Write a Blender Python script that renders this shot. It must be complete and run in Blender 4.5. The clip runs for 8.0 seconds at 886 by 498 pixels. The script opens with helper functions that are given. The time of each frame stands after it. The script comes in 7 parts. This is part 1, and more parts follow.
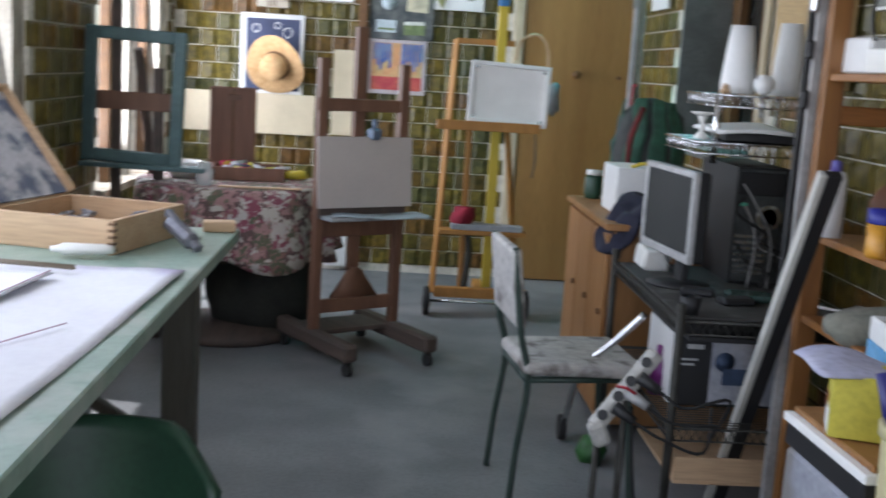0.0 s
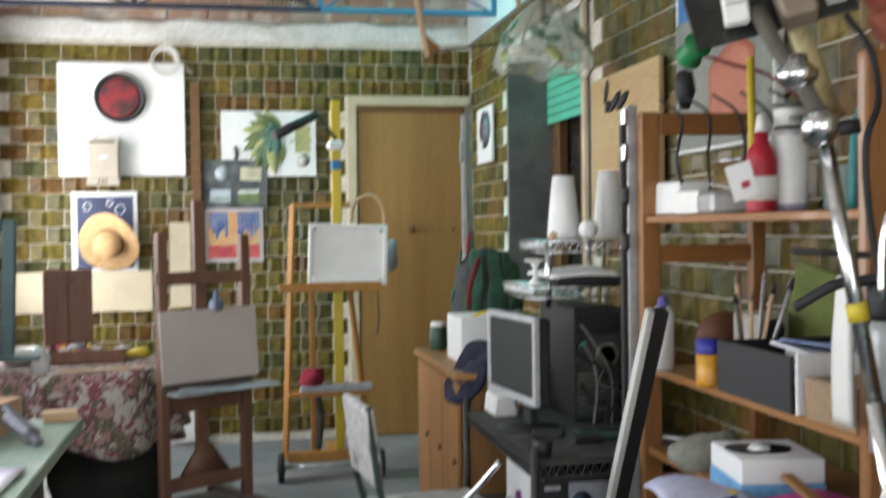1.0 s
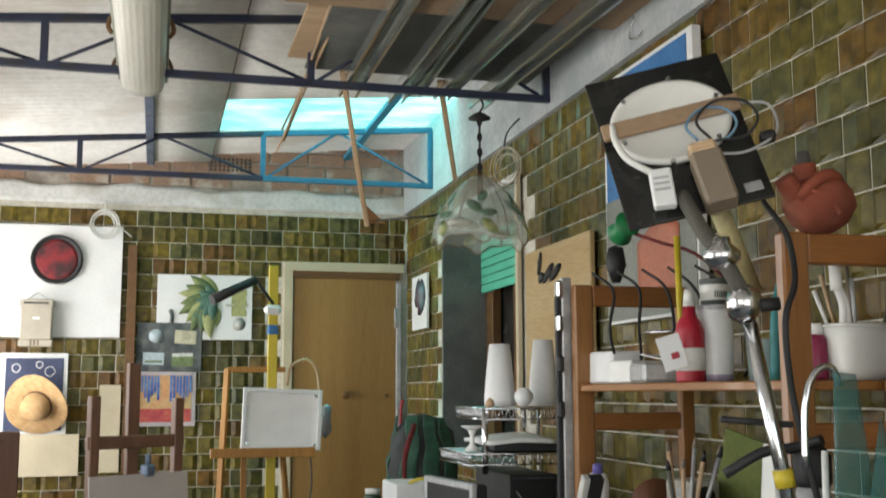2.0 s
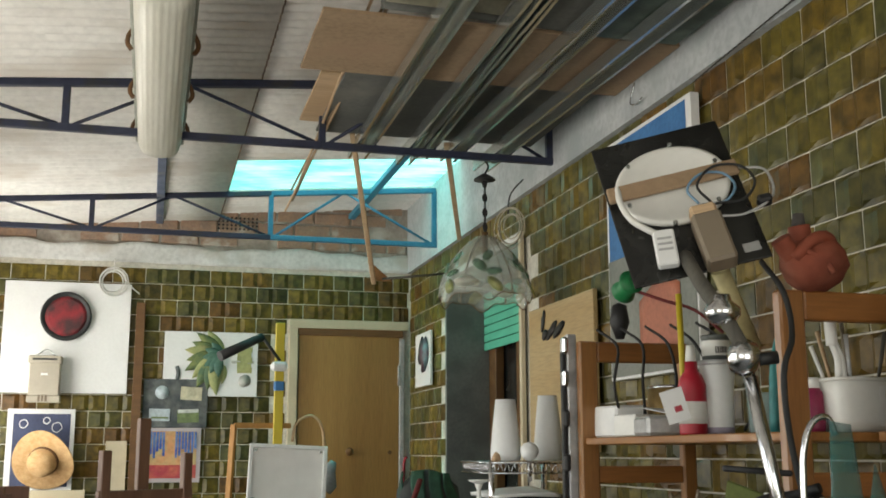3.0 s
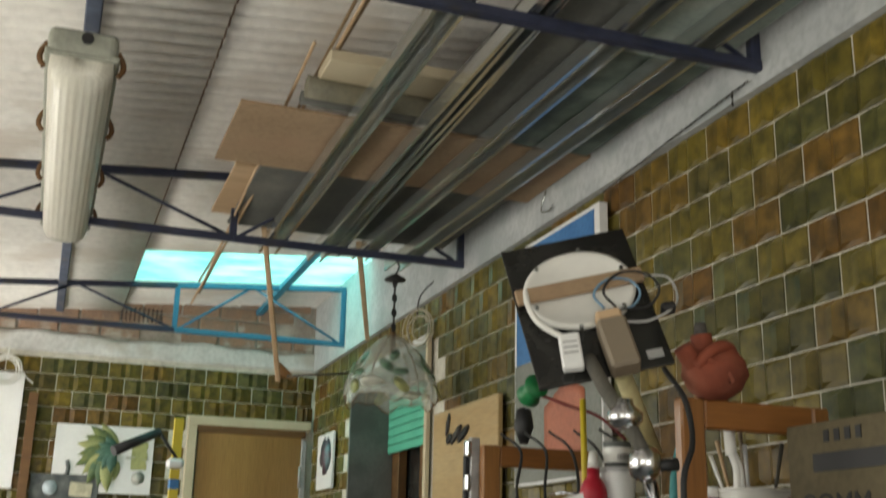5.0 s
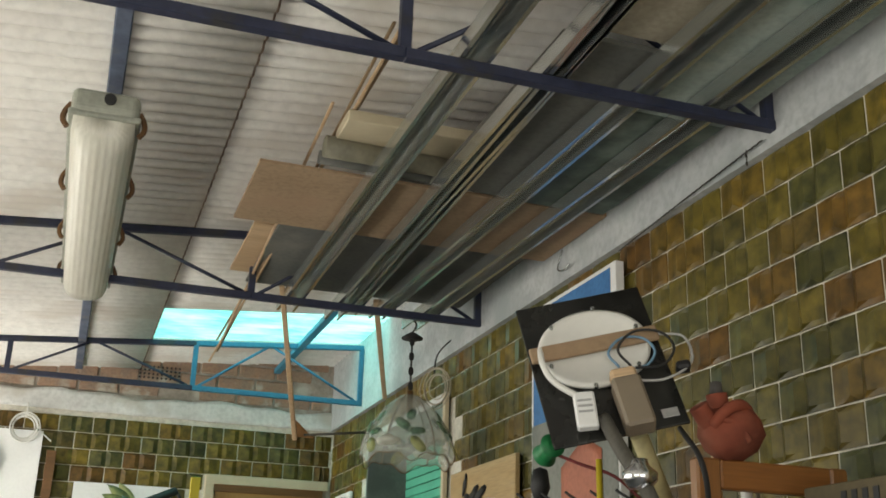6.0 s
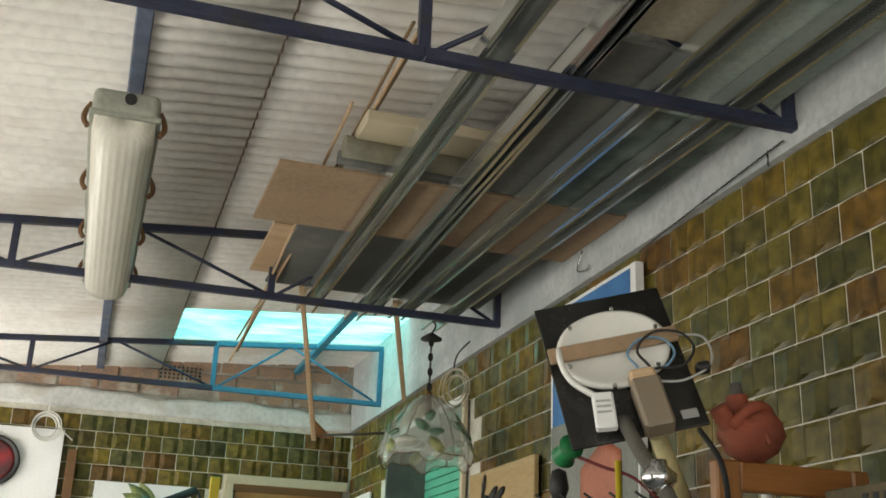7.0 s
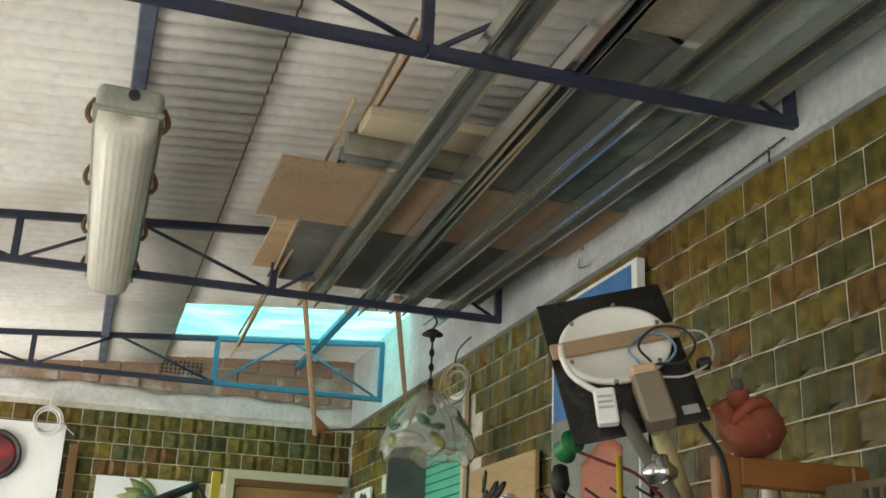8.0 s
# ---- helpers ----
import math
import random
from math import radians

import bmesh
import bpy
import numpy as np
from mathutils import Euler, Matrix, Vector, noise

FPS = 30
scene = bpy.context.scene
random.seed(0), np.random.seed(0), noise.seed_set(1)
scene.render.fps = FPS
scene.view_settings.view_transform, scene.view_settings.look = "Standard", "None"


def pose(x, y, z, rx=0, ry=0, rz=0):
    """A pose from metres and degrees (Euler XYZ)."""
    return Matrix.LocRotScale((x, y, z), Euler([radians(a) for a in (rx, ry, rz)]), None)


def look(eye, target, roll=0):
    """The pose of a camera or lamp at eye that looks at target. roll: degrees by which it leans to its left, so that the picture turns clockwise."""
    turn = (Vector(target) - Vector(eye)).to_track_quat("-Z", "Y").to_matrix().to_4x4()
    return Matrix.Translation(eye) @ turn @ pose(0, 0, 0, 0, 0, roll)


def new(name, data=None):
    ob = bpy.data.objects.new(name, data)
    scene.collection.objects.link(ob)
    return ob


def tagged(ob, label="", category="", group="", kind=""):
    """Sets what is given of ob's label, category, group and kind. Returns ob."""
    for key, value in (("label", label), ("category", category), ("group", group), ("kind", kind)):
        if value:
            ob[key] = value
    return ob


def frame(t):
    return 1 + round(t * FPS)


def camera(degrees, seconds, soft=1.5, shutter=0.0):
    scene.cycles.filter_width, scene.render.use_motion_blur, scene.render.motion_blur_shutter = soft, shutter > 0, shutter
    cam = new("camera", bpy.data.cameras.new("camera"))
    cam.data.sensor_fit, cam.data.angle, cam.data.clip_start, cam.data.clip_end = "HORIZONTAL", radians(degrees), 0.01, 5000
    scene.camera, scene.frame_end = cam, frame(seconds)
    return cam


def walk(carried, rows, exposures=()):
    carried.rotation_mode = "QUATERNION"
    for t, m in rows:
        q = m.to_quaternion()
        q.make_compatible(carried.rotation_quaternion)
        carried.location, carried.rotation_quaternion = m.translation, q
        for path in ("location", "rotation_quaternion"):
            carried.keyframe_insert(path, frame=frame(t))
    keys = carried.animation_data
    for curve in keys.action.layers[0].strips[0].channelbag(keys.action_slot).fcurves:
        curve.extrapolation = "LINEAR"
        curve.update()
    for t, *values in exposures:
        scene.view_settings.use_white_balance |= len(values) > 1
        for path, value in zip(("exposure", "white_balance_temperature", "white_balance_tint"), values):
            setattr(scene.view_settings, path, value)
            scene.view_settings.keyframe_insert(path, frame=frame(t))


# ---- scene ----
cam = camera(44.4, 8.0, soft=1.7, shutter=0.5)
PATH = [
    (0, (-1.514, -6.79, 1.293), (-1.41, -4.82, 0.966), 3.5),
    (0.3, (-1.514, -6.794, 1.301), (-1.294, -4.832, 0.981), 1.72),
    (0.5, (-1.514, -6.797, 1.306), (-1.248, -4.836, 1.014), 1.4),
    (0.7, (-1.515, -6.813, 1.312), (-1.2, -4.848, 1.109), 0.55),
    (1, (-1.517, -6.837, 1.32), (-1.137, -4.874, 1.279), -0.8),
    (1.2, (-1.525, -6.852, 1.32), (-1.094, -4.899, 1.36), -1.16),
    (1.5, (-1.536, -6.874, 1.321), (-1.056, -4.938, 1.455), -0.6),
    (1.7, (-1.551, -6.895, 1.321), (-1.052, -4.968, 1.518), 0.53),
    (2, (-1.574, -6.927, 1.322), (-1.068, -5.009, 1.583), -0.2),
    (3.3, (-1.644, -7.039, 1.298), (-1.127, -5.145, 1.681), 0.3),
    (3.5, (-1.643, -7.038, 1.298), (-1.098, -5.154, 1.689), 0.3),
    (4, (-1.648, -7.025, 1.299), (-1.009, -5.175, 1.713), 0.1),
    (4.5, (-1.635, -7.019, 1.296), (-0.985, -5.183, 1.749), 0.9),
    (5, (-1.63, -7.02, 1.287), (-0.983, -5.211, 1.843), 1.3),
    (5.2, (-1.644, -7.048, 1.288), (-1.003, -5.254, 1.898), 1.3),
    (6.5, (-1.613, -7.028, 1.278), (-1.038, -5.23, 1.941), 2.1),
    (7, (-1.617, -7.03, 1.278), (-1.054, -5.228, 1.939), 2.3),
    (7.5, (-1.623, -7.035, 1.278), (-1.059, -5.231, 1.931), 2.4),
    (8, (-1.626, -7.039, 1.275), (-1.062, -5.235, 1.928), 2.4),
]
walk(cam, [(t, look(e, p, r)) for t, e, p, r in PATH], [(0, 0.34, 6000, 14), (0.5, 0.5, 6150, 13), (1, 0.6, 6600, 11), (1.5, 0.44, 6700, 10), (2, 0.27, 6900, 9), (3.3, 0.0, 7400, 7), (4, -0.06, 7500, 7), (5, 0.03, 7500, 7), (6.5, 0.08, 7400, 7), (8, 0.08, 7400, 7)])

# ---- light ----
SUN_EL, SUN_AZ = 71.0, 12.0   # the sun stands over the window side
world = bpy.data.worlds.new("sky")
scene.world = world
world.use_nodes = True
wn = world.node_tree
sky = wn.nodes.new("ShaderNodeTexSky")
sky.sky_type = "NISHITA"
sky.sun_disc = False
sky.sun_elevation = radians(SUN_EL)
sky.sun_rotation = radians(-90 + SUN_AZ)
wn.links.new(sky.outputs[0], wn.nodes["Background"].inputs[0])
wn.nodes["Background"].inputs[1].default_value = 0.15
sun = new("sun", bpy.data.lights.new("sun", "SUN"))
sun.data.energy, sun.data.angle, sun.data.color = 4.5, radians(0.6), (1, 0.95, 0.88)
ce = math.cos(radians(SUN_EL))
sun.matrix_world = look((-8 * ce, 8 * ce * math.sin(radians(SUN_AZ)), 8 * math.sin(radians(SUN_EL))), (0, 0, 0))


def window_light(name, m, w, h, watts, col=(0.93, 0.96, 1.0)):
    """Sky light that stands in an opening."""
    d = bpy.data.lights.new(name, "AREA")
    d.shape, d.size, d.size_y, d.energy, d.color = "RECTANGLE", w, h, watts, col
    ob = new(name, d)
    ob.matrix_world = m
    return ob


LIGHT_W1, LIGHT_W2, LIGHT_W3, LIGHT_BACK = 60, 38, 20, 40
window_light("window_light_corner", look((-2.99, -0.9, 1.55), (0, -1.1, 1.75)), 1.4, 1.5, LIGHT_W1)
window_light("window_light_middle", look((-2.99, -4.1, 1.6), (0, -4.1, 2.1)), 2.8, 1.35, LIGHT_W2)
# added fill in an unseen window beside the camera, brightens the near roof
window_light("window_light_near", look((-2.99, -7.2, 1.6), (0, -6.4, 2.4)), 1.9, 1.4, LIGHT_W3)
# added fill from behind the camera, in an opening made for it
window_light("window_light_back", look((-1.4, -9.02, 1.4), (-1.4, -3, 3.1)), 2.0, 2.0, LIGHT_BACK)

window_light("skylight_light", look((-0.62, -0.98, 3.12), (-0.62, -0.981, 0)), 1.3, 0.85, 9)


# ---- mesh helpers ----
def box(sx, sy, sz, c=(0, 0, 0), bev=0.003, m=None, seg=1):
    bm = bmesh.new()
    bmesh.ops.create_cube(bm, size=1)
    bmesh.ops.scale(bm, vec=(sx, sy, sz), verts=bm.verts)
    b = min(bev, min(sx, sy, sz) * 0.35)
    if b > 0:
        bmesh.ops.bevel(bm, geom=bm.edges[:], offset=b, segments=seg, affect="EDGES", profile=0.5)
    bmesh.ops.translate(bm, vec=c, verts=bm.verts)
    if m is not None:
        bmesh.ops.transform(bm, matrix=m, verts=bm.verts)
    return bm


def span(a, b, bev=0.003):
    """A box from its low to its high corner."""
    return box(*(abs(q - p) for p, q in zip(a, b)), c=[(p + q) / 2 for p, q in zip(a, b)], bev=bev)


def bar(p, q, w, t=None, bev=0.003, twist=0.0):
    """A squared bar from p to q, w across, t thick."""
    p, q = Vector(p), Vector(q)
    d = q - p
    m = Matrix.Translation((p + q) / 2) @ d.to_track_quat("Z", "Y").to_matrix().to_4x4() @ Matrix.Rotation(twist, 4, "Z")
    return box(w, t or w, d.length, bev=bev, m=m)


def rod(p, q, r, r2=None, n=12):
    p, q = Vector(p), Vector(q)
    d = q - p
    bm = bmesh.new()
    bmesh.ops.create_cone(bm, cap_ends=True, segments=n, radius1=r, radius2=r if r2 is None else r2, depth=d.length)
    bmesh.ops.transform(bm, matrix=Matrix.Translation((p + q) / 2) @ d.to_track_quat("Z", "Y").to_matrix().to_4x4(), verts=bm.verts)
    for f in bm.faces:
        f.smooth = len(f.verts) == 4
    return bm


def smooth_path(pts, k=5):
    """More points along a path, on a Catmull-Rom curve."""
    p = [Vector(a) for a in pts]
    p = [2 * p[0] - p[1]] + p + [2 * p[-1] - p[-2]]
    out = []
    for i in range(1, len(p) - 2):
        a, b, c, d = p[i - 1:i + 3]
        for j in range(k):
            t = j / k
            out.append(0.5 * (2 * b + (c - a) * t + (2 * a - 5 * b + 4 * c - d) * t * t + (3 * b - a - 3 * c + d) * t ** 3))
    return out + [p[-2]]


def tube(pts, r, n=8, k=5):
    pts = smooth_path(pts, k) if k > 1 else [Vector(a) for a in pts]
    bm = bmesh.new()
    rings = []
    up = Vector((0.31, 0.17, 0.93))
    for i, p in enumerate(pts):
        d = (pts[min(i + 1, len(pts) - 1)] - pts[max(i - 1, 0)]).normalized()
        a = d.cross(up)
        if a.length < 0.05:
            a = d.cross(Vector((1, 0, 0)))
        a.normalize()
        b = d.cross(a)
        up = b if abs(b.dot(up)) > 0.3 and b.dot(up) > 0 else up
        rings.append([bm.verts.new(p + r * (math.cos(2 * math.pi * j / n) * a + math.sin(2 * math.pi * j / n) * b)) for j in range(n)])
    for u, v in zip(rings, rings[1:]):
        off = min(range(n), key=lambda o: sum((u[j].co - v[(j + o) % n].co).length for j in range(n)))
        for j in range(n):
            f = bm.faces.new((u[j], u[(j + 1) % n], v[(j + 1 + off) % n], v[(j + off) % n]))
            f.smooth = True
    bm.faces.new(rings[0][::-1])
    bm.faces.new(rings[-1])
    bmesh.ops.recalc_face_normals(bm, faces=bm.faces)
    return bm


def lathe(prof, n=28, wave=None, c=(0, 0, 0)):
    """Turns a profile of (radius, height) about the upright axis."""
    bm = bmesh.new()
    rings = []
    for i, (r, z) in enumerate(prof):
        ring = []
        for j in range(n):
            a = 2 * math.pi * j / n
            rr, zz = (r, z) if wave is None else wave(r, z, a, i / (len(prof) - 1))
            ring.append(bm.verts.new((c[0] + rr * math.cos(a), c[1] + rr * math.sin(a), c[2] + zz)))
        rings.append(ring)
    for u, v in zip(rings, rings[1:]):
        for j in range(n):
            bm.faces.new((u[j], u[(j + 1) % n], v[(j + 1) % n], v[j])).smooth = True
    for ring, r in ((rings[0], prof[0][0]), (rings[-1], prof[-1][0])):
        if r > 1e-5:
            bm.faces.new(ring)
    bmesh.ops.remove_doubles(bm, verts=bm.verts, dist=1e-6)
    bmesh.ops.recalc_face_normals(bm, faces=bm.faces)
    return bm


def join(*bms):
    out = bmesh.new()
    for b in bms:
        me = bpy.data.meshes.new("t")
        b.to_mesh(me)
        out.from_mesh(me)
        bpy.data.meshes.remove(me)
        b.free()
    return out


def moved(bm, m):
    bmesh.ops.transform(bm, matrix=m, verts=bm.verts)
    return bm


def sheet(fn, nu, nv, thick=0.0):
    """A surface from fn(u, v) with u, v in 0..1, with a thickness along its normals."""
    bm = bmesh.new()
    g = [[bm.verts.new(fn(i / nu, j / nv)) for j in range(nv + 1)] for i in range(nu + 1)]
    for i in range(nu):
        for j in range(nv):
            bm.faces.new((g[i][j], g[i + 1][j], g[i + 1][j + 1], g[i][j + 1])).smooth = True
    if thick:
        bm.normal_update()
        bmesh.ops.solidify(bm, geom=bm.faces[:], thickness=thick)
    bmesh.ops.recalc_face_normals(bm, faces=bm.faces)
    return bm


def crumple(bm, amount, scale, seed=0):
    for v in bm.verts:
        v.co += amount * noise.noise_vector(v.co * scale + Vector((seed, 0, 0)))
    return bm


def mesh_of(name, bm, material):
    me = bpy.data.meshes.new(name)
    bm.to_mesh(me)
    bm.free()
    me.materials.append(material)
    return me


def part(name, bm, material, parent, label=""):
    ob = new(name, mesh_of(name, bm, material))
    ob.parent = parent
    if label:
        ob["label"] = label
    return ob


def thing(name, m, label, category, group="", kind=""):
    ob = new(name)
    ob.empty_display_size = 0.1
    ob.matrix_basis = m
    return tagged(ob, label, category, group, kind)


def solo(name, bm, material, label, category, m=None, group="", kind=""):
    ob = new(name, mesh_of(name, bm, material))
    if m is not None:
        ob.matrix_basis = m
    return tagged(ob, label, category, group, kind)


# ---- materials ----
def nodes_of(name):
    m = bpy.data.materials.new(name)
    m.use_nodes = True
    t = m.node_tree
    return m, t, t.nodes["Principled BSDF"], t.nodes, t.links


def mk(name, a, b, scale=6.0, rough=0.6, metal=0.0, bump=0.15, stretch=(1, 1, 1), fine=60.0, spread=(0.35, 0.65), rough2=None, coat=0.0, trans=0.0, detail=6.0, stain=None, grain=0.35):
    """Two colours mixed by a coarse noise, with a fine grain in colour and relief; stain: a third colour in patches."""
    m, t, p, N, L = nodes_of(name)
    tc, mp = N.new("ShaderNodeTexCoord"), N.new("ShaderNodeMapping")
    mp.inputs["Scale"].default_value = stretch
    L.new(tc.outputs["Object"], mp.inputs["Vector"])
    n1, n2 = N.new("ShaderNodeTexNoise"), N.new("ShaderNodeTexNoise")
    n1.inputs["Scale"].default_value, n2.inputs["Scale"].default_value = scale, fine
    n1.inputs["Detail"].default_value, n2.inputs["Detail"].default_value = detail, 4
    for n in (n1, n2):
        L.new(mp.outputs[0], n.inputs["Vector"])
    r = N.new("ShaderNodeValToRGB")
    r.color_ramp.elements[0].position, r.color_ramp.elements[1].position = spread
    r.color_ramp.elements[0].color, r.color_ramp.elements[1].color = (*a, 1), (*b, 1)
    L.new(n1.outputs["Fac"], r.inputs["Fac"])
    mx = N.new("ShaderNodeMix")
    mx.data_type, mx.blend_type = "RGBA", "MULTIPLY"
    mx.inputs["Factor"].default_value = grain
    r2 = N.new("ShaderNodeValToRGB")
    r2.color_ramp.elements[0].position, r2.color_ramp.elements[1].position = 0.3, 0.6
    r2.color_ramp.elements[0].color = (0.45, 0.45, 0.45, 1)
    L.new(n2.outputs["Fac"], r2.inputs["Fac"])
    L.new(r.outputs["Color"], mx.inputs[6])
    L.new(r2.outputs["Color"], mx.inputs[7])
    col = mx.outputs[2]
    if stain:
        n3 = N.new("ShaderNodeTexNoise")
        n3.inputs["Scale"].default_value, n3.inputs["Detail"].default_value = scale * 0.6, 8
        ad = N.new("ShaderNodeVectorMath")
        ad.inputs[1].default_value = (7.3, 2.1, 4.4)
        L.new(mp.outputs[0], ad.inputs[0])
        L.new(ad.outputs[0], n3.inputs["Vector"])
        r3 = N.new("ShaderNodeValToRGB")
        r3.color_ramp.elements[0].position, r3.color_ramp.elements[1].position = 0.54, 0.66
        L.new(n3.outputs["Fac"], r3.inputs["Fac"])
        m3 = N.new("ShaderNodeMix")
        m3.data_type = "RGBA"
        L.new(r3.outputs["Color"], m3.inputs["Factor"])
        L.new(col, m3.inputs[6])
        m3.inputs[7].default_value = (*stain, 1)
        col = m3.outputs[2]
    L.new(col, p.inputs["Base Color"])
    p.inputs["Metallic"].default_value = metal
    mr = N.new("ShaderNodeMapRange")
    mr.inputs["To Min"].default_value, mr.inputs["To Max"].default_value = rough, rough2 if rough2 is not None else min(1, rough + 0.18)
    L.new(n1.outputs["Fac"], mr.inputs["Value"])
    L.new(mr.outputs[0], p.inputs["Roughness"])
    p.inputs["Coat Weight"].default_value = coat
    p.inputs["Transmission Weight"].default_value = trans
    if bump:
        bp = N.new("ShaderNodeBump")
        bp.inputs["Strength"].default_value, bp.inputs["Distance"].default_value = bump, 0.004
        ms = N.new("ShaderNodeMath")
        ms.operation = "ADD"
        L.new(n1.outputs["Fac"], ms.inputs[0])
        L.new(n2.outputs["Fac"], ms.inputs[1])
        L.new(ms.outputs[0], bp.inputs["Height"])
        L.new(bp.outputs[0], p.inputs["Normal"])
    return m


def wood(name, a, b, axis="z", rough=0.45, scale=5.0, bump=0.12, coat=0.0):
    s = {"x": (0.12, 1.6, 1.6), "y": (1.6, 0.12, 1.6), "z": (1.6, 1.6, 0.12)}[axis]
    return mk(name, a, b, scale * 2, rough, 0, bump, s, 90, (0.3, 0.7), coat=coat)


def paint(name, c, rough=0.5, var=0.85, **kw):
    return mk(name, c, tuple(v * var for v in c), 5, rough, bump=kw.pop("bump", 0.03), grain=kw.pop("grain", 0.07), **kw)


def tile_material(name, per_object):
    """Glazed tile in olive, moss, brown and amber, one shade to a tile, uneven within it."""
    m, t, p, N, L = nodes_of(name)
    if per_object:
        rnd = N.new("ShaderNodeObjectInfo").outputs["Random"]
    else:
        rnd = N.new("ShaderNodeNewGeometry").outputs["Random Per Island"]
    ramp = N.new("ShaderNodeValToRGB")
    cr = ramp.color_ramp
    shades = ((0.0, (0.055, 0.058, 0.022)), (0.16, (0.11, 0.092, 0.022)), (0.34, (0.15, 0.118, 0.026)), (0.5, (0.070, 0.080, 0.036)),
              (0.62, (0.17, 0.128, 0.028)), (0.76, (0.115, 0.060, 0.018)), (0.88, (0.092, 0.093, 0.034)), (1.0, (0.16, 0.085, 0.02)))
    cr.elements[0].position, cr.elements[0].color = 0, (*shades[0][1], 1)
    cr.elements[1].position, cr.elements[1].color = 1, (*shades[-1][1], 1)
    for q, c in shades[1:-1]:
        cr.elements.new(q).color = (*c, 1)
    L.new(rnd, ramp.inputs["Fac"])
    tc = N.new("ShaderNodeTexCoord")
    n1, n2 = N.new("ShaderNodeTexNoise"), N.new("ShaderNodeTexNoise")
    n1.inputs["Scale"].default_value, n1.inputs["Detail"].default_value = 22, 5
    n2.inputs["Scale"].default_value, n2.inputs["Detail"].default_value = 140, 3
    vec = N.new("ShaderNodeVectorMath")
    sc = N.new("ShaderNodeVectorMath")
    sc.operation = "SCALE"
    sc.inputs[0].default_value = (13, 7, 3)
    L.new(rnd, sc.inputs["Scale"])
    L.new(tc.outputs["Object"], vec.inputs[0])
    L.new(sc.outputs[0], vec.inputs[1])
    for n in (n1, n2):
        L.new(vec.outputs[0], n.inputs["Vector"])
    r1 = N.new("ShaderNodeValToRGB")
    r1.color_ramp.elements[0].position, r1.color_ramp.elements[1].position = 0.32, 0.7
    r1.color_ramp.elements[0].color, r1.color_ramp.elements[1].color = (0.5, 0.52, 0.5, 1), (1.45, 1.35, 1.1, 1)
    L.new(n1.outputs["Fac"], r1.inputs["Fac"])
    mx = N.new("ShaderNodeMix")
    mx.data_type, mx.blend_type = "RGBA", "MULTIPLY"
    mx.inputs["Factor"].default_value = 1
    L.new(ramp.outputs["Color"], mx.inputs[6])
    L.new(r1.outputs["Color"], mx.inputs[7])
    L.new(mx.outputs[2], p.inputs["Base Color"])
    p.inputs["Roughness"].default_value = 0.36
    p.inputs["Specular IOR Level"].default_value = 0.28
    p.inputs["IOR"].default_value = 1.5
    bp = N.new("ShaderNodeBump")
    bp.inputs["Strength"].default_value, bp.inputs["Distance"].default_value = 0.12, 0.003
    L.new(n1.outputs["Fac"], bp.inputs["Height"])
    L.new(bp.outputs[0], p.inputs["Normal"])
    return m


def glassy(name, c, rough=0.05, alpha=0.35):
    m, t, p, N, L = nodes_of(name)
    p.inputs["Base Color"].default_value = (*c, 1)
    p.inputs["Roughness"].default_value = rough
    p.inputs["Alpha"].default_value = alpha
    return m


def skylight_material(name, c):
    """Tinted corrugated plastic that glows with the daylight on it."""
    m, t, p, N, L = nodes_of(name)
    tl, tr, mx = N.new("ShaderNodeBsdfTranslucent"), N.new("ShaderNodeBsdfTransparent"), N.new("ShaderNodeMixShader")
    n = N.new("ShaderNodeTexNoise")
    n.inputs["Scale"].default_value, n.inputs["Detail"].default_value = 5, 8
    r = N.new("ShaderNodeValToRGB")
    r.color_ramp.elements[0].position, r.color_ramp.elements[1].position = 0.35, 0.65
    r.color_ramp.elements[0].color, r.color_ramp.elements[1].color = (c[0] * 0.5, c[1] * 0.75, c[2] * 0.75, 1), (0.55, 1.0, 0.98, 1)
    L.new(n.outputs["Fac"], r.inputs["Fac"])
    L.new(r.outputs["Color"], tl.inputs["Color"])
    tr.inputs["Color"].default_value = (c[0] * 0.15, c[1] * 0.85, c[2] * 0.82, 1)
    mx.inputs[0].default_value = 0.52
    L.new(tl.outputs[0], mx.inputs[1])
    L.new(tr.outputs[0], mx.inputs[2])
    L.new(mx.outputs[0], N["Material Output"].inputs["Surface"])
    return m


TILE, TILE_FAR = tile_material("glazed_tile", True), tile_material("glazed_tile_far", False)
GROUT = mk("grout", (0.72, 0.69, 0.60), (0.56, 0.53, 0.45), 12, 0.9)
PLASTER = mk("whitewash", (0.74, 0.74, 0.72), (0.60, 0.60, 0.58), 5, 0.9, bump=0.5, fine=40, stain=(0.50, 0.47, 0.42))
CEMENT = mk("rough_cement", (0.42, 0.36, 0.31), (0.30, 0.26, 0.22), 9, 0.95, bump=0.7, fine=45, stain=(0.52, 0.48, 0.43))
# whitewash greyed and blued: shade under the stored boards is in the colour
SHADED_WASH = mk("shaded_whitewash", (0.50, 0.52, 0.52), (0.40, 0.42, 0.43), 4, 0.9, bump=0.5, fine=40, stain=(0.33, 0.36, 0.36))
BRICK = mk("hollow_brick", (0.40, 0.25, 0.17), (0.31, 0.22, 0.17), 14, 0.92, bump=0.5, stain=(0.47, 0.42, 0.36))
FLOOR = mk("painted_concrete", (0.20, 0.208, 0.215), (0.14, 0.147, 0.155), 2.2, 0.5, bump=0.25, fine=70, stain=(0.25, 0.255, 0.26))
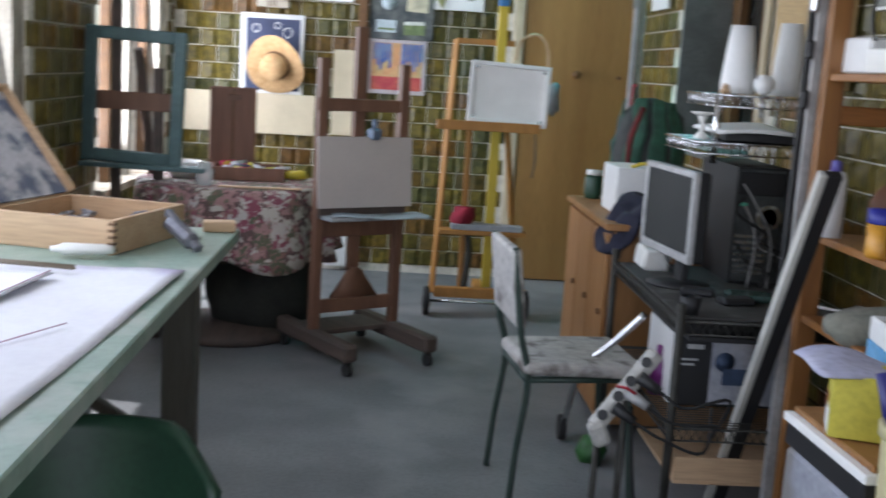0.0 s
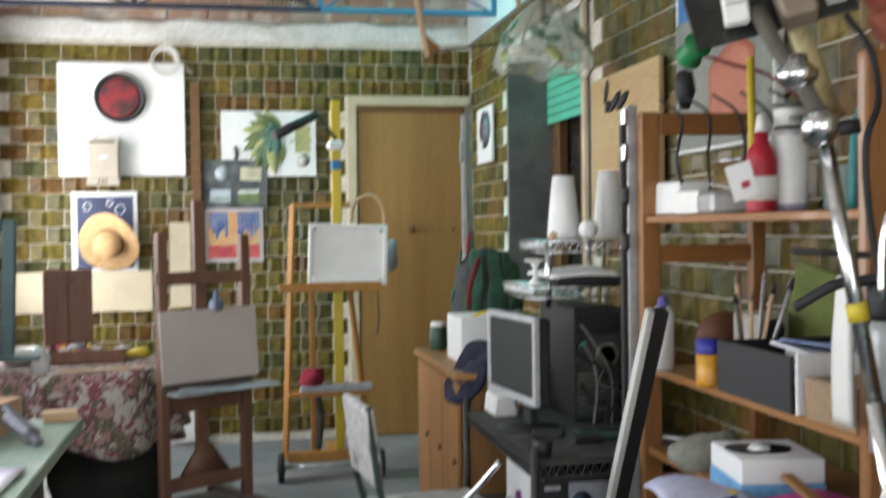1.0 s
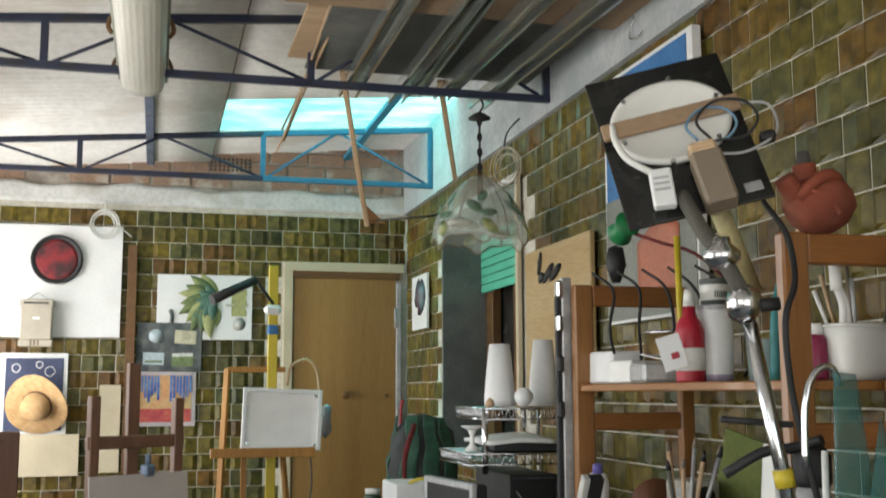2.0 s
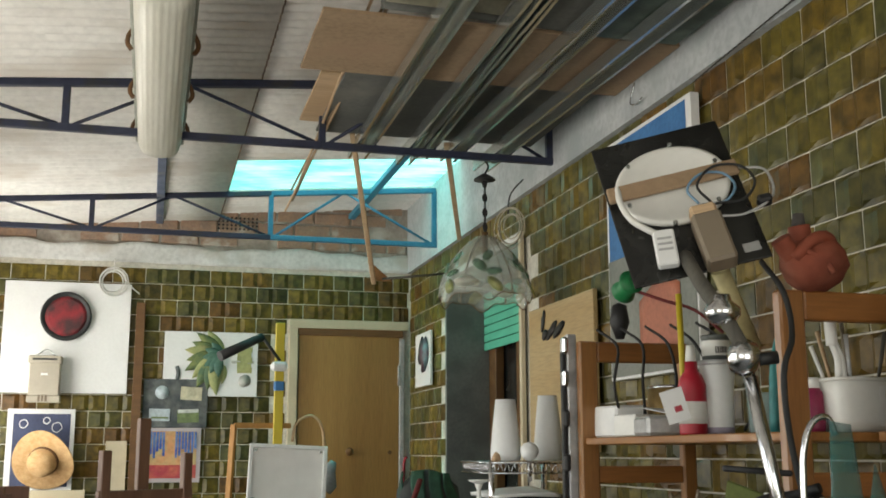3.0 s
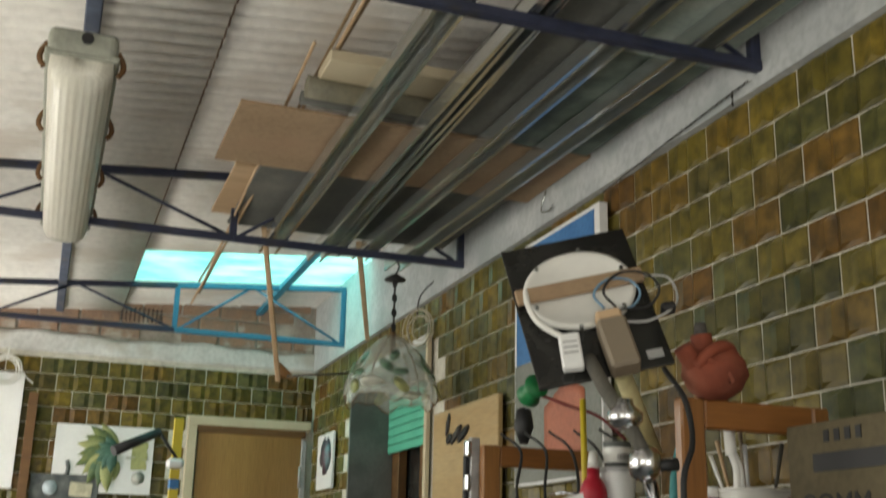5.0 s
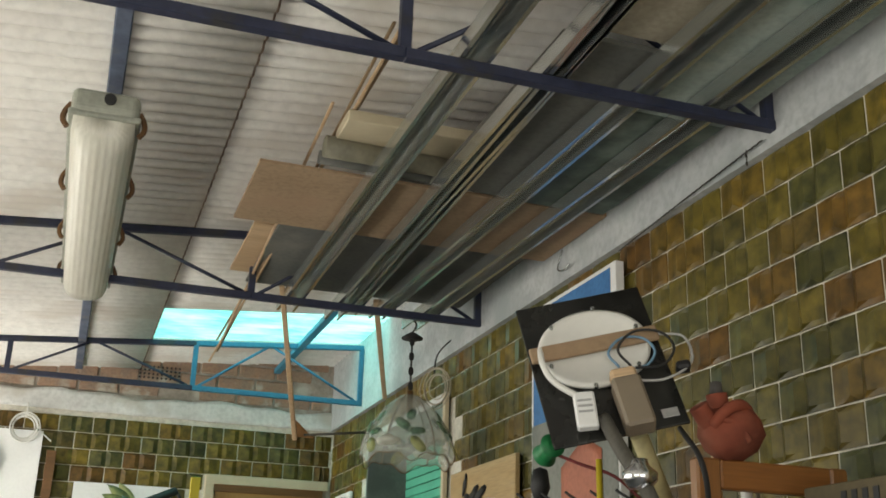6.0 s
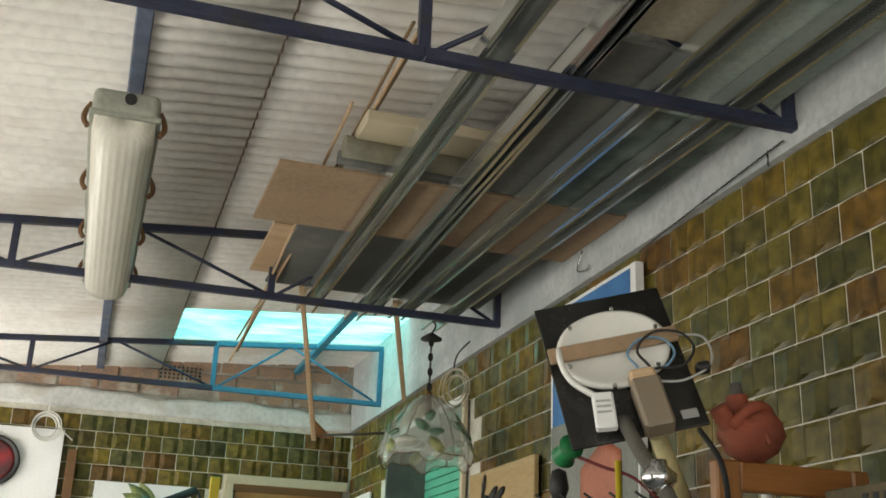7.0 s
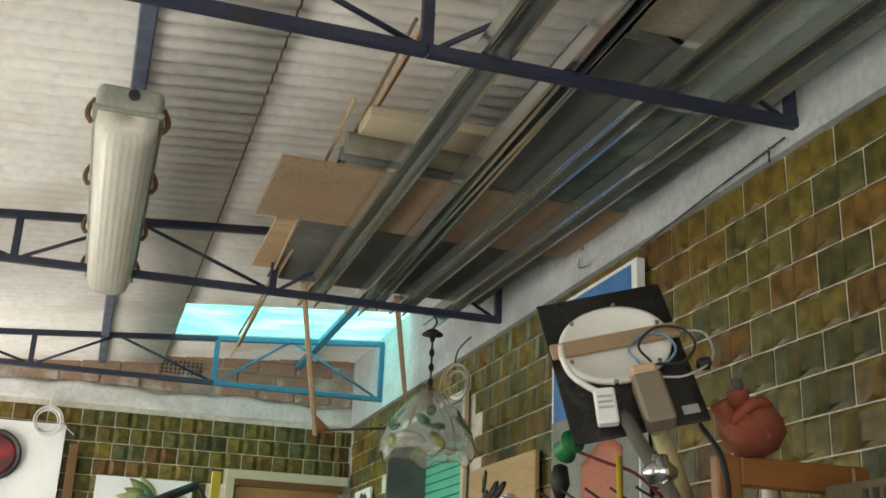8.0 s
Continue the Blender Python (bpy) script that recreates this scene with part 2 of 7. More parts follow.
ROOF = mk("whitewashed_iron", (0.88, 0.86, 0.82), (0.80, 0.77, 0.73), 3.5, 0.75, bump=0.2, fine=30, stain=(0.68, 0.63, 0.57), grain=0.22)
SKYLIGHT = skylight_material("cyan_plastic", (0.36, 0.98, 0.94))
STEEL_BLUE = mk("dark_blue_enamel", (0.018, 0.024, 0.055), (0.028, 0.034, 0.07), 18, 0.4, bump=0.15, stain=(0.03, 0.03, 0.035))
PURLIN_BLUE = mk("slate_blue_enamel", (0.10, 0.125, 0.19), (0.07, 0.09, 0.14), 10, 0.5, bump=0.2, stain=(0.16, 0.15, 0.15))
ZINC = mk("galvanised_steel", (0.62, 0.65, 0.64), (0.46, 0.49, 0.48), 14, 0.14, 0.9, 0.03, (3, 0.03, 3), 50, rough2=0.28, grain=0.2)
CHROME = mk("chrome", (0.75, 0.75, 0.76), (0.62, 0.62, 0.63), 8, 0.12, 1.0, 0.02, rough2=0.25)
DARK_WIRE = mk("grimy_black_wire", (0.035, 0.034, 0.03), (0.06, 0.058, 0.05), 20, 0.5, 0.4, 0.1)
DOOR_WOOD = wood("varnished_plywood", (0.37, 0.205, 0.06), (0.27, 0.135, 0.036), "z", 0.38, 2.4, coat=0.2)
DOOR_EDGE = wood("dark_varnish", (0.16, 0.075, 0.022), (0.11, 0.05, 0.016), "x", 0.4)
CREAM = paint("cream_gloss", (0.62, 0.53, 0.37), 0.45)
PINE = wood("amber_pine", (0.30, 0.13, 0.034), (0.23, 0.092, 0.024), "z", 0.4, 4, coat=0.15)
PINE_Y = wood("amber_pine_shelf", (0.34, 0.15, 0.042), (0.26, 0.105, 0.026), "y", 0.4, 4, coat=0.15)
PINE_X = wood("amber_pine_rail", (0.31, 0.12, 0.03), (0.23, 0.085, 0.02), "x", 0.4, 4, coat=0.15)
RAW_PINE = wood("pale_pine", (0.60, 0.42, 0.26), (0.50, 0.33, 0.19), "x", 0.6, 3)
EASEL_BROWN = wood("red_brown_beech", (0.19, 0.095, 0.055), (0.13, 0.062, 0.038), "z", 0.5)
EASEL_DARK = wood("grimy_beech", (0.10, 0.07, 0.055), (0.06, 0.045, 0.038), "y", 0.6)
EASEL_GOLD = wood("golden_beech", (0.46, 0.22, 0.045), (0.36, 0.16, 0.03), "z", 0.45)
BOX_BROWN = wood("mahogany_veneer", (0.20, 0.085, 0.045), (0.14, 0.058, 0.03), "z", 0.4)
CABINET = wood("honey_veneer", (0.36, 0.175, 0.06), (0.28, 0.13, 0.04), "z", 0.42)
GREEN_TOP = mk("pale_green_lacquer", (0.32, 0.43, 0.36), (0.26, 0.36, 0.30), 7, 0.35, stain=(0.42, 0.47, 0.42))
TABLE_WOOD = wood("dusty_grey_wood", (0.115, 0.105, 0.085), (0.075, 0.07, 0.058), "z", 0.7)
PAPER = mk("drawing_paper", (0.84, 0.84, 0.87), (0.78, 0.77, 0.83), 4, 0.85, bump=0.05, stain=(0.56, 0.50, 0.68), grain=0.08)
WHITE = paint("white_paint", (0.80, 0.80, 0.79), 0.5, 0.93)
WHITE_PLASTIC = paint("white_plastic", (0.74, 0.73, 0.69), 0.35, 0.92)
CANVAS_BACK = mk("primed_canvas", (0.87, 0.86, 0.84), (0.82, 0.81, 0.79), 12, 0.85, bump=0.04, fine=200, grain=0.06)
GREY_BOARD = mk("grey_card", (0.50, 0.45, 0.41), (0.45, 0.40, 0.37), 3, 0.85, bump=0.02, grain=0.06)
CARDBOARD = mk("brown_hardboard", (0.36, 0.245, 0.15), (0.30, 0.20, 0.12), 4, 0.75, bump=0.08, stain=(0.33, 0.21, 0.13))
GREY_SHEET = mk("dark_grey_board", (0.13, 0.13, 0.115), (0.095, 0.098, 0.09), 4, 0.7, bump=0.1, stain=(0.16, 0.15, 0.13))
BLACK = paint("black_plastic", (0.010, 0.010, 0.011), 0.48, 1.5)
BLACK_GLOSS = mk("black_gloss_board", (0.010, 0.010, 0.010), (0.022, 0.022, 0.020), 9, 0.16, bump=0.03, stain=(0.03, 0.03, 0.027))
SCREEN = paint("dark_screen", (0.012, 0.014, 0.013), 0.62, 1.2, bump=0)
SILVER = mk("silver_plastic", (0.50, 0.50, 0.50), (0.42, 0.42, 0.42), 12, 0.35, 0.3, 0.03)
RUBBER = paint("black_rubber", (0.012, 0.012, 0.012), 0.7, 2)
RED = paint("red_plastic", (0.42, 0.012, 0.03), 0.35, 0.7)
DARK_GREEN = mk("dark_green_plastic", (0.016, 0.048, 0.028), (0.026, 0.075, 0.042), 6, 0.35, bump=0.05)
CHAIR_GREEN = mk("dark_green_enamel", (0.015, 0.035, 0.026), (0.03, 0.05, 0.04), 20, 0.45)
MINT = paint("mint_slats", (0.10, 0.50, 0.34), 0.5, 0.85)
MARBLE = mk("grey_marble", (0.13, 0.138, 0.133), (0.17, 0.178, 0.172), 5, 0.25, bump=0.03, stain=(0.10, 0.106, 0.102), detail=10)
TERRACOTTA = mk("terracotta", (0.26, 0.058, 0.028), (0.17, 0.040, 0.021), 9, 0.75, bump=0.3, fine=40, stain=(0.27, 0.085, 0.05))
TEAL_FRAME = mk("dusty_teal_paint", (0.085, 0.15, 0.15), (0.065, 0.115, 0.115), 9, 0.5, bump=0.2)
BLUE = mk("sky_blue_paint", (0.05, 0.20, 0.45), (0.035, 0.15, 0.36), 7, 0.6)
YELLOW = paint("yellow_lacquer", (0.62, 0.47, 0.035), 0.4, 0.85)
STRAW = mk("woven_straw", (0.62, 0.40, 0.20), (0.50, 0.30, 0.13), 30, 0.8, bump=0.8, fine=160)
BEIGE = paint("beige_plastic", (0.46, 0.41, 0.33), 0.5, 0.85)
TAUPE = paint("taupe_plastic", (0.22, 0.175, 0.125), 0.5, 0.85)


# ---- structure ----
X_L, Y_S = -2.87, -9.1          # window wall and the unseen, added wall behind the camera; the tiled walls lie on x = 0 and y = 0
TILE_TOP = 2.48


def roof_z(x):
    return 2.905 + 0.08 * x


solo("floor", box(3.6, 9.8, 0.1, (-1.45, -4.5, -0.05), 0), FLOOR, "grey painted concrete floor, scuffed and dusty", "floor", kind="structure")
ground = solo("ground", box(400, 400, 0.1, (0, 0, -0.16), 0), mk("dry_earth", (0.30, 0.25, 0.18), (0.22, 0.19, 0.13), 0.4, 0.95), "dry pale earth outside the workshop", "ground", kind="structure")

NICHE_A, NICHE_B, NICHE_Z0, NICHE_Z1 = -2.31, -0.99, 0.95, 2.31
wall_back = solo("wall_back", box(3.3, 0.2, 3.0, (-1.45, 0.112, 1.5), 0), GROUT, "back wall with olive and brown relief tiles", "wall", kind="structure")
wall_right = solo("wall_right", join(span((0.012, -9.2, 0), (0.42, NICHE_A, 3.0), 0), span((0.012, NICHE_B, 0), (0.42, 0.02, 3.0), 0),
                                     span((0.012, NICHE_A, 0), (0.42, NICHE_B, NICHE_Z0), 0), span((0.012, NICHE_A, NICHE_Z1), (0.42, NICHE_B, 3.0), 0)),
                  GROUT, "side wall with olive and brown relief tiles", "wall", kind="structure")
# the third opening is out of view, added to bring light in
WIN = [(-1.70, -0.16, 0.62, 2.34), (-5.5, -2.62, 0.85, 2.3), (-8.2, -6.2, 0.85, 2.3)]   # openings of the window wall: y, y, z, z
pieces = []
edges = [(-9.2, WIN[2][0]), (WIN[2][1], WIN[1][0]), (WIN[1][1], WIN[0][0]), (WIN[0][1], 0.02)]
for a, b in edges:
    pieces.append(span((X_L - 0.22, a, 0), (X_L - 0.012, b, 3.0), 0))
for a, b, z0, z1 in WIN:
    pieces += [span((X_L - 0.22, a, 0), (X_L - 0.012, b, z0), 0), span((X_L - 0.22, a, z1), (X_L - 0.012, b, 3.0), 0)]
wall_left = solo("wall_left", join(*pieces), GROUT, "window wall with brown tiled piers between the windows", "wall", kind="structure")
# unseen closing wall, its opening added to pass the fill lamp's light
solo("added_wall_behind", join(span((-3.1, Y_S - 0.2, 0), (-2.4, Y_S, 3.0), 0), span((-0.4, Y_S - 0.2, 0), (0.3, Y_S, 3.0), 0), span((-2.4, Y_S - 0.2, 2.4), (-0.4, Y_S, 3.0), 0)),
     PLASTER, "unseen whitewashed wall, added with a wide opening for fill light", "wall", kind="structure")

# whitewashed band above the tiles, then rough brick up to the roof
solo("plaster_band", crumple(sheet(lambda u, v: Vector((-2.87 + 2.87 * u, -0.012 - 0.012 * v, TILE_TOP + v * (0.115 + 0.012 * math.sin(u * 19) + 0.008 * math.sin(u * 53)))), 120, 5, 0.02), 0.004, 9),
     PLASTER, "uneven whitewashed plaster band above the tiles", "plaster", kind="structure")
# this band carries its shade in the paint colour
solo("side_plaster", span((-0.016, -9.1, TILE_TOP), (0.014, 0.0, 2.99), 0), SHADED_WASH, "whitewashed top of the side wall, coloured grey as in shade", "plaster", kind="structure")
brick_band = solo("brick_band", span((-2.87, -0.004, 2.56), (-0.016, 0.02, 2.99), 0), CEMENT, "bare brick and mortar under the roof", "brickwork", kind="structure")
random.seed(4)
for row in range(4):
    x = -2.85 - 0.13 * (row % 2)
    while x < -0.05:
        w = 0.245
        a, b = max(x, -2.85), min(x + w - 0.014, -0.03)
        if b - a > 0.05 and random.random() > 0.18:
            ob = part("brick", crumple(span((a, -0.012 - random.random() * 0.006, 2.612 + row * 0.088), (b, 0.0, 2.612 + row * 0.088 + 0.074), 0.006), 0.003, 30), BRICK, brick_band)
        x += w
solo("vent_brick", join(*[rod((-1.27 + 0.027 * i, -0.022, 2.725 + 0.024 * j), (-1.27 + 0.027 * i, -0.012, 2.725 + 0.024 * j), 0.007, n=8) for i in range(10) for j in range(4)]), RUBBER, "small dark vent holes in the brick", "vent", kind="structure")


def wave(y):
    """Height of the corrugation: round ribs hanging down, narrow creases between them."""
    return 0.014 - 0.034 * abs(math.cos(math.pi * y / 0.076)) ** 0.8


# corrugated roof: two sheets lapped lengthwise, with a tinted skylight let in
def corrugated(x0, x1, y0, y1, lift, mat, name, label, thick=0.005):
    n = max(8, int((y1 - y0) / 0.076 * 10))

    def fn(u, v):
        x, y = x0 + (x1 - x0) * u, y0 + (y1 - y0) * v
        return Vector((x, y, roof_z(x) + lift + wave(y)))
    return solo(name, sheet(fn, 6, n, thick), mat, label, "roof", kind="structure")


SEAM = -1.27
SKY_Y0, SKY_Y1 = -1.38, -0.58
corrugated(-3.3, SEAM - 0.0, -9.4, 0.25, 0.0, ROOF, "ceiling", "whitewashed corrugated iron roof with a dark-lined lap joint")
corrugated(SEAM - 0.10, 0.35, -9.4, SKY_Y0 + 0.05, 0.042, ROOF, "ceiling", "whitewashed corrugated iron roof with a dark-lined lap joint")
corrugated(SEAM - 0.10, 0.35, SKY_Y1 - 0.05, 0.25, 0.042, ROOF, "ceiling", "whitewashed corrugated iron roof with a dark-lined lap joint")
corrugated(SEAM - 0.10, 0.35, SKY_Y0, SKY_Y1, 0.042, SKYLIGHT, "skylight", "cyan translucent corrugated plastic skylight", 0.0)
# rust brown for the screw ends, also the dark of the seam's shadow
RUST_SHADE = mk("rust_and_seam_shade", (0.10, 0.06, 0.04), (0.20, 0.15, 0.11), 30, 0.9, bump=0.4)
# thin dark tube drawn in place of the shadow gap at the lap
solo("lap_shadow_line", tube([(SEAM + 0.002, -9.3 + 0.0095 * i, roof_z(SEAM) - 0.003 + wave(-9.3 + 0.0095 * i)) for i in range(990)], 0.0045, 5, 1), RUST_SHADE, "dark rusty line drawn for the scalloped shadow gap between roof sheets", "joint", kind="structure")
random.seed(77)
screws = []
for i in range(230):
    x, y = random.choice((-2.4, -2.0, -1.35, -1.0, -0.6)) + random.uniform(-0.05, 0.05), -5.4 + 0.076 * random.randint(0, 66)
    if x > SEAM and y > SKY_Y0 - 0.1:
        continue
    z = roof_z(x) + (0.042 if x > SEAM else 0.0) - 0.022
    screws.append(rod((x, y, z), (x, y, z + 0.012), 0.007, n=6))
tagged(solo("roof_screws", join(*screws), RUST_SHADE, "rusty screw ends through the roof sheets", "screws"), kind="stuff")
solo("purlin", span((-1.664, -9.0, 2.728), (-1.618, -0.05, 2.752), 0.004), PURLIN_BLUE, "slate-blue steel purlin under the corrugated roof", "purlin", kind="structure")
solo("purlin", span((-0.43, -9.0, 2.822), (-0.385, -2.0, 2.855), 0.004), STEEL_BLUE, "dark blue steel purlin under the corrugated roof", "purlin", kind="structure")
# same purlin beneath the skylight: its glow is put into a paler blue
solo("purlin", span((-0.43, -1.998, 2.822), (-0.385, -0.05, 2.855), 0.004), mk("skylit_purlin_enamel", (0.02, 0.20, 0.32), (0.03, 0.24, 0.36), 12, 0.4, bump=0.15), "dark blue steel purlin painted paler for the skylight's glow", "purlin", kind="structure")


# trusses
def truss(y, end_skylit):
    th = thing("roof_truss", pose(0, y, 0), "dark blue welded steel lattice truss, %s" % ("skylight glow painted in as paler blue towards the side wall" if end_skylit else "carrying boards and steel profiles"), "truss", "roof trusses", "structure")
    # right of the cut, the skylight's light is painted on as paler blue
    mat2 = SKYLIT_BLUE if end_skylit else STEEL_BLUE
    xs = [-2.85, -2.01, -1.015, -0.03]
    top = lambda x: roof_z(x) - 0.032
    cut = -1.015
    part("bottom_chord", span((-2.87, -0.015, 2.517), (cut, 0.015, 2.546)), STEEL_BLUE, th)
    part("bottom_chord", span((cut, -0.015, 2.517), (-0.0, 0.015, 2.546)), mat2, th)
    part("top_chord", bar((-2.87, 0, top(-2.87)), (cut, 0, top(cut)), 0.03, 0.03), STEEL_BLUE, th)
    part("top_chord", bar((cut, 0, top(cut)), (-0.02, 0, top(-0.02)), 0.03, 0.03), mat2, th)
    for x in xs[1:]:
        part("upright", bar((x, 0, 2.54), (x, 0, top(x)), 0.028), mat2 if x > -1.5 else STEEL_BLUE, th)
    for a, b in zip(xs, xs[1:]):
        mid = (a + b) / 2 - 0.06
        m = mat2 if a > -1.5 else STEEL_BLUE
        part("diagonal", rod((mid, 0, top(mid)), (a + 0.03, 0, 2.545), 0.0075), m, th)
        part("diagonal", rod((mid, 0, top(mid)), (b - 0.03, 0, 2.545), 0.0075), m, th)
    return th


# dark blue enamel as lit by the skylight, glow included in the colour
SKYLIT_BLUE = mk("skylit_blue_enamel", (0.02, 0.16, 0.28), (0.03, 0.20, 0.32), 12, 0.4, bump=0.15)
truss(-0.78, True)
truss(-2.77, False)
truss(-4.89, False)
truss(-7.0, False)

# door
door_1 = thing("door_1", pose(0, 0, 0), "closed varnished plywood door in a cream frame", "door", kind="structure")
part("door_leaf", span((-0.735, -0.035, 0.008), (-0.075, 0.0, 2.075)), DOOR_WOOD, door_1)
part("frame", span((-0.80, -0.05, 0), (-0.745, 0.01, 2.145)), CREAM, door_1, "cream gloss painted frame")
part("frame", span((-0.80, -0.055, 2.09), (-0.018, 0.01, 2.148)), CREAM, door_1, "cream gloss painted frame")
part("head_rail", span((-0.745, -0.044, 2.045), (-0.05, -0.001, 2.092)), DOOR_EDGE, door_1)
part("edge_strip", span((-0.073, -0.045, 0), (-0.04, 0.0, 2.03)), SILVER, door_1, "pale grey metal edge strip")
part("hinge", rod((-0.078, -0.045, 1.73), (-0.078, -0.045, 1.86), 0.009), SILVER, door_1)
part("knob", moved(lathe([(0.0, -0.055), (0.018, -0.055), (0.026, -0.042), (0.024, -0.03), (0.012, -0.022), (0.012, 0.0)], 16), Matrix.Translation((-0.405, -0.035, 1.305)) @ Matrix.Rotation(math.pi / 2, 4, "X") @ Matrix.Scale(-1, 4, (0, 0, 1))), DOOR_EDGE, door_1, "dark round knob")
part("lock", rod((-0.135, -0.05, 1.30), (-0.135, -0.03, 1.30), 0.012), DOOR_EDGE, door_1)

# window recess in the side wall: marble reveals, brown frame, mint roller shutter half down
window_side = thing("window_1", pose(0, 0, 0), "recessed window with grey marble reveals and a mint roller shutter", "window", kind="structure")
part("reveal", span((-0.012, NICHE_B - 0.004, NICHE_Z0), (0.32, NICHE_B + 0.02, NICHE_Z1 - 0.08)), MARBLE, window_side, "grey marble slab")
part("reveal", span((-0.012, NICHE_A - 0.012, NICHE_Z0), (0.32, NICHE_A + 0.004, NICHE_Z1)), MARBLE, window_side)
part("sill", span((-0.03, NICHE_A, NICHE_Z0 - 0.01), (0.32, NICHE_B, NICHE_Z0 + 0.015)), MARBLE, window_side)
part("lintel", span((-0.01, NICHE_A, NICHE_Z1 - 0.025), (0.32, NICHE_B, NICHE_Z1 + 0.01)), PLASTER, window_side)
part("jamb_trim", span((-0.022, NICHE_A - 0.035, 0.95), (0.0, NICHE_A - 0.004, NICHE_Z1)), CREAM, window_side)
for i in range(7):
    z = 2.21 - i * 0.048
    part("slat", span((0.215, NICHE_A + 0.005, z - 0.044), (0.228, NICHE_B - 0.005, z), 0.004), MINT, window_side)
part("frame", span((0.245, NICHE_B - 0.13, NICHE_Z0), (0.295, NICHE_B - 0.005, 2.2)), DOOR_EDGE, window_side)
part("frame", span((0.24, -1.62, NICHE_Z0), (0.29, -1.50, 2.2)), DOOR_EDGE, window_side)
part("frame", span((0.245, NICHE_A + 0.005, NICHE_Z0), (0.295, NICHE_A + 0.12, 2.2)), DOOR_EDGE, window_side)
part("pane", span((0.305, NICHE_A, NICHE_Z0), (0.315, NICHE_B, 2.24), 0), BLACK_GLOSS, window_side, "dark glass with the night side of a closed shutter behind")

# windows of the left wall
WIN_FRAME = mk("weathered_window_paint", (0.50, 0.46, 0.38), (0.40, 0.36, 0.29), 8, 0.6, stain=(0.25, 0.18, 0.11))
# the last window is the added, unseen one
for k, (a, b, z0, z1) in enumerate(WIN):
    w = thing("window_%d" % (k + 2), pose(X_L, 0, 0), "tall bright window with cream frame and brown posts", "window", kind="structure")
    part("sill", span((-0.2, a, z0 - 0.02), (0.03, b, z0 + 0.015)), WIN_FRAME, w)
    part("frame", span((-0.10, a, z0 + 0.015), (-0.03, a + 0.06, z1)), WIN_FRAME, w)
    part("frame", span((-0.10, b - 0.12, z0 + 0.015), (-0.03, b, z1)), WIN_FRAME, w)
    part("frame", span((-0.10, a, z1 - 0.06), (-0.03, b, z1)), WIN_FRAME, w)
    n = max(2, int((b - a) / (0.36 if k == 0 else 0.75)))
    for i in range(1, n):
        y = a + (b - a) * i / n
        part("mullion", span((-0.09, y - 0.03, z0 + 0.015), (-0.04, y + 0.03, z1 - 0.06)), DOOR_EDGE if i % 2 else WIN_FRAME, w)


# ---- things along the back wall ----
def hung(name, x0, x1, z0, z1, mat, label, category, d=0.012, y=-0.012):
    return solo(name, span((x0, y - d, z0), (x1, y, z1), 0.002), mat, label, category)


hung("white_wall_board", -2.53, -1.79, 1.655, 2.335, WHITE, "large plain white panel hung on the tiled wall", "panel", 0.014, -0.016)
disc = thing("round_plaque", pose(-2.168, -0.032, 2.122, 90), "round black tray with a red brushed motif", "plaque")
part("tray", lathe([(0.0, 0.012), (0.12, 0.012), (0.135, 0.028), (0.149, 0.03), (0.15, 0.0), (0.0, 0.0)], 40), BLACK, disc)
part("motif", crumple(lathe([(0.0, 0.0165), (0.10, 0.0165), (0.122, 0.0155), (0.122, 0.013)], 40), 0.002, 25), mk("red_black_lacquer", (0.26, 0.014, 0.022), (0.05, 0.014, 0.016), 9, 0.5, spread=(0.40, 0.62)), disc, "red brush strokes on black")
hung("wall_post", -1.755, -1.70, 0.02, 2.22, DOOR_EDGE, "dark brown wooden upright against the tiles", "post", 0.045, -0.014)

palm = thing("palm_picture", pose(0, 0, 0), "white unframed print with a green palm leaf", "picture")
part("sheet", span((-1.577, -0.026, 1.648), (-0.997, -0.014, 2.051), 0.001), WHITE, palm)
random.seed(12)
LEAF = mk("leaf_print", (0.22, 0.25, 0.08), (0.07, 0.13, 0.07), 14, 0.6)
LEAF_Y = mk("pale_leaf_print", (0.42, 0.42, 0.18), (0.30, 0.33, 0.14), 14, 0.6)
LEAF_T = mk("teal_leaf_print", (0.05, 0.13, 0.10), (0.10, 0.20, 0.14), 16, 0.6)
SHADE = mk("grey_wash_print", (0.38, 0.38, 0.34), (0.55, 0.55, 0.50), 14, 0.6)


def frond(cx, cz, deg, length, width, curl, depth, mat):
    """One printed blade that bends as it leaves the hub."""
    def fn(u, v):
        a = radians(deg + curl * u)
        w = (v - 0.5) * width * math.sin(math.pi * min(1.0, 0.12 + 0.88 * u))
        return Vector((cx + math.cos(a) * u * length - math.sin(a) * w, depth, cz + math.sin(a) * u * length + math.cos(a) * w))
    return part("leaf", sheet(fn, 10, 2, 0.0006), mat, palm)


for i in range(10):
    frond(-1.235, 1.875, 92 + i * 17, 0.205 + 0.02 * (i % 2), 0.085, 22, -0.0285 - 0.0012 * i, LEAF if i % 3 else LEAF_Y)
for i in range(6):
    frond(-1.225, 1.885, 105 + i * 28, 0.12, 0.06, 18, -0.042 - 0.0012 * i, LEAF_T)
for i in range(3):
    frond(-1.205, 1.84, 246 + i * 13, 0.12, 0.04, -8, -0.0285 - 0.0012 * i, LEAF_Y)
part("band", span((-1.16, -0.0282, 1.855), (-1.02, -0.0265, 1.872), 0), SHADE, palm)
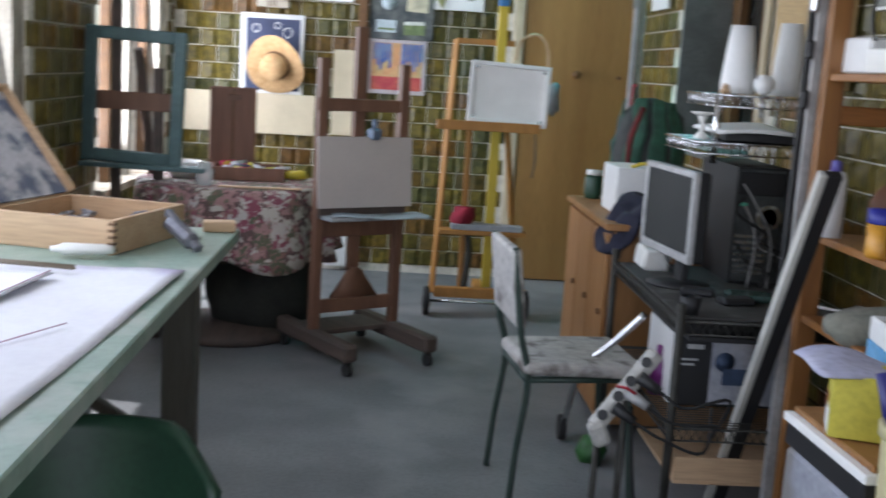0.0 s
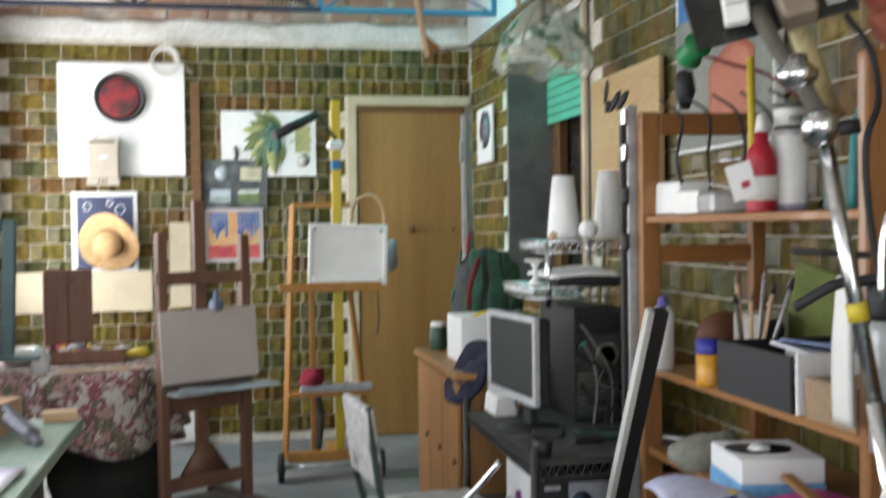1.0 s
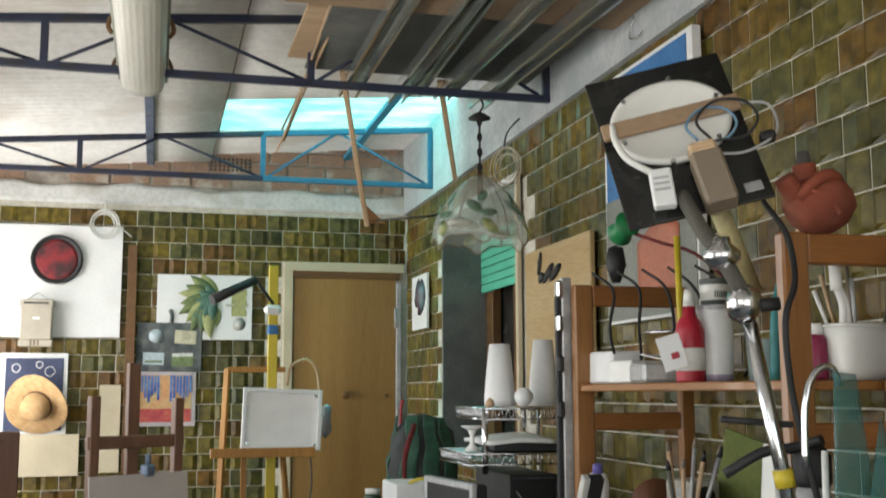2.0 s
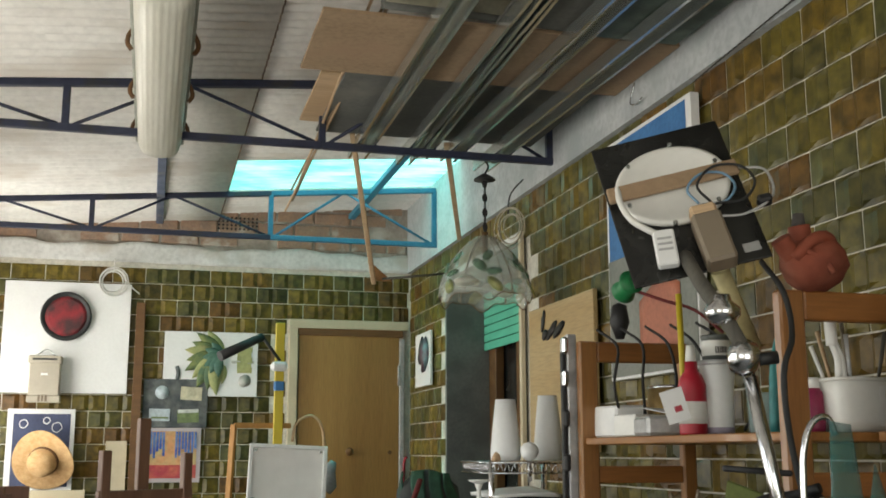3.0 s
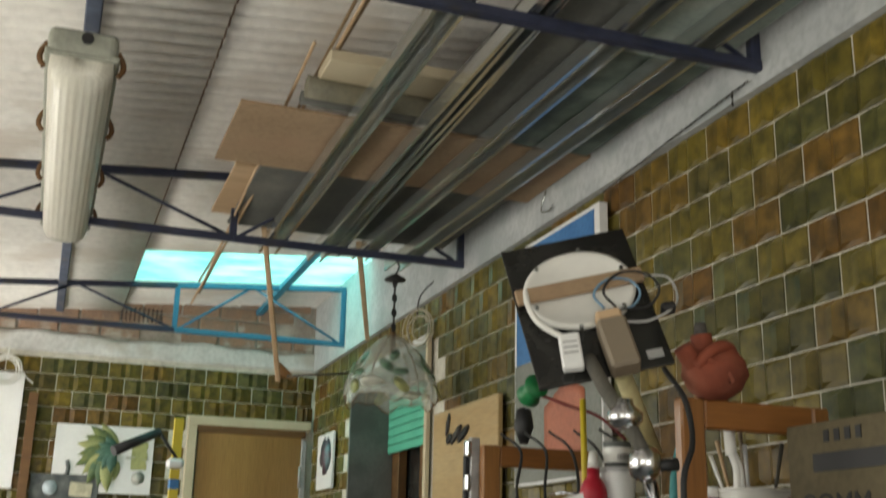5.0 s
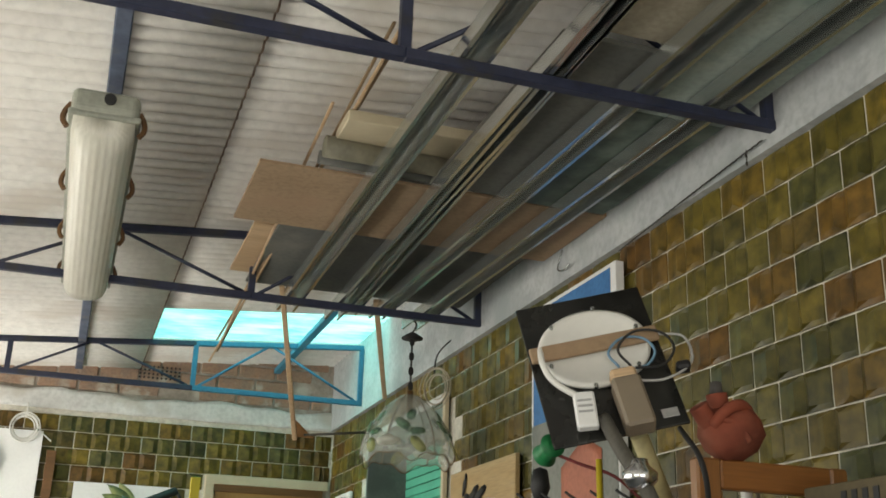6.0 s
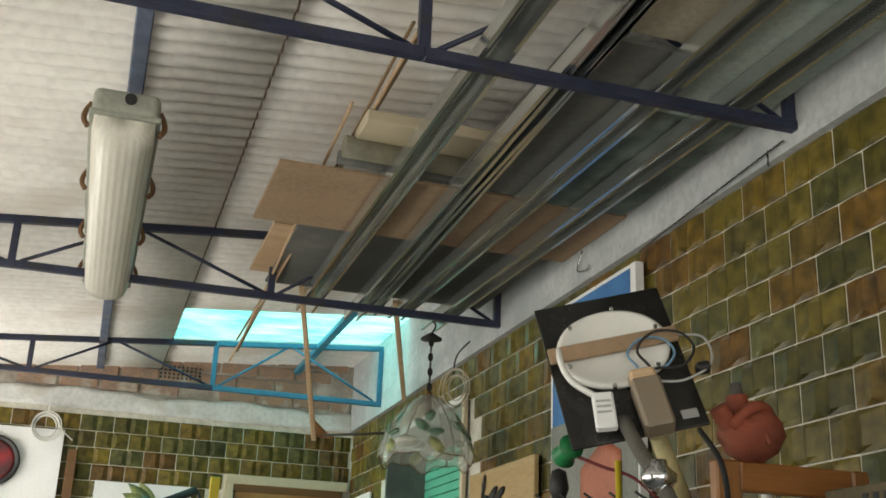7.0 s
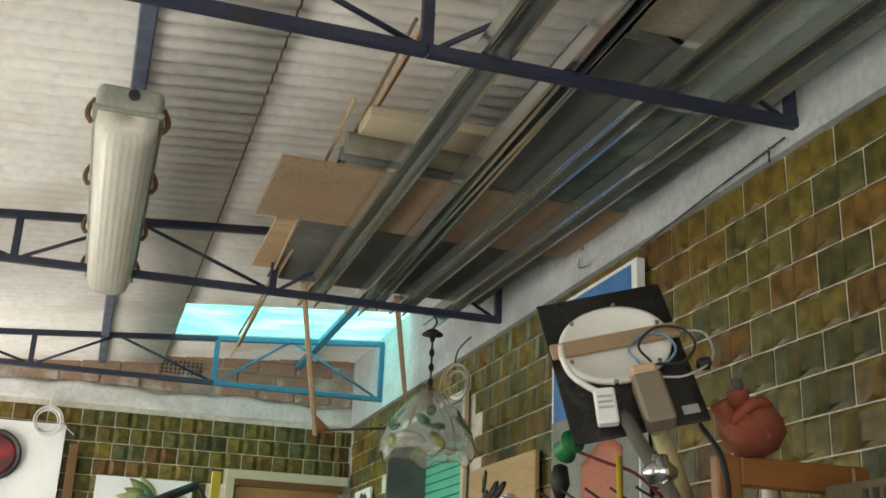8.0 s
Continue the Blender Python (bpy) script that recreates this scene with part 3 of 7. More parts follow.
for i in range(5):
    part("leaf", crumple(span((-1.125, -0.0278 - 0.0006 * i, 1.795 + 0.032 * i), (-1.03 - 0.006 * (i % 2), -0.0268 - 0.0006 * i, 1.832 + 0.032 * i), 0), 0.003, 45, i), LEAF_Y, palm)
part("blot", crumple(moved(lathe([(0, 0), (0.04, 0.0005), (0, 0.001)], 16), Matrix.Translation((-1.075, -0.0282, 1.745)) @ Matrix.Rotation(math.pi / 2, 4, "X")), 0.006, 40), SHADE, palm)

notice = thing("clipping_board", pose(0, 0, 0), "dark mottled pinboard covered in pale clippings", "board")
part("board", crumple(span((-1.69, -0.03, 1.452), (-1.30, -0.016, 1.75), 0.003), 0.002, 20), mk("mottled_slate", (0.05, 0.06, 0.065), (0.16, 0.17, 0.165), 12, 0.7), notice)
CLIPS = [mk("clipping_" + nm, c, tuple(v * 0.75 for v in c), 18, 0.8, spread=(0.4, 0.6)) for nm, c in (("cream", (0.62, 0.58, 0.42)), ("pale_blue", (0.52, 0.60, 0.64)), ("green", (0.20, 0.26, 0.12)), ("white", (0.66, 0.68, 0.64)))]
part("clipping", moved(lathe([(0, 0), (0.042, 0), (0.042, 0.002), (0, 0.002)], 22), Matrix.Translation((-1.577, -0.032, 1.667)) @ Matrix.Rotation(math.pi / 2, 4, "X")), CLIPS[1], notice)
for x, z, w, h, k, tilt in ((-1.40, 1.662, 0.13, 0.082, 0, 3), (-1.587, 1.529, 0.125, 0.075, 1, 1), (-1.415, 1.52, 0.13, 0.075, 2, -2), (-1.415, 1.553, 0.125, 0.022, 3, -2), (-1.585, 1.512, 0.10, 0.012, 2, 1)):
    part("clipping", box(w, 0.003, h, (0, 0, 0), 0.001, pose(x, -0.0335 - 0.002 * (h < 0.03), z, 0, tilt, 0)), CLIPS[k], notice)
part("hanger", tube([(-1.49, -0.025, 1.75), (-1.485, -0.03, 1.79), (-1.495, -0.025, 1.83)], 0.012, 8), bpy.data.materials["mottled_slate"], notice)
art = thing("bright_poster", pose(0, 0, 0), "colourful abstract poster in blue, orange and red", "poster")
part("sheet", span((-1.69, -0.022, 1.12), (-1.33, -0.014, 1.45), 0.001), paint("poster_margin", (0.52, 0.47, 0.48), 0.7), art)
part("orange_field", span((-1.665, -0.0245, 1.19), (-1.355, -0.0222, 1.43), 0), mk("orange_wash", (0.62, 0.30, 0.14), (0.55, 0.42, 0.20), 14, 0.7), art)
part("red_field", crumple(span((-1.665, -0.0262, 1.145), (-1.355, -0.0248, 1.225), 0), 0.0005, 20), mk("red_wash", (0.42, 0.05, 0.07), (0.55, 0.13, 0.09), 16, 0.7), art)
for i in range(16):
    x = -1.655 + 0.019 * i
    h = 0.10 + 0.06 * math.sin(i * 2.3) ** 2
    if not 5 < i < 9:
        part("blue_stroke", crumple(span((x, -0.0278, 1.425 - h), (x + 0.014, -0.0264, 1.427), 0), 0.004, 40, i), mk("blue_wash", (0.05, 0.10, 0.36), (0.16, 0.26, 0.45), 20, 0.7) if i == 0 else bpy.data.materials["blue_wash"], art)

hung("cream_strip", -1.895, -1.77, 0.85, 1.37, CREAM, "narrow cream board leaning flat against the wall", "board", 0.02, -0.02)
hung("pale_wall_board", -2.85, -2.0, 0.835, 1.08, CREAM, "pale cream panel along the wall behind the table", "panel", 0.02, -0.02)
hung("white_offcut_board", -1.9, -1.72, 0.03, 0.25, WHITE, "small white board standing on the floor by the wall", "board", 0.02, -0.03)

poster = thing("chart_poster", pose(0, 0, 0), "dark blue framed chart with white drawings", "poster")
part("frame", span((-2.465, -0.028, 0.885), (-2.08, -0.014, 1.56), 0.002), WHITE, poster)
part("blue_sheet", span((-2.43, -0.032, 1.10), (-2.105, -0.0285, 1.53), 0.001), mk("night_blue_print", (0.035, 0.045, 0.10), (0.055, 0.07, 0.14), 10, 0.5), poster)
for x, z, r in ((-2.37, 1.47, 0.025), (-2.18, 1.45, 0.03), (-2.24, 1.49, 0.02), (-2.2, 1.36, 0.02), (-2.38, 1.30, 0.02)):
    part("drawing", tube([(x + r * math.cos(t), -0.0325, z + r * math.sin(t)) for t in (0, 1.2, 2.4, 3.6, 4.8, 6.2)], 0.003, 5), WHITE, poster)
part("blue_print", span((-2.40, -0.0325, 0.93), (-2.15, -0.029, 1.02), 0.001), mk("faint_blue_print", (0.55, 0.6, 0.75), (0.72, 0.74, 0.8), 16, 0.7), poster)

mail = thing("letter_box", pose(-2.264, -0.034, 1.735), "beige metal letter box hung by a wire on the white panel", "letter box")
part("body", span((-0.088, -0.09, -0.10), (0.088, 0.0, 0.10), 0.006), BEIGE, mail)
part("lid", box(0.19, 0.11, 0.045, (0, -0.05, 0.115), 0.006), BEIGE, mail)
part("slot", span((-0.07, -0.107, 0.11), (0.07, -0.1048, 0.122), 0.001), BLACK, mail)
part("base", span((-0.095, -0.095, -0.14), (0.095, -0.002, -0.10), 0.004), BEIGE, mail)
part("badge", span((-0.02, -0.093, 0.02), (0.02, -0.0905, 0.034), 0.001), WHITE, mail)
for i in range(3):
    part("rib", span((-0.03 + 0.02 * i, -0.098, -0.135), (-0.018 + 0.02 * i, -0.0945, -0.10), 0.001), TAUPE, mail)
part("wire", tube([(-0.06, -0.04, 0.137), (0.0, -0.02, 0.18), (0.06, -0.04, 0.137)], 0.002, 6), ZINC, mail)

hat = thing("straw_hat", pose(-2.235, -0.115, 1.255, 112, 0, -16), "wide-brimmed straw sun hat with a dark band hung on the wall", "hat")
part("brim", lathe([(0.085, 0.0), (0.13, -0.004), (0.18, 0.004), (0.185, 0.008), (0.18, 0.010), (0.13, 0.002), (0.086, 0.006)], 48, lambda r, z, a, k: (r, z + (r - 0.085) * 0.25 * math.sin(2 * a + 0.6))), STRAW, hat)
part("crown", lathe([(0.086, 0.0), (0.083, 0.03), (0.078, 0.065), (0.06, 0.088), (0.03, 0.094), (0.0, 0.094)], 36), STRAW, hat)
part("band", lathe([(0.0885, 0.004), (0.0875, 0.028), (0.0845, 0.028), (0.0855, 0.004)], 36), mk("brown_band", (0.22, 0.12, 0.06), (0.15, 0.08, 0.04), 20, 0.8), hat)

coil = thing("wire_coil", pose(-1.90, -0.03, 2.345), "coil of pale electric cable on a hook", "cable")
random.seed(3)
for i in range(4):
    r, o = 0.062 + 0.008 * i, random.uniform(-0.01, 0.01)
    part("loop", tube([(r * math.cos(t) + o, -0.012 - 0.006 * i, r * 1.05 * math.sin(t)) for t in [k * math.pi / 6 for k in range(13)]], 0.004, 6, 2), WHITE_PLASTIC, coil)
part("tail", tube([(0.05, -0.01, 0.05), (0.10, -0.012, -0.02), (0.16, -0.01, -0.07)], 0.0035, 6), WHITE_PLASTIC, coil)
part("hook", tube([(0, -0.01, 0.07), (0.0, -0.015, 0.13), (0.0, -0.003, 0.15)], 0.004, 6), WHITE_PLASTIC, coil)

crow = solo("pry_bar", tube([(-0.10, -0.06, 0.02), (-0.06, -0.065, 0.7), (-0.045, -0.06, 1.20), (-0.03, -0.075, 1.27)], 0.009, 8), RED, "dark red steel pry bar leaning beside the door", "pry bar")

bird = thing("bird_plaque", pose(0, 0, 0), "tall white plaque with a painted bird and flowers", "picture")
part("sheet", span((-0.028, -0.68, 1.70), (-0.012, -0.30, 2.03), 0.002), WHITE, bird)
part("figure", crumple(moved(lathe([(0, 0), (0.06, 0.003), (0, 0.006)], 18), Matrix.Translation((-0.028, -0.52, 1.90)) @ Matrix.Rotation(-math.pi / 2, 4, "Y") @ Matrix.Diagonal((1.9, 2.3, 1, 1))), 0.014, 18), mk("bird_paint", (0.16, 0.08, 0.11), (0.18, 0.30, 0.32), 12, 0.6), bird)

# ---- roof load: profiles, boards, battens, lamp ----
def profile(x0, x1, y0, y1, z, w=0.05, hgt=0.042, roll=0.0):
    p, q = Vector((x0, y0, z)), Vector((x1, y1, z))
    d = q - p
    m = Matrix.Translation(p) @ d.to_track_quat("Y", "Z").to_matrix().to_4x4() @ Matrix.Translation((0, 0, hgt)) @ Matrix.Rotation(math.pi + roll, 4, "Y")
    L, t = d.length, 0.0018
    th = thing("steel_profile", m, "long galvanised steel channel lying across the trusses", "profile", "steel profiles")
    sec = ((-w / 2 + 0.009, hgt), (-w / 2, hgt), (-w / 2, 0.0), (w / 2, 0.0), (w / 2, hgt), (w / 2 - 0.009, hgt))
    bm = sheet(lambda u, v: Vector((sec[round(u * 5)][0], L * v, sec[round(u * 5)][1])), 5, 1, t)
    for f in bm.faces:
        f.smooth = False
    part("channel", bm, ZINC, th)
    for i in (-1, 0, 1):
        part("rib", span((i * w * 0.24 - 0.003, 0.002, 0.0022), (i * w * 0.24 + 0.003, L - 0.002, 0.0075), 0.0015), ZINC, th)
    return th


for x0, x1, y1, w in ((-0.855, -0.83, -2.55, 0.075), (-0.66, -0.615, -2.50, 0.06), (-0.685, -0.56, -2.62, 0.05), (-0.37, -0.44, -2.60, 0.065), (-0.15, -0.25, -2.48, 0.07)):
    profile(x0, x1, -6.6, y1, 2.5485, w)

solo("hardboard_sheet", span((-1.195, -3.97, 2.606), (-0.02, -3.45, 2.618), 0.001), CARDBOARD, "brown hardboard sheet lying on the steel profiles", "board")
solo("grey_sheet", span((-1.02, -3.50, 2.636), (-0.06, -2.62, 2.648), 0.001), GREY_SHEET, "dark grey board stored under the roof", "board")
solo("pale_sheet", span((-1.10, -3.30, 2.653), (-0.5, -2.70, 2.665), 0.001), RAW_PINE, "pale plywood offcut stored under the roof", "board")
solo("dark_stained_board", span((-0.66, -5.0, 2.606), (-0.405, -4.0, 2.620), 0.001), GREY_SHEET, "dark grey panel stored above the profiles", "board")
solo("plywood_panel", span((-0.62, -6.4, 2.622), (-0.29, -5.02, 2.636), 0.001), mk("dusty_beige_board", (0.42, 0.37, 0.28), (0.34, 0.30, 0.23), 3, 0.75, bump=0.08), "pale dusty beige panel lying on the profiles", "board")
oldcanvas = thing("stored_canvas", pose(0, 0, 0), "old painted canvas in teal and dark green lying on the profiles", "canvas")
part("pale_field", span((-0.38, -6.4, 2.597), (-0.05, -4.72, 2.606), 0.001), mk("pale_teal_oil", (0.26, 0.34, 0.31), (0.36, 0.40, 0.36), 5, 0.6, stain=(0.14, 0.22, 0.19)), oldcanvas)
part("dark_field", span((-0.38, -4.718, 2.597), (-0.05, -4.0, 2.606), 0.001), mk("dark_green_oil", (0.035, 0.055, 0.04), (0.09, 0.13, 0.11), 7, 0.55, stain=(0.16, 0.20, 0.17)), oldcanvas)
LINO = mk("aged_lino", (0.22, 0.20, 0.14), (0.16, 0.15, 0.11), 9, 0.6)
for i, (y, z, r) in enumerate(((-4.075, 2.645, 0.034), (-4.00, 2.640, 0.022))):
    solo("rolled_sheet", moved(tube([(-1.02, y, 0), (-0.6, y + 0.015, 0), (-0.2, y + 0.06, 0)], r, 14), Matrix.Translation((0, 0, z))), GREY_SHEET if i else LINO, "roll of old grey-green sheeting under the roof", "roll")
solo("white_offcut", span((-0.99, -4.24, 2.664), (-0.55, -4.08, 2.70), 0.003), CREAM, "cream foam offcut stored under the roof", "board")
TAN_LATH = wood("tan_lath", (0.26, 0.17, 0.09), (0.18, 0.115, 0.06), "y", 0.6)
for i, (a, b) in enumerate((((-0.965, -4.75, 2.735), (-1.005, -1.42, 2.55)), ((-0.99, -4.70, 2.73), (-0.99, -1.60, 2.565)), ((-1.04, -4.25, 2.705), (-1.0, -1.9, 2.575)), ((-0.95, -4.72, 2.74), (-1.02, -1.8, 2.575)))):
    solo("batten", bar(a, b, 0.010, 0.007, 0.002), TAN_LATH if i % 2 else RAW_PINE, "thin wooden batten bundled with others on the truss", "batten", group="battens")

lamp = thing("strip_light", pose(-1.655, 0, 2.53), "long dusty sealed fluorescent strip light, switched off", "ceiling light")
Y0L, Y1L = -4.23, -2.60
DIFF = mk("dusty_diffuser", (0.70, 0.68, 0.60), (0.58, 0.56, 0.48), 5, 0.25, bump=0.06, stretch=(4, 0.25, 1), stain=(0.52, 0.50, 0.42), grain=0.15)


def trough(u, v):
    a = math.pi * v
    e = (0.02 if u in (0, 1) else 0.94 if min(u, 1 - u) < 0.06 else 1) * (1 + 0.005 * math.cos(v * math.pi * 26))
    return Vector((-0.085 * math.cos(a) * e, Y0L + (Y1L - Y0L) * min(1, max(0, (u - 0.05) / 0.9)), 0.02 - 0.075 * math.sin(a) ** 0.6 * e))


part("diffuser", sheet(trough, 20, 104, 0.002), DIFF, lamp, "ribbed dusty plastic diffuser")
part("body", span((-0.09, Y0L, 0.02), (0.09, Y1L, 0.085), 0.012), mk("grey_housing", (0.36, 0.37, 0.31), (0.28, 0.29, 0.25), 8, 0.5), lamp)
part("end_cap", box(0.178, 0.06, 0.07, (0, Y0L + 0.005, 0.056), 0.026, seg=4), bpy.data.materials["grey_housing"], lamp)
part("rim_lip", box(0.19, 1.66, 0.016, (0, (Y0L + Y1L) / 2, 0.022), 0.007, seg=3), bpy.data.materials["grey_housing"], lamp)
part("cable_gland", rod((0.008, Y0L - 0.034, 0.062), (0.008, Y0L - 0.015, 0.062), 0.016), RUBBER, lamp)
for y in (-4.20, -3.72, -3.24, -2.76):
    for s in (-1, 1):
        part("clip", tube([(s * 0.090, y, 0.06), (s * 0.104, y + 0.004, 0.035), (s * 0.106, y + 0.006, 0.012), (s * 0.094, y + 0.004, -0.008)], 0.008, 8), DOOR_EDGE, lamp)

# hanging glass shade with leaves, on a chain
shade = thing("pendant_lamp", pose(-0.30, -2.70, 2.53) @ Matrix.Diagonal((1.12, 1.12, 1, 1)), "pendant lamp of clear petal glass with green leaves", "pendant lamp")
for i in range(7):
    z = -0.095 - 0.032 * i
    part("link", moved(lathe([(0.009, -0.002), (0.011, 0), (0.009, 0.002)], 10), Matrix.Translation((0, 0, z)) @ Matrix.Rotation(math.pi / 2 * (i % 2), 4, "Z") @ Matrix.Rotation(math.pi / 2, 4, "X") @ Matrix.Scale(1.9, 4, (0, 1, 0))), RUBBER, shade)
part("canopy", lathe([(0.0, -0.05), (0.012, -0.055), (0.04, -0.075), (0.042, -0.082), (0.01, -0.085), (0.0, -0.085)], 20), RUBBER, shade, "black ceiling rose")
part("hook", tube([(0.0, 0.0, 0.01), (0.015, 0, -0.02), (0.0, 0, -0.055)], 0.004, 6), RUBBER, shade)
GLASS_P = glassy("milky_petal_glass", (0.62, 0.68, 0.62), 0.15, 0.24)
PETAL_W = glassy("white_petal_glass", (0.72, 0.72, 0.62), 0.3, 0.55)
LEAF_G = glassy("green_enamel_leaf", (0.10, 0.24, 0.13), 0.3, 0.55)
LEAF_L = glassy("lemon_enamel_flower", (0.45, 0.47, 0.16), 0.3, 0.5)
for i in range(6):
    a0 = 2 * math.pi * i / 6 + 0.3

    def petal(u, v, a0=a0):
        a = a0 + (u - 0.5) * 1.08
        edge = 0.035 * math.sin(u * math.pi) + 0.012 * math.cos(u * math.pi * 4)
        z = -0.33 - v * (0.25 + edge)
        r = 0.03 + 0.145 * math.sin(min(1, v * 1.02) * math.pi / 2) ** 0.8
        return Vector((r * math.cos(a), r * math.sin(a), z))
    part("petal", sheet(petal, 18, 10, 0.003), GLASS_P, shade)
    rim = [petal(k / 18, 1.0) for k in range(19)]
    part("rim", tube(rim, 0.0022, 5, 2), DOOR_EDGE, shade)
    part("rim", tube([petal(0, k / 8) for k in range(9)], 0.0025, 5, 2), TAUPE, shade)
    for s, (u, v, w, m) in enumerate(((0.3, 0.55, 0.035, LEAF_G), (0.62, 0.62, 0.03, LEAF_G), (0.5, 0.35, 0.03, LEAF_G), (0.62, 0.82, 0.04, LEAF_L))):
        c = petal(u, v)
        n = Vector((c.x, c.y, 0.06)).normalized()
        q = n.to_track_quat("Z", "Y").to_matrix().to_4x4()
        part("leaf", moved(lathe([(0, 0.0), (w, 0.001), (0, 0.002)], 12), Matrix.Translation(c + n * 0.006) @ q @ Matrix.Rotation(0.7 + s, 4, "Z") @ Matrix.Scale(0.55, 4, (1, 0, 0))), m, shade)
    if i % 3 == 0:
        part("flower", crumple(moved(lathe([(0, -0.02), (0.04, -0.012), (0.05, 0.0), (0.03, 0.016), (0, 0.02)], 14), Matrix.Translation((0.165 * math.cos(a0 + 0.54), 0.165 * math.sin(a0 + 0.54), -0.545))), 0.012, 25, i), PETAL_W, shade)
part("stem", rod((0, 0, -0.31), (0, 0, -0.40), 0.012), DOOR_EDGE, shade)


# ---- easels ----
studio = thing("studio_easel", pose(-1.645, -2.02, 0, 0, 0, 33), "red-brown wooden studio easel on a castored base", "easel")
for s in (-1, 1):
    part("upright", span((s * 0.205 - 0.022, -0.02, 0.12), (s * 0.205 + 0.022, 0.02, 1.31 if s < 0 else 1.30), 0.004), EASEL_BROWN, studio)
    foot = part("foot", join(box(0.07, 0.62, 0.075, (s * 0.205, -0.02, 0.10), 0.012)), EASEL_DARK, studio, "grimy wooden foot beam")
    for y in (-0.30, 0.26):
        part("caster", join(rod((s * 0.205 - 0.012, y, 0.026), (s * 0.205 + 0.012, y, 0.026), 0.026, n=16), box(0.03, 0.03, 0.03, (s * 0.205, y, 0.055), 0.004)), RUBBER, foot)
part("stretcher", box(0.40, 0.028, 0.06, (0, 0, 0.235), 0.004), EASEL_BROWN, studio)
part("base_board", box(0.40, 0.22, 0.02, (0, 0.10, 0.115), 0.004), EASEL_DARK, studio)
part("crossbar", box(0.47, 0.03, 0.055, (0, 0.0, 1.115), 0.004), EASEL_BROWN, studio)
part("crossbar", box(0.40, 0.028, 0.09, (0, 0.01, 0.585), 0.004), EASEL_BROWN, studio)
part("mast", span((-0.028, 0.02, 0.2), (0.028, 0.05, 1.45), 0.003), EASEL_BROWN, studio)
part("gusset", join(sheet(lambda u, v: Vector(((u - 0.5) * (0.24 - 0.19 * v), 0.0, 0.265 + 0.13 * v)), 1, 1, 0.022)), EASEL_BROWN, studio)
part("tray", box(0.50, 0.11, 0.018, (0.04, -0.075, 0.635), 0.003), mk("paint_spattered_tray", (0.30, 0.33, 0.35), (0.42, 0.44, 0.45), 20, 0.7, stain=(0.14, 0.12, 0.11)), studio, "paint-spattered tray")
part("tray_back", box(0.44, 0.02, 0.075, (0, -0.03, 0.665), 0.003), EASEL_DARK, studio)
part("clamp", join(box(0.05, 0.05, 0.05, (0.03, -0.05, 0.995), 0.008), rod((0.03, -0.05, 1.01), (0.03, -0.05, 1.06), 0.012)), mk("blue_grey_metal", (0.12, 0.17, 0.26), (0.20, 0.24, 0.30), 20, 0.4, 0.5), studio, "blue-grey metal clamp")
solo("grey_card", box(0.475, 0.008, 0.305, bev=0.001), GREY_BOARD, "plain grey card panel standing on the studio easel", "panel", pose(-1.645, -2.02, 0) @ Matrix.Rotation(radians(33), 4, "Z") @ Matrix.Translation((-0.01, -0.062, 0.83)) @ Matrix.Rotation(radians(-4), 4, "X"))
solo("clear_cloth", crumple(sheet(lambda u, v: Vector((-1.75 + 0.42 * u, -2.23 + 0.10 * u + 0.10 * v, 0.648 + 0.004 * math.sin(9 * u))), 12, 4, 0.002), 0.006, 18), mk("pale_blue_film", (0.45, 0.52, 0.55), (0.35, 0.42, 0.46), 8, 0.3), "pale plastic film lying on the easel tray", "film")

gold = thing("wheeled_easel", pose(-1.0, -1.02, 0), "golden wooden easel on a two-wheeled base with a yellow mast", "easel")
for x0, x1 in ((-0.20, -0.262), (0.10, 0.19)):
    part("leg", bar((x0, 0.06, 1.45 if x0 < 0 else 1.0), (x1, -0.03, 0.10), 0.032, 0.022), EASEL_GOLD, gold)
part("top_rail", box(0.31, 0.022, 0.03, (-0.045, 0.06, 1.445), 0.003), EASEL_GOLD, gold)
part("base", box(0.50, 0.045, 0.055, (0.0, -0.06, 0.115), 0.004), EASEL_GOLD, gold)
part("base_bar", box(0.05, 0.35, 0.04, (0.0, 0.1, 0.11), 0.004), EASEL_GOLD, gold)
for s in (-0.29, 0.235):
    part("wheel", join(rod((s - 0.016, -0.12, 0.075), (s + 0.016, -0.12, 0.075), 0.075, n=24), rod((s - 0.02, -0.12, 0.075), (s + 0.02, -0.12, 0.075), 0.03, n=12)), RUBBER, gold, "black rubber wheel")
part("axle", rod((-0.28, -0.12, 0.075), (0.23, -0.12, 0.075), 0.008), ZINC, gold)
part("shelf", box(0.46, 0.10, 0.025, (-0.01, -0.05, 0.445), 0.003), EASEL_GOLD, gold)
part("tray", box(0.54, 0.16, 0.022, (-0.02, -0.06, 1.01), 0.004), TABLE_WOOD, gold, "grimy tray")
part("tray_lip", box(0.54, 0.012, 0.05, (-0.02, -0.135, 1.012), 0.003), EASEL_GOLD, gold)
part("mast", span((0.012, 0.03, 0.13), (0.062, 0.062, 2.01), 0.003), YELLOW, gold, "yellow lacquered mast")
part("post", span((-0.12, 0.035, 0.12), (-0.09, 0.06, 1.0), 0.003), EASEL_GOLD, gold)
part("stem_dark", tube([(-0.09, 0.0, 0.12), (-0.07, 0.0, 0.3), (-0.08, 0.0, 0.42)], 0.018, 8), DARK_WIRE, gold)
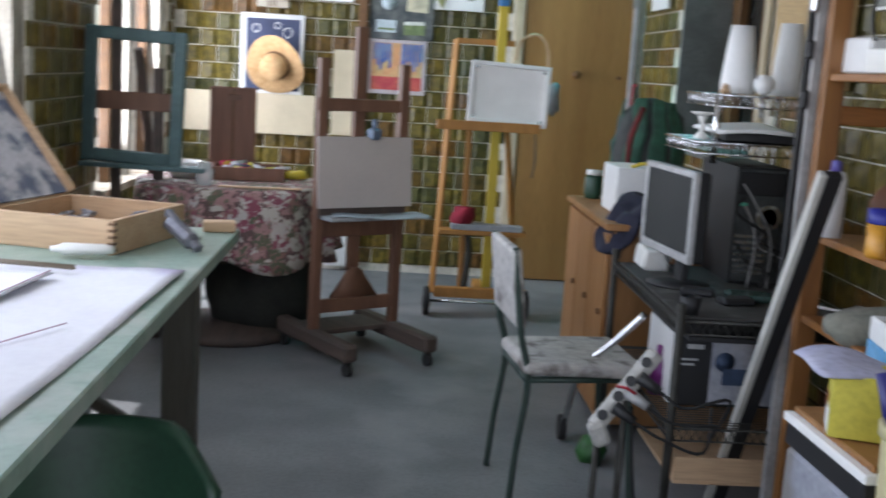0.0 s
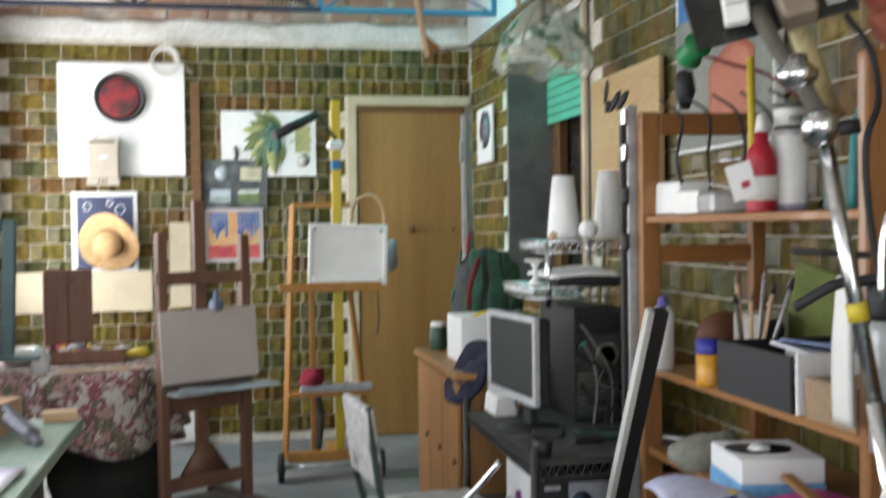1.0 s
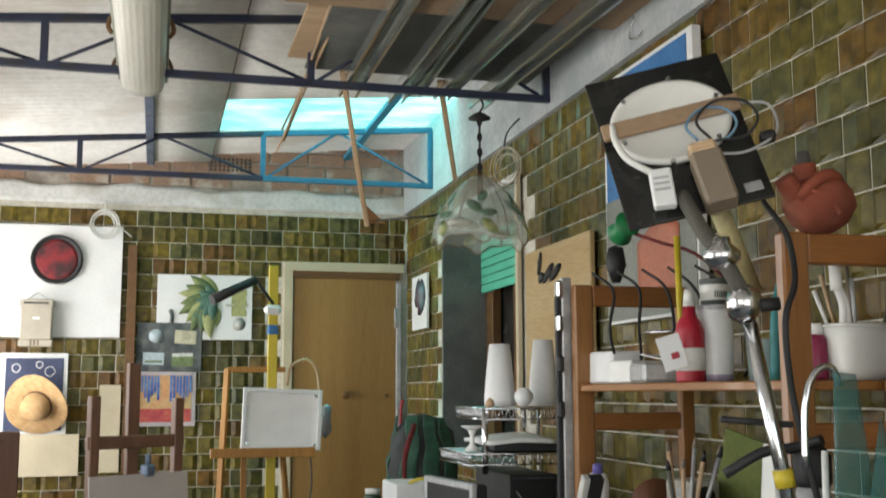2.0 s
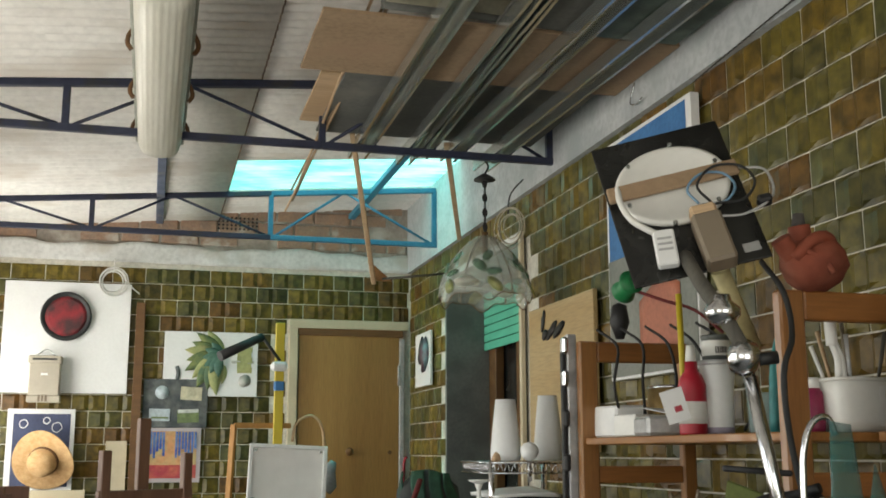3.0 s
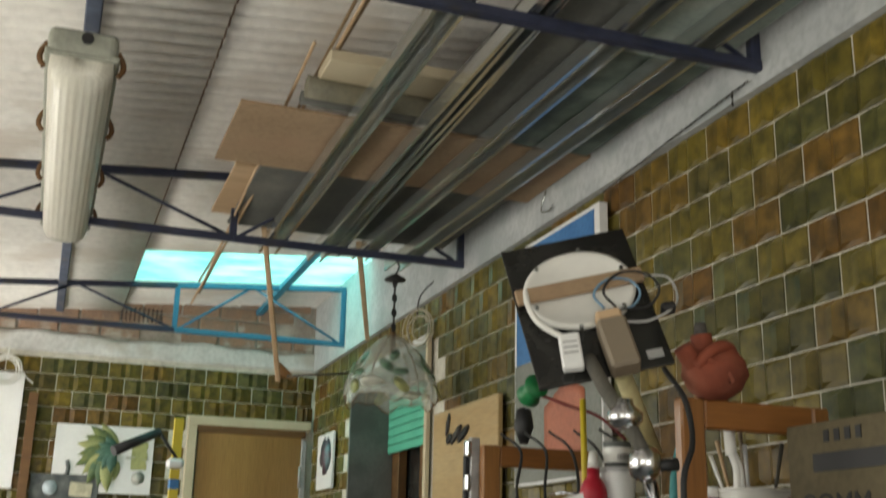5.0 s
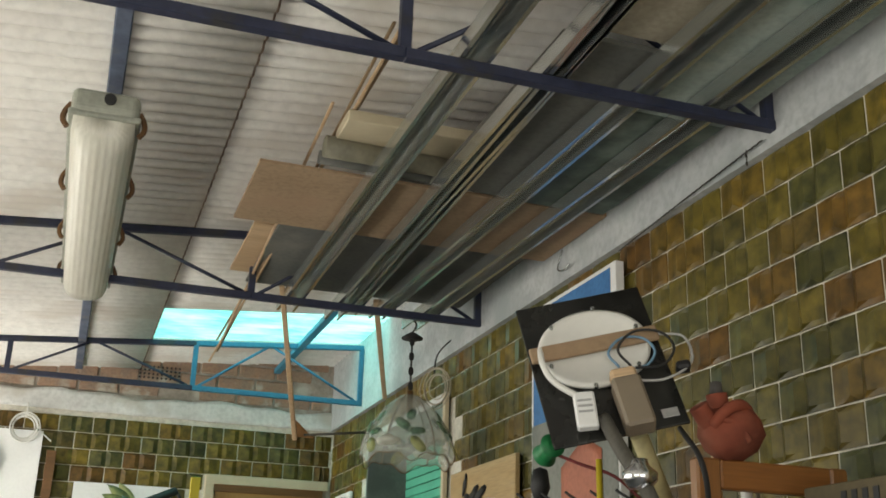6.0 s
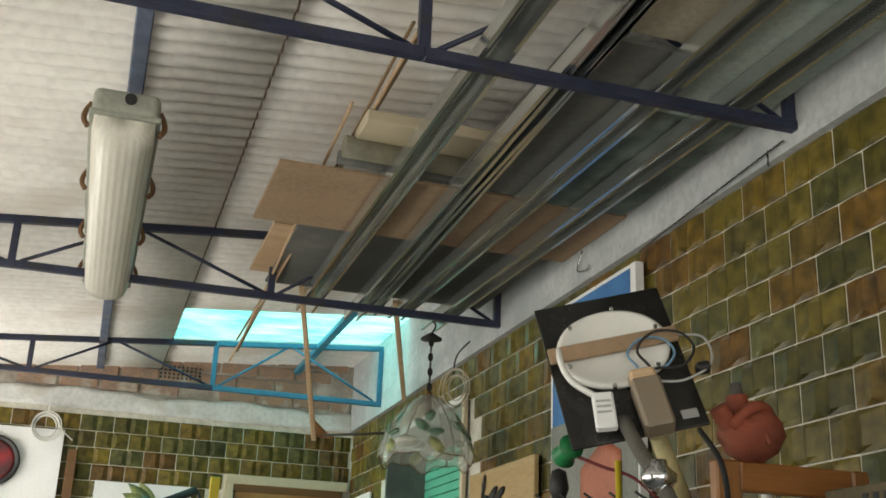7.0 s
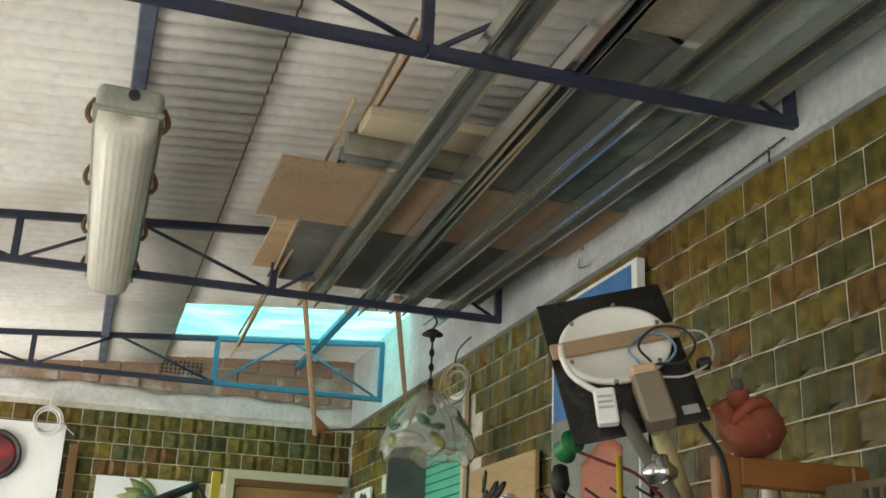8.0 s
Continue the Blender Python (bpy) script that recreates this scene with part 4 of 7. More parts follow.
arm = part("lamp_arm", join(rod((0.035, 0.03, 1.80), (-0.07, -0.05, 1.92), 0.009), rod((-0.07, -0.05, 1.92), (-0.30, -0.16, 1.80), 0.022, 0.028)), BLACK, gold, "black clip-on lamp")
part("lamp_clip", join(box(0.09, 0.08, 0.05, (0.03, 0.0, 1.765), 0.015)), WHITE, arm)
part("blue_wrap", box(0.056, 0.04, 0.06, (0.037, 0.046, 1.66), 0.008), BLUE, gold)
part("wire_loop", tube([(0.12, 0.06, 1.36), (0.14, 0.05, 1.46), (0.22, 0.04, 1.50), (0.28, 0.05, 1.44), (0.30, 0.06, 1.30)], 0.008, 8), RAW_PINE, gold, "bent pale cane loop")
part("rag", crumple(lathe([(0.0, 0.10), (0.025, 0.08), (0.03, 0.02), (0.035, -0.05), (0.0, -0.10)], 12, c=(0.33, 0.02, 1.17)), 0.02, 14), mk("grey_rag", (0.30, 0.32, 0.34), (0.22, 0.24, 0.27), 14, 0.9), gold)
part("cord", tube([(0.24, -0.03, 1.0), (0.245, -0.05, 0.85), (0.235, -0.05, 0.75)], 0.005, 6), TABLE_WOOD, gold)
solo("red_rag", crumple(lathe([(0.0, 0.07), (0.05, 0.05), (0.065, 0.0), (0.05, -0.045), (0.0, -0.055)], 18, c=(-1.12, -1.05, 0.515)), 0.03, 14), mk("crimson_cloth", (0.26, 0.01, 0.03), (0.17, 0.008, 0.02), 14, 0.9), "crumpled crimson rag on the easel's lower shelf", "rag")
solo("paper_stack", crumple(box(0.38, 0.09, 0.030, (-0.99, -1.07, 0.4735), 0.003, seg=2), 0.004, 20), mk("grey_papers", (0.42, 0.45, 0.48), (0.33, 0.36, 0.39), 14, 0.8), "small pile of grey papers on the easel's lower shelf", "paper stack")
canvas = thing("white_canvas", pose(-0.928, -1.125, 1.025) @ Matrix.Rotation(radians(-6), 4, "X") @ Matrix.Rotation(radians(2.5), 4, "Y"), "stretched canvas turned to show its pale back and stretcher bars", "canvas")
part("cloth", span((-0.20, 0.0, 0.008), (0.20, 0.006, 0.308), 0), CANVAS_BACK, canvas)
for a, b in (((-0.208, -0.022, 0.0), (-0.188, 0.006, 0.316)), ((0.188, -0.022, 0.0), (0.208, 0.006, 0.316)), ((-0.188, -0.022, 0.0), (0.188, 0.006, 0.02)), ((-0.188, -0.022, 0.296), (0.188, 0.006, 0.316))):
    part("stretcher_bar", span(a, b, 0.002), WHITE, canvas)
for sx in (-1, 1):
    for z in (0.028, 0.285):
        part("staple", box(0.02, 0.004, 0.014, (sx * 0.176, -0.003, z), 0.001), ZINC, canvas)

# easel with a teal frame by the window
tf = thing("teal_frame_easel", pose(-2.655, -1.92, 0, 0, 0, -6), "dark wooden easel holding an empty teal picture frame", "easel")
for x in (-0.09, 0.10):
    part("leg", span((x - 0.02, 0.02, 0.0), (x + 0.02, 0.05, 1.22 if x > 0 else 1.75), 0.003), EASEL_DARK, tf)
part("leg", bar((0.0, 0.05, 1.3), (0.0, 0.55, 0.0), 0.035), EASEL_DARK, tf)
part("crossbar", box(0.40, 0.028, 0.08, (0.0, 0.03, 1.07), 0.003), EASEL_BROWN, tf)
part("tray", box(0.56, 0.12, 0.02, (0.06, -0.03, 0.79), 0.003), TEAL_FRAME, tf)
pf = thing("picture_frame", pose(-2.655, -1.92, 0.80, 0, 0, -6) @ Matrix.Rotation(radians(2), 4, "Y"), "empty teal painted wooden picture frame on the easel", "picture frame")
for a, b in (((-0.225, -0.05, 0.0), (-0.168, -0.022, 0.585)), ((0.168, -0.05, 0.0), (0.225, -0.022, 0.585)), ((-0.168, -0.05, 0.0), (0.168, -0.022, 0.055)), ((-0.168, -0.05, 0.53), (0.168, -0.022, 0.585))):
    part("rail", span(a, b, 0.006), TEAL_FRAME, pf)

# ---- round table under a flowered cloth ----
CLOTH, _t, _p, _N, _L = nodes_of("flowered_cloth")
tc, vo, nz, rp = _N.new("ShaderNodeTexCoord"), _N.new("ShaderNodeTexVoronoi"), _N.new("ShaderNodeTexNoise"), _N.new("ShaderNodeValToRGB")
vo.inputs["Scale"].default_value, nz.inputs["Scale"].default_value = 16, 26
mixv = _N.new("ShaderNodeVectorMath")
_L.new(tc.outputs["Object"], mixv.inputs[0])
sv = _N.new("ShaderNodeVectorMath")
sv.operation = "SCALE"
sv.inputs["Scale"].default_value = 0.10
_L.new(tc.outputs["Object"], nz.inputs["Vector"])
_L.new(nz.outputs["Color"], sv.inputs[0])
_L.new(sv.outputs[0], mixv.inputs[1])
_L.new(mixv.outputs[0], vo.inputs["Vector"])
rp.color_ramp.interpolation = "CONSTANT"
for q, c in ((0.0, (0.40, 0.36, 0.33)), (0.3, (0.20, 0.06, 0.08)), (0.40, (0.42, 0.38, 0.33)), (0.52, (0.10, 0.06, 0.055)), (0.62, (0.30, 0.17, 0.16)), (0.72, (0.09, 0.10, 0.06)), (0.80, (0.22, 0.12, 0.10))):
    e = rp.color_ramp.elements.new(q)
    e.color = (*c, 1)
sep = _N.new("ShaderNodeSeparateColor")
_L.new(vo.outputs["Color"], sep.inputs[0])
ad = _N.new("ShaderNodeMath")
ad.operation = "MULTIPLY_ADD"
ad.inputs[1].default_value = 0.55
_L.new(sep.outputs[0], ad.inputs[0])
m2 = _N.new("ShaderNodeMath")
m2.operation = "MULTIPLY"
m2.inputs[1].default_value = 0.55
_L.new(nz.outputs["Fac"], m2.inputs[0])
_L.new(m2.outputs[0], ad.inputs[2])
_L.new(ad.outputs[0], rp.inputs["Fac"])
_L.new(rp.outputs["Color"], _p.inputs["Base Color"])
_p.inputs["Roughness"].default_value = 0.9

RT = (-2.24, -1.72)
rt = thing("round_table", pose(*RT, 0), "dark round pedestal table", "table")
part("tabletop", lathe([(0, 0.695), (0.42, 0.695), (0.43, 0.71), (0.42, 0.722), (0, 0.722)], 40), TABLE_WOOD, rt)
part("pedestal", lathe([(0.05, 0.05), (0.09, 0.12), (0.06, 0.3), (0.05, 0.45), (0.08, 0.695)], 20), EASEL_DARK, rt)
part("base", lathe([(0.0, 0.0), (0.30, 0.0), (0.32, 0.02), (0.30, 0.05), (0.08, 0.08), (0, 0.08)], 32), EASEL_DARK, rt)


def cloth_wave(r, z, a, k):
    f = max(0, k - 0.25)
    return r + f * 0.06 * math.sin(11 * a + 2 * math.sin(3 * a)), z + (0.03 * math.sin(3 * a + 1) + 0.02 * math.sin(7 * a)) * f


solo("tablecloth", lathe([(0.0, 0.726), (0.2, 0.726), (0.425, 0.726), (0.447, 0.715), (0.455, 0.66), (0.465, 0.55), (0.475, 0.45), (0.48, 0.40)], 120, cloth_wave), CLOTH, "flowered red and cream tablecloth hanging in folds", "tablecloth", pose(*RT, 0))
solo("dark_sack", crumple(lathe([(0, 0.0), (0.24, 0.0), (0.27, 0.12), (0.25, 0.27), (0.16, 0.36), (0, 0.38)], 36), 0.05, 5), mk("dark_sacking", (0.02, 0.021, 0.018), (0.035, 0.036, 0.03), 10, 0.85), "dark bundle standing on the floor beside the round table", "bundle", pose(-2.1, -1.62, 0.05))

pb = thing("paint_box", pose(-2.20, -1.62, 0.727, 0, 0, 8), "mahogany painter's box with upright lid and paint tubes", "paint box")
part("lid", join(span((-0.175, 0.10, 0.02), (0.045, 0.125, 0.42), 0.005)), BOX_BROWN, pb)
part("lid_rail", span((-0.07, 0.092, 0.02), (-0.06, 0.10, 0.42), 0.002), DOOR_EDGE, pb)
part("lid_rail", span((-0.09, 0.088, 0.36), (-0.03, 0.10, 0.385), 0.002), EASEL_BROWN, pb)
for a, b in (((-0.16, -0.13, 0), (0.18, -0.115, 0.06)), ((-0.16, 0.085, 0), (0.18, 0.10, 0.06)), ((-0.16, -0.115, 0), (-0.145, 0.085, 0.06)), ((0.165, -0.115, 0), (0.18, 0.085, 0.06))):
    part("side", span(a, b, 0.002), BOX_BROWN, pb)
part("bottom", span((-0.145, -0.115, 0), (0.165, 0.085, 0.01), 0), BOX_BROWN, pb)
random.seed(8)
for i in range(22):
    x, y = random.uniform(-0.12, 0.14), random.uniform(-0.1, 0.07)
    a = random.uniform(0, 3.1)
    c = random.choice(((0.55, 0.03, 0.10), (0.6, 0.6, 0.62), (0.05, 0.06, 0.16), (0.62, 0.5, 0.06), (0.03, 0.03, 0.03), (0.5, 0.5, 0.5)))
    nm = "tube_paint_%02d" % int(c[0] * 100 + c[2] * 10)
    solo("paint_tube", rod((x, y, 0), (x + 0.07 * math.cos(a), y + 0.07 * math.sin(a), 0.01), 0.012, 0.007, 8), bpy.data.materials.get(nm) or paint(nm, c, 0.4), "small metal tube of oil paint in the box", "paint tube", pose(-2.20, -1.62, 0.787 - 0.02 * random.random(), 0, 0, 8), "paint tubes")
solo("yellow_cloth", crumple(lathe([(0, 0.03), (0.05, 0.025), (0.06, 0), (0, 0)], 16), 0.015, 20), YELLOW, "small yellow cloth on the round table", "cloth", pose(-1.97, -1.55, 0.735))
pot = solo("white_bowl", lathe([(0.0, 0.0), (0.05, 0.0), (0.075, 0.03), (0.09, 0.075), (0.085, 0.075), (0.07, 0.03), (0, 0.01)], 24), WHITE_PLASTIC, "white enamel bowl on the round table", "bowl", pose(-2.47, -1.72, 0.727))
solo("glass_jar", lathe([(0, 0), (0.04, 0.0), (0.045, 0.06), (0.03, 0.085), (0.03, 0.1)], 16), glassy("jar_glass", (0.7, 0.75, 0.75), 0.08, 0.35), "glass jar on the round table", "jar", pose(-2.33, -1.98, 0.727))
solo("wooden_ruler", box(0.36, 0.03, 0.006, (0, 0, 0.004), 0.001), RAW_PINE, "long flat wooden strip on the round table", "ruler", pose(-2.08, -2.03, 0.728, 0, 0, 6))

# ---- work table ----
TT = 0.80
wt = thing("work_table", pose(0, 0, 0), "large work table with pale green top and dusty legs", "table")
part("tabletop", span((-2.84, -6.05, TT - 0.035), (-1.94, -3.66, TT), 0.004), GREEN_TOP, wt)
part("apron", span((-2.06, -5.95, TT - 0.13), (-2.03, -3.76, TT - 0.037), 0.003), TABLE_WOOD, wt)
part("apron", span((-2.80, -3.79, TT - 0.13), (-2.06, -3.76, TT - 0.037), 0.003), TABLE_WOOD, wt)
for x in (-2.075, -2.78):
    for y in (-3.80, -5.9):
        part("leg", span((x - 0.045, y - 0.045, 0), (x + 0.045, y + 0.045, TT - 0.036), 0.004), TABLE_WOOD, wt)
part("stretcher", span((-2.10, -5.85, 0.16), (-2.06, -3.85, 0.21), 0.003), TABLE_WOOD, wt)
part("brace", bar((-2.10, -3.85, 0.20), (-2.62, -3.9, 0.55), 0.04, 0.03), TABLE_WOOD, wt)
def paper_sheet(name, cx, cy, w, l, rot, z, label, mat=PAPER, wav=0.004):
    return solo(name, crumple(sheet(lambda u, v: Vector(((u - 0.5) * w, (v - 0.5) * l, 0.004 + wav * math.sin(5 * u + 3 * v) ** 2)), 20, 20, 0.0012), 0.003, 9), mat, label, "paper", pose(cx, cy, z, 0, 0, rot))
paper_sheet("drawing_sheet", -2.29, -4.98, 0.60, 1.30, -2, TT, "large white drawing sheet with faint violet wash")
paper_sheet("drawing_sheet", -2.42, -4.72, 0.36, 0.46, -8, TT + 0.014, "smaller white sketch lying over the large drawing")
for i, (a, b) in enumerate((((-2.60, -4.93), (-2.27, -4.985)), ((-2.27, -4.985), (-2.22, -4.50)), ((-2.24, -5.3), (-2.07, -4.9)), ((-2.42, -5.45), (-2.12, -5.2)))):
    solo("pencil_line", bar((*a, TT + 0.0235 if i < 2 else TT + 0.012), (*b, TT + 0.0235 if i < 2 else TT + 0.012), 0.004, 0.0012, 0), mk("red_chalk_line", (0.34, 0.20, 0.24), (0.45, 0.32, 0.38), 30, 0.9) if i == 0 else bpy.data.materials["red_chalk_line"], "faint reddish drawn line on the paper", "drawing", group="drawn lines")
solo("brown_pencil", rod((-2.52, -4.40, TT + 0.024), (-2.185, -4.45, TT + 0.022), 0.006), TAUPE, "long thin brush lying on the drawing", "brush")
solo("paint_tube", crumple(lathe([(0.0, 0.0), (0.012, 0.0), (0.014, 0.02), (0.028, 0.04), (0.026, 0.17), (0.02, 0.20), (0, 0.2)], 16, lambda r, z, a, k: (r * (1 - 0.5 * k * abs(math.sin(a))), z)), 0.002, 20), WHITE_PLASTIC, "large white paint tube lying on the table", "paint tube", pose(-2.30, -4.24, TT + 0.022, 90, 0, 100) @ Matrix.Scale(0.72, 4), "paint tubes")
px_ = thing("pastel_box", pose(-2.275, -3.955, TT + 0.001, 0, 0, -15), "open pale pine box with dovetailed corners full of grey sticks", "box")
for a, b in (((-0.19, -0.19, 0), (0.16, -0.175, 0.085)), ((-0.19, 0.175, 0), (0.16, 0.19, 0.085)), ((-0.19, -0.175, 0), (-0.175, 0.175, 0.085)), ((0.145, -0.175, 0), (0.16, 0.175, 0.085))):
    part("side", span(a, b, 0.002), RAW_PINE, px_)
for i in range(5):
    part("dovetail", span((0.1455, -0.1915, 0.008 + 0.016 * i), (0.1615, -0.176, 0.015 + 0.016 * i), 0), DOOR_EDGE, px_)
part("bottom", span((-0.175, -0.175, 0), (0.145, 0.175, 0.008), 0), RAW_PINE, px_)
LIDM = Matrix.Translation((-0.19, 0, 0.085)) @ Matrix.Rotation(radians(-38), 4, "Y")
lid = part("lid", moved(join(span((-0.012, -0.19, 0), (0.0, 0.19, 0.35), 0.002), span((0.0, -0.19, 0), (0.03, -0.178, 0.35), 0.002), span((0.0, 0.178, 0), (0.03, 0.19, 0.35), 0.002), span((0.0, -0.178, 0.338), (0.03, 0.178, 0.35), 0.002)), Matrix.Translation((-0.19, 0, 0.085)) @ Matrix.Rotation(radians(-38), 4, "Y")), RAW_PINE, px_, "open lid with a paint-smeared lining")
part("lining", crumple(moved(span((0.002, -0.176, 0.004), (0.008, 0.176, 0.336), 0), LIDM), 0.001, 9), mk("paint_smeared_lining", (0.16, 0.19, 0.27), (0.60, 0.60, 0.64), 14, 0.8, spread=(0.42, 0.56)), lid, "paint-smeared blue and white lining")
random.seed(5)
STICK = mk("charcoal_sticks", (0.10, 0.10, 0.12), (0.45, 0.45, 0.48), 25, 0.8)
for i in range(34):
    x, y, a = random.uniform(-0.13, 0.11), random.uniform(-0.14, 0.14), random.uniform(0, 6)
    solo("chalk_stick", rod((x, y, 0.03 + 0.012 * (i % 3)), (x + 0.04 * math.cos(a), y + 0.04 * math.sin(a), 0.034 + 0.012 * (i % 3)), 0.005, n=6), STICK, "grey chalk stick in the pine box", "chalk", pose(-2.275, -3.955, TT, 0, 0, -15), "chalk sticks")
solo("stained_rag", crumple(lathe([(0, 0.0), (0.12, 0.0), (0.13, 0.05), (0.09, 0.11), (0.0, 0.14)], 30), 0.06, 8), mk("paint_stained_cloth", (0.20, 0.22, 0.28), (0.55, 0.55, 0.60), 16, 0.9, spread=(0.42, 0.58)), "crumpled paint-stained rag behind the pine box", "rag", pose(-2.62, -3.75, TT))
g = thing("grey_clamp", pose(-2.045, -4.02, TT, 0, 0, 40), "small grey metal staple gun lying on the table", "tool")
part("body", box(0.045, 0.13, 0.04, (0, 0, 0.045), 0.012, m=Matrix.Rotation(0.3, 4, "X")), mk("gunmetal", (0.13, 0.13, 0.15), (0.2, 0.2, 0.22), 20, 0.45, 0.5), g)
part("handle", bar((0, -0.10, 0.012), (0, 0.06, 0.085), 0.022, 0.02), bpy.data.materials["gunmetal"], g)
solo("wood_block", box(0.09, 0.05, 0.03, (0, 0, 0.015), 0.003), RAW_PINE, "small pale wood block on the table", "block", pose(-1.99, -3.72, TT + 0.001, 0, 0, 10))

# dark green plastic chair pushed to the table
def shell(u, v):
    a = math.pi * (0.06 + 0.88 * u)
    r = 0.25 + 0.03 * v
    return Vector((r * math.cos(a), -0.06 + r * 0.95 * math.sin(a), 0.42 + v * (0.14 + 0.13 * min(1, 1.7 * math.sin(a)) ** 1.5)))


gc = thing("plastic_chair", pose(-2.03, -5.06, 0, 0, 0, 25) @ Matrix.Diagonal((0.98, 1.0, 0.915, 1)), "dark green moulded plastic chair pushed under the table", "chair")
part("backrest", sheet(shell, 28, 8, 0.02), DARK_GREEN, gc)
part("seat", box(0.46, 0.46, 0.03, (0, 0, 0.425), 0.014), DARK_GREEN, gc)
for sx in (-1, 1):
    for sy in (-1, 1):
        part("leg", bar((sx * 0.19, sy * 0.18, 0.42), (sx * 0.23, sy * 0.22, 0.0), 0.05, 0.035), DARK_GREEN, gc)

# ---- steel chair with padded seat ----
ch = thing("metal_chair", pose(-0.93, -3.50, 0, 0, 0, 6) @ Matrix.Diagonal((0.92, 1, 0.9, 1)), "dark green steel tube chair with worn white padded seat", "chair")
PAD = mk("worn_vinyl", (0.52, 0.50, 0.47), (0.40, 0.38, 0.36), 18, 0.6, bump=0.3, stain=(0.15, 0.13, 0.12))
part("seat", crumple(box(0.40, 0.36, 0.05, (0.01, 0, 0.475), 0.02, seg=3), 0.006, 8), PAD, ch, "cracked pale vinyl cushion")
part("backrest", moved(crumple(box(0.035, 0.34, 0.27, (0, 0, 0), 0.014, seg=3), 0.006, 9), Matrix.Translation((-0.225, 0, 0.745)) @ Matrix.Rotation(radians(-7), 4, "Y")), PAD, ch, "torn pale vinyl back pad")
for s in (-1, 1):
    part("back_leg", tube([(-0.245, s * 0.16, 0.88), (-0.21, s * 0.165, 0.60), (-0.175, s * 0.165, 0.44), (-0.20, s * 0.17, 0.2), (-0.215, s * 0.175, 0.0)], 0.011, 10), CHAIR_GREEN, ch)
    part("front_leg", tube([(0.165, s * 0.16, 0.445), (0.185, s * 0.165, 0.2), (0.20, s * 0.17, 0.0)], 0.011, 10), CHAIR_GREEN, ch)
    part("side_rail", rod((-0.18, s * 0.165, 0.44), (0.17, s * 0.16, 0.443), 0.011), CHAIR_GREEN, ch)
part("seat_rail", rod((-0.18, -0.165, 0.44), (-0.18, 0.165, 0.44), 0.011), CHAIR_GREEN, ch)
part("seat_rail", rod((0.165, -0.16, 0.443), (0.165, 0.16, 0.443), 0.011), CHAIR_GREEN, ch)


# ---- cabinet side: honey cabinet and what stands on it ----
cb = thing("honey_cabinet", pose(0, 0, 0), "honey veneer cabinet with flat doors against the side wall", "cabinet")
part("body", span((-0.70, -2.96, 0.03), (-0.05, -2.10, 0.755), 0.004), CABINET, cb)
part("top", span((-0.735, -2.98, 0.757), (-0.05, -2.08, 0.782), 0.004), CABINET, cb)
for i in range(3):
    y = -2.95 + 0.285 * i
    d_ = part("door", span((-0.722, y, 0.08), (-0.703, y + 0.275, 0.74), 0.003), CABINET, cb)
    part("pull", rod((-0.735, y + 0.03, 0.45), (-0.723, y + 0.03, 0.45), 0.012), DOOR_EDGE, d_)
solo("pale_board", span((-0.60, -1.55, 0.0), (-0.10, -1.53, 0.55), 0.002), RAW_PINE, "pale offcut board standing behind the cabinet", "board")
solo("white_carton", span((-0.655, -2.72, 0.784), (-0.36, -2.45, 0.965), 0.004), WHITE, "plain white carton on the cabinet", "carton")
solo("yellow_strap", tube([(-0.60, -2.70, 0.968), (-0.55, -2.72, 0.985), (-0.48, -2.72, 0.97)], 0.007, 6), YELLOW, "yellow plastic strap on the carton", "strap")
jar = thing("green_jar", pose(-0.64, -2.17, 0.783), "small jar with white lid and green label", "jar")
part("glass", lathe([(0, 0), (0.035, 0), (0.038, 0.02), (0.038, 0.085), (0.03, 0.1), (0, 0.1)], 18), DARK_GREEN, jar)
part("lid", lathe([(0, 0.1), (0.034, 0.1), (0.034, 0.12), (0, 0.12)], 18), WHITE_PLASTIC, jar)
bp = thing("backpack", pose(-0.42, -2.18, 0.784, 0, 0, 20), "green and black backpack slumped on the cabinet", "backpack")
part("bag", crumple(lathe([(0, 0), (0.12, 0.0), (0.155, 0.05), (0.16, 0.2), (0.13, 0.36), (0.07, 0.43), (0, 0.44)], 28), 0.03, 9), mk("black_nylon", (0.02, 0.023, 0.022), (0.045, 0.05, 0.048), 14, 0.7), bp)
for i, a in enumerate((-2.5, -1.9, -1.3, 2.9)):
    part("panel", crumple(sheet(lambda u, v, a=a: Vector(((0.165 - 0.10 * max(0, v - 0.5)) * math.cos(a + 0.22 * (u - 0.5) * 2), (0.165 - 0.10 * max(0, v - 0.5)) * math.sin(a + 0.22 * (u - 0.5) * 2), 0.05 + 0.38 * v)), 6, 12, 0.006), 0.022, 9), mk("green_nylon", (0.012, 0.05, 0.032), (0.025, 0.10, 0.06), 14, 0.7) if i == 0 else bpy.data.materials["green_nylon"], bp)
part("strap", tube([(-0.12, -0.12, 0.40), (-0.19, -0.15, 0.25), (-0.17, -0.14, 0.05)], 0.012, 6), mk("dark_red_webbing", (0.16, 0.02, 0.02), (0.1, 0.015, 0.015), 20, 0.8), bp)
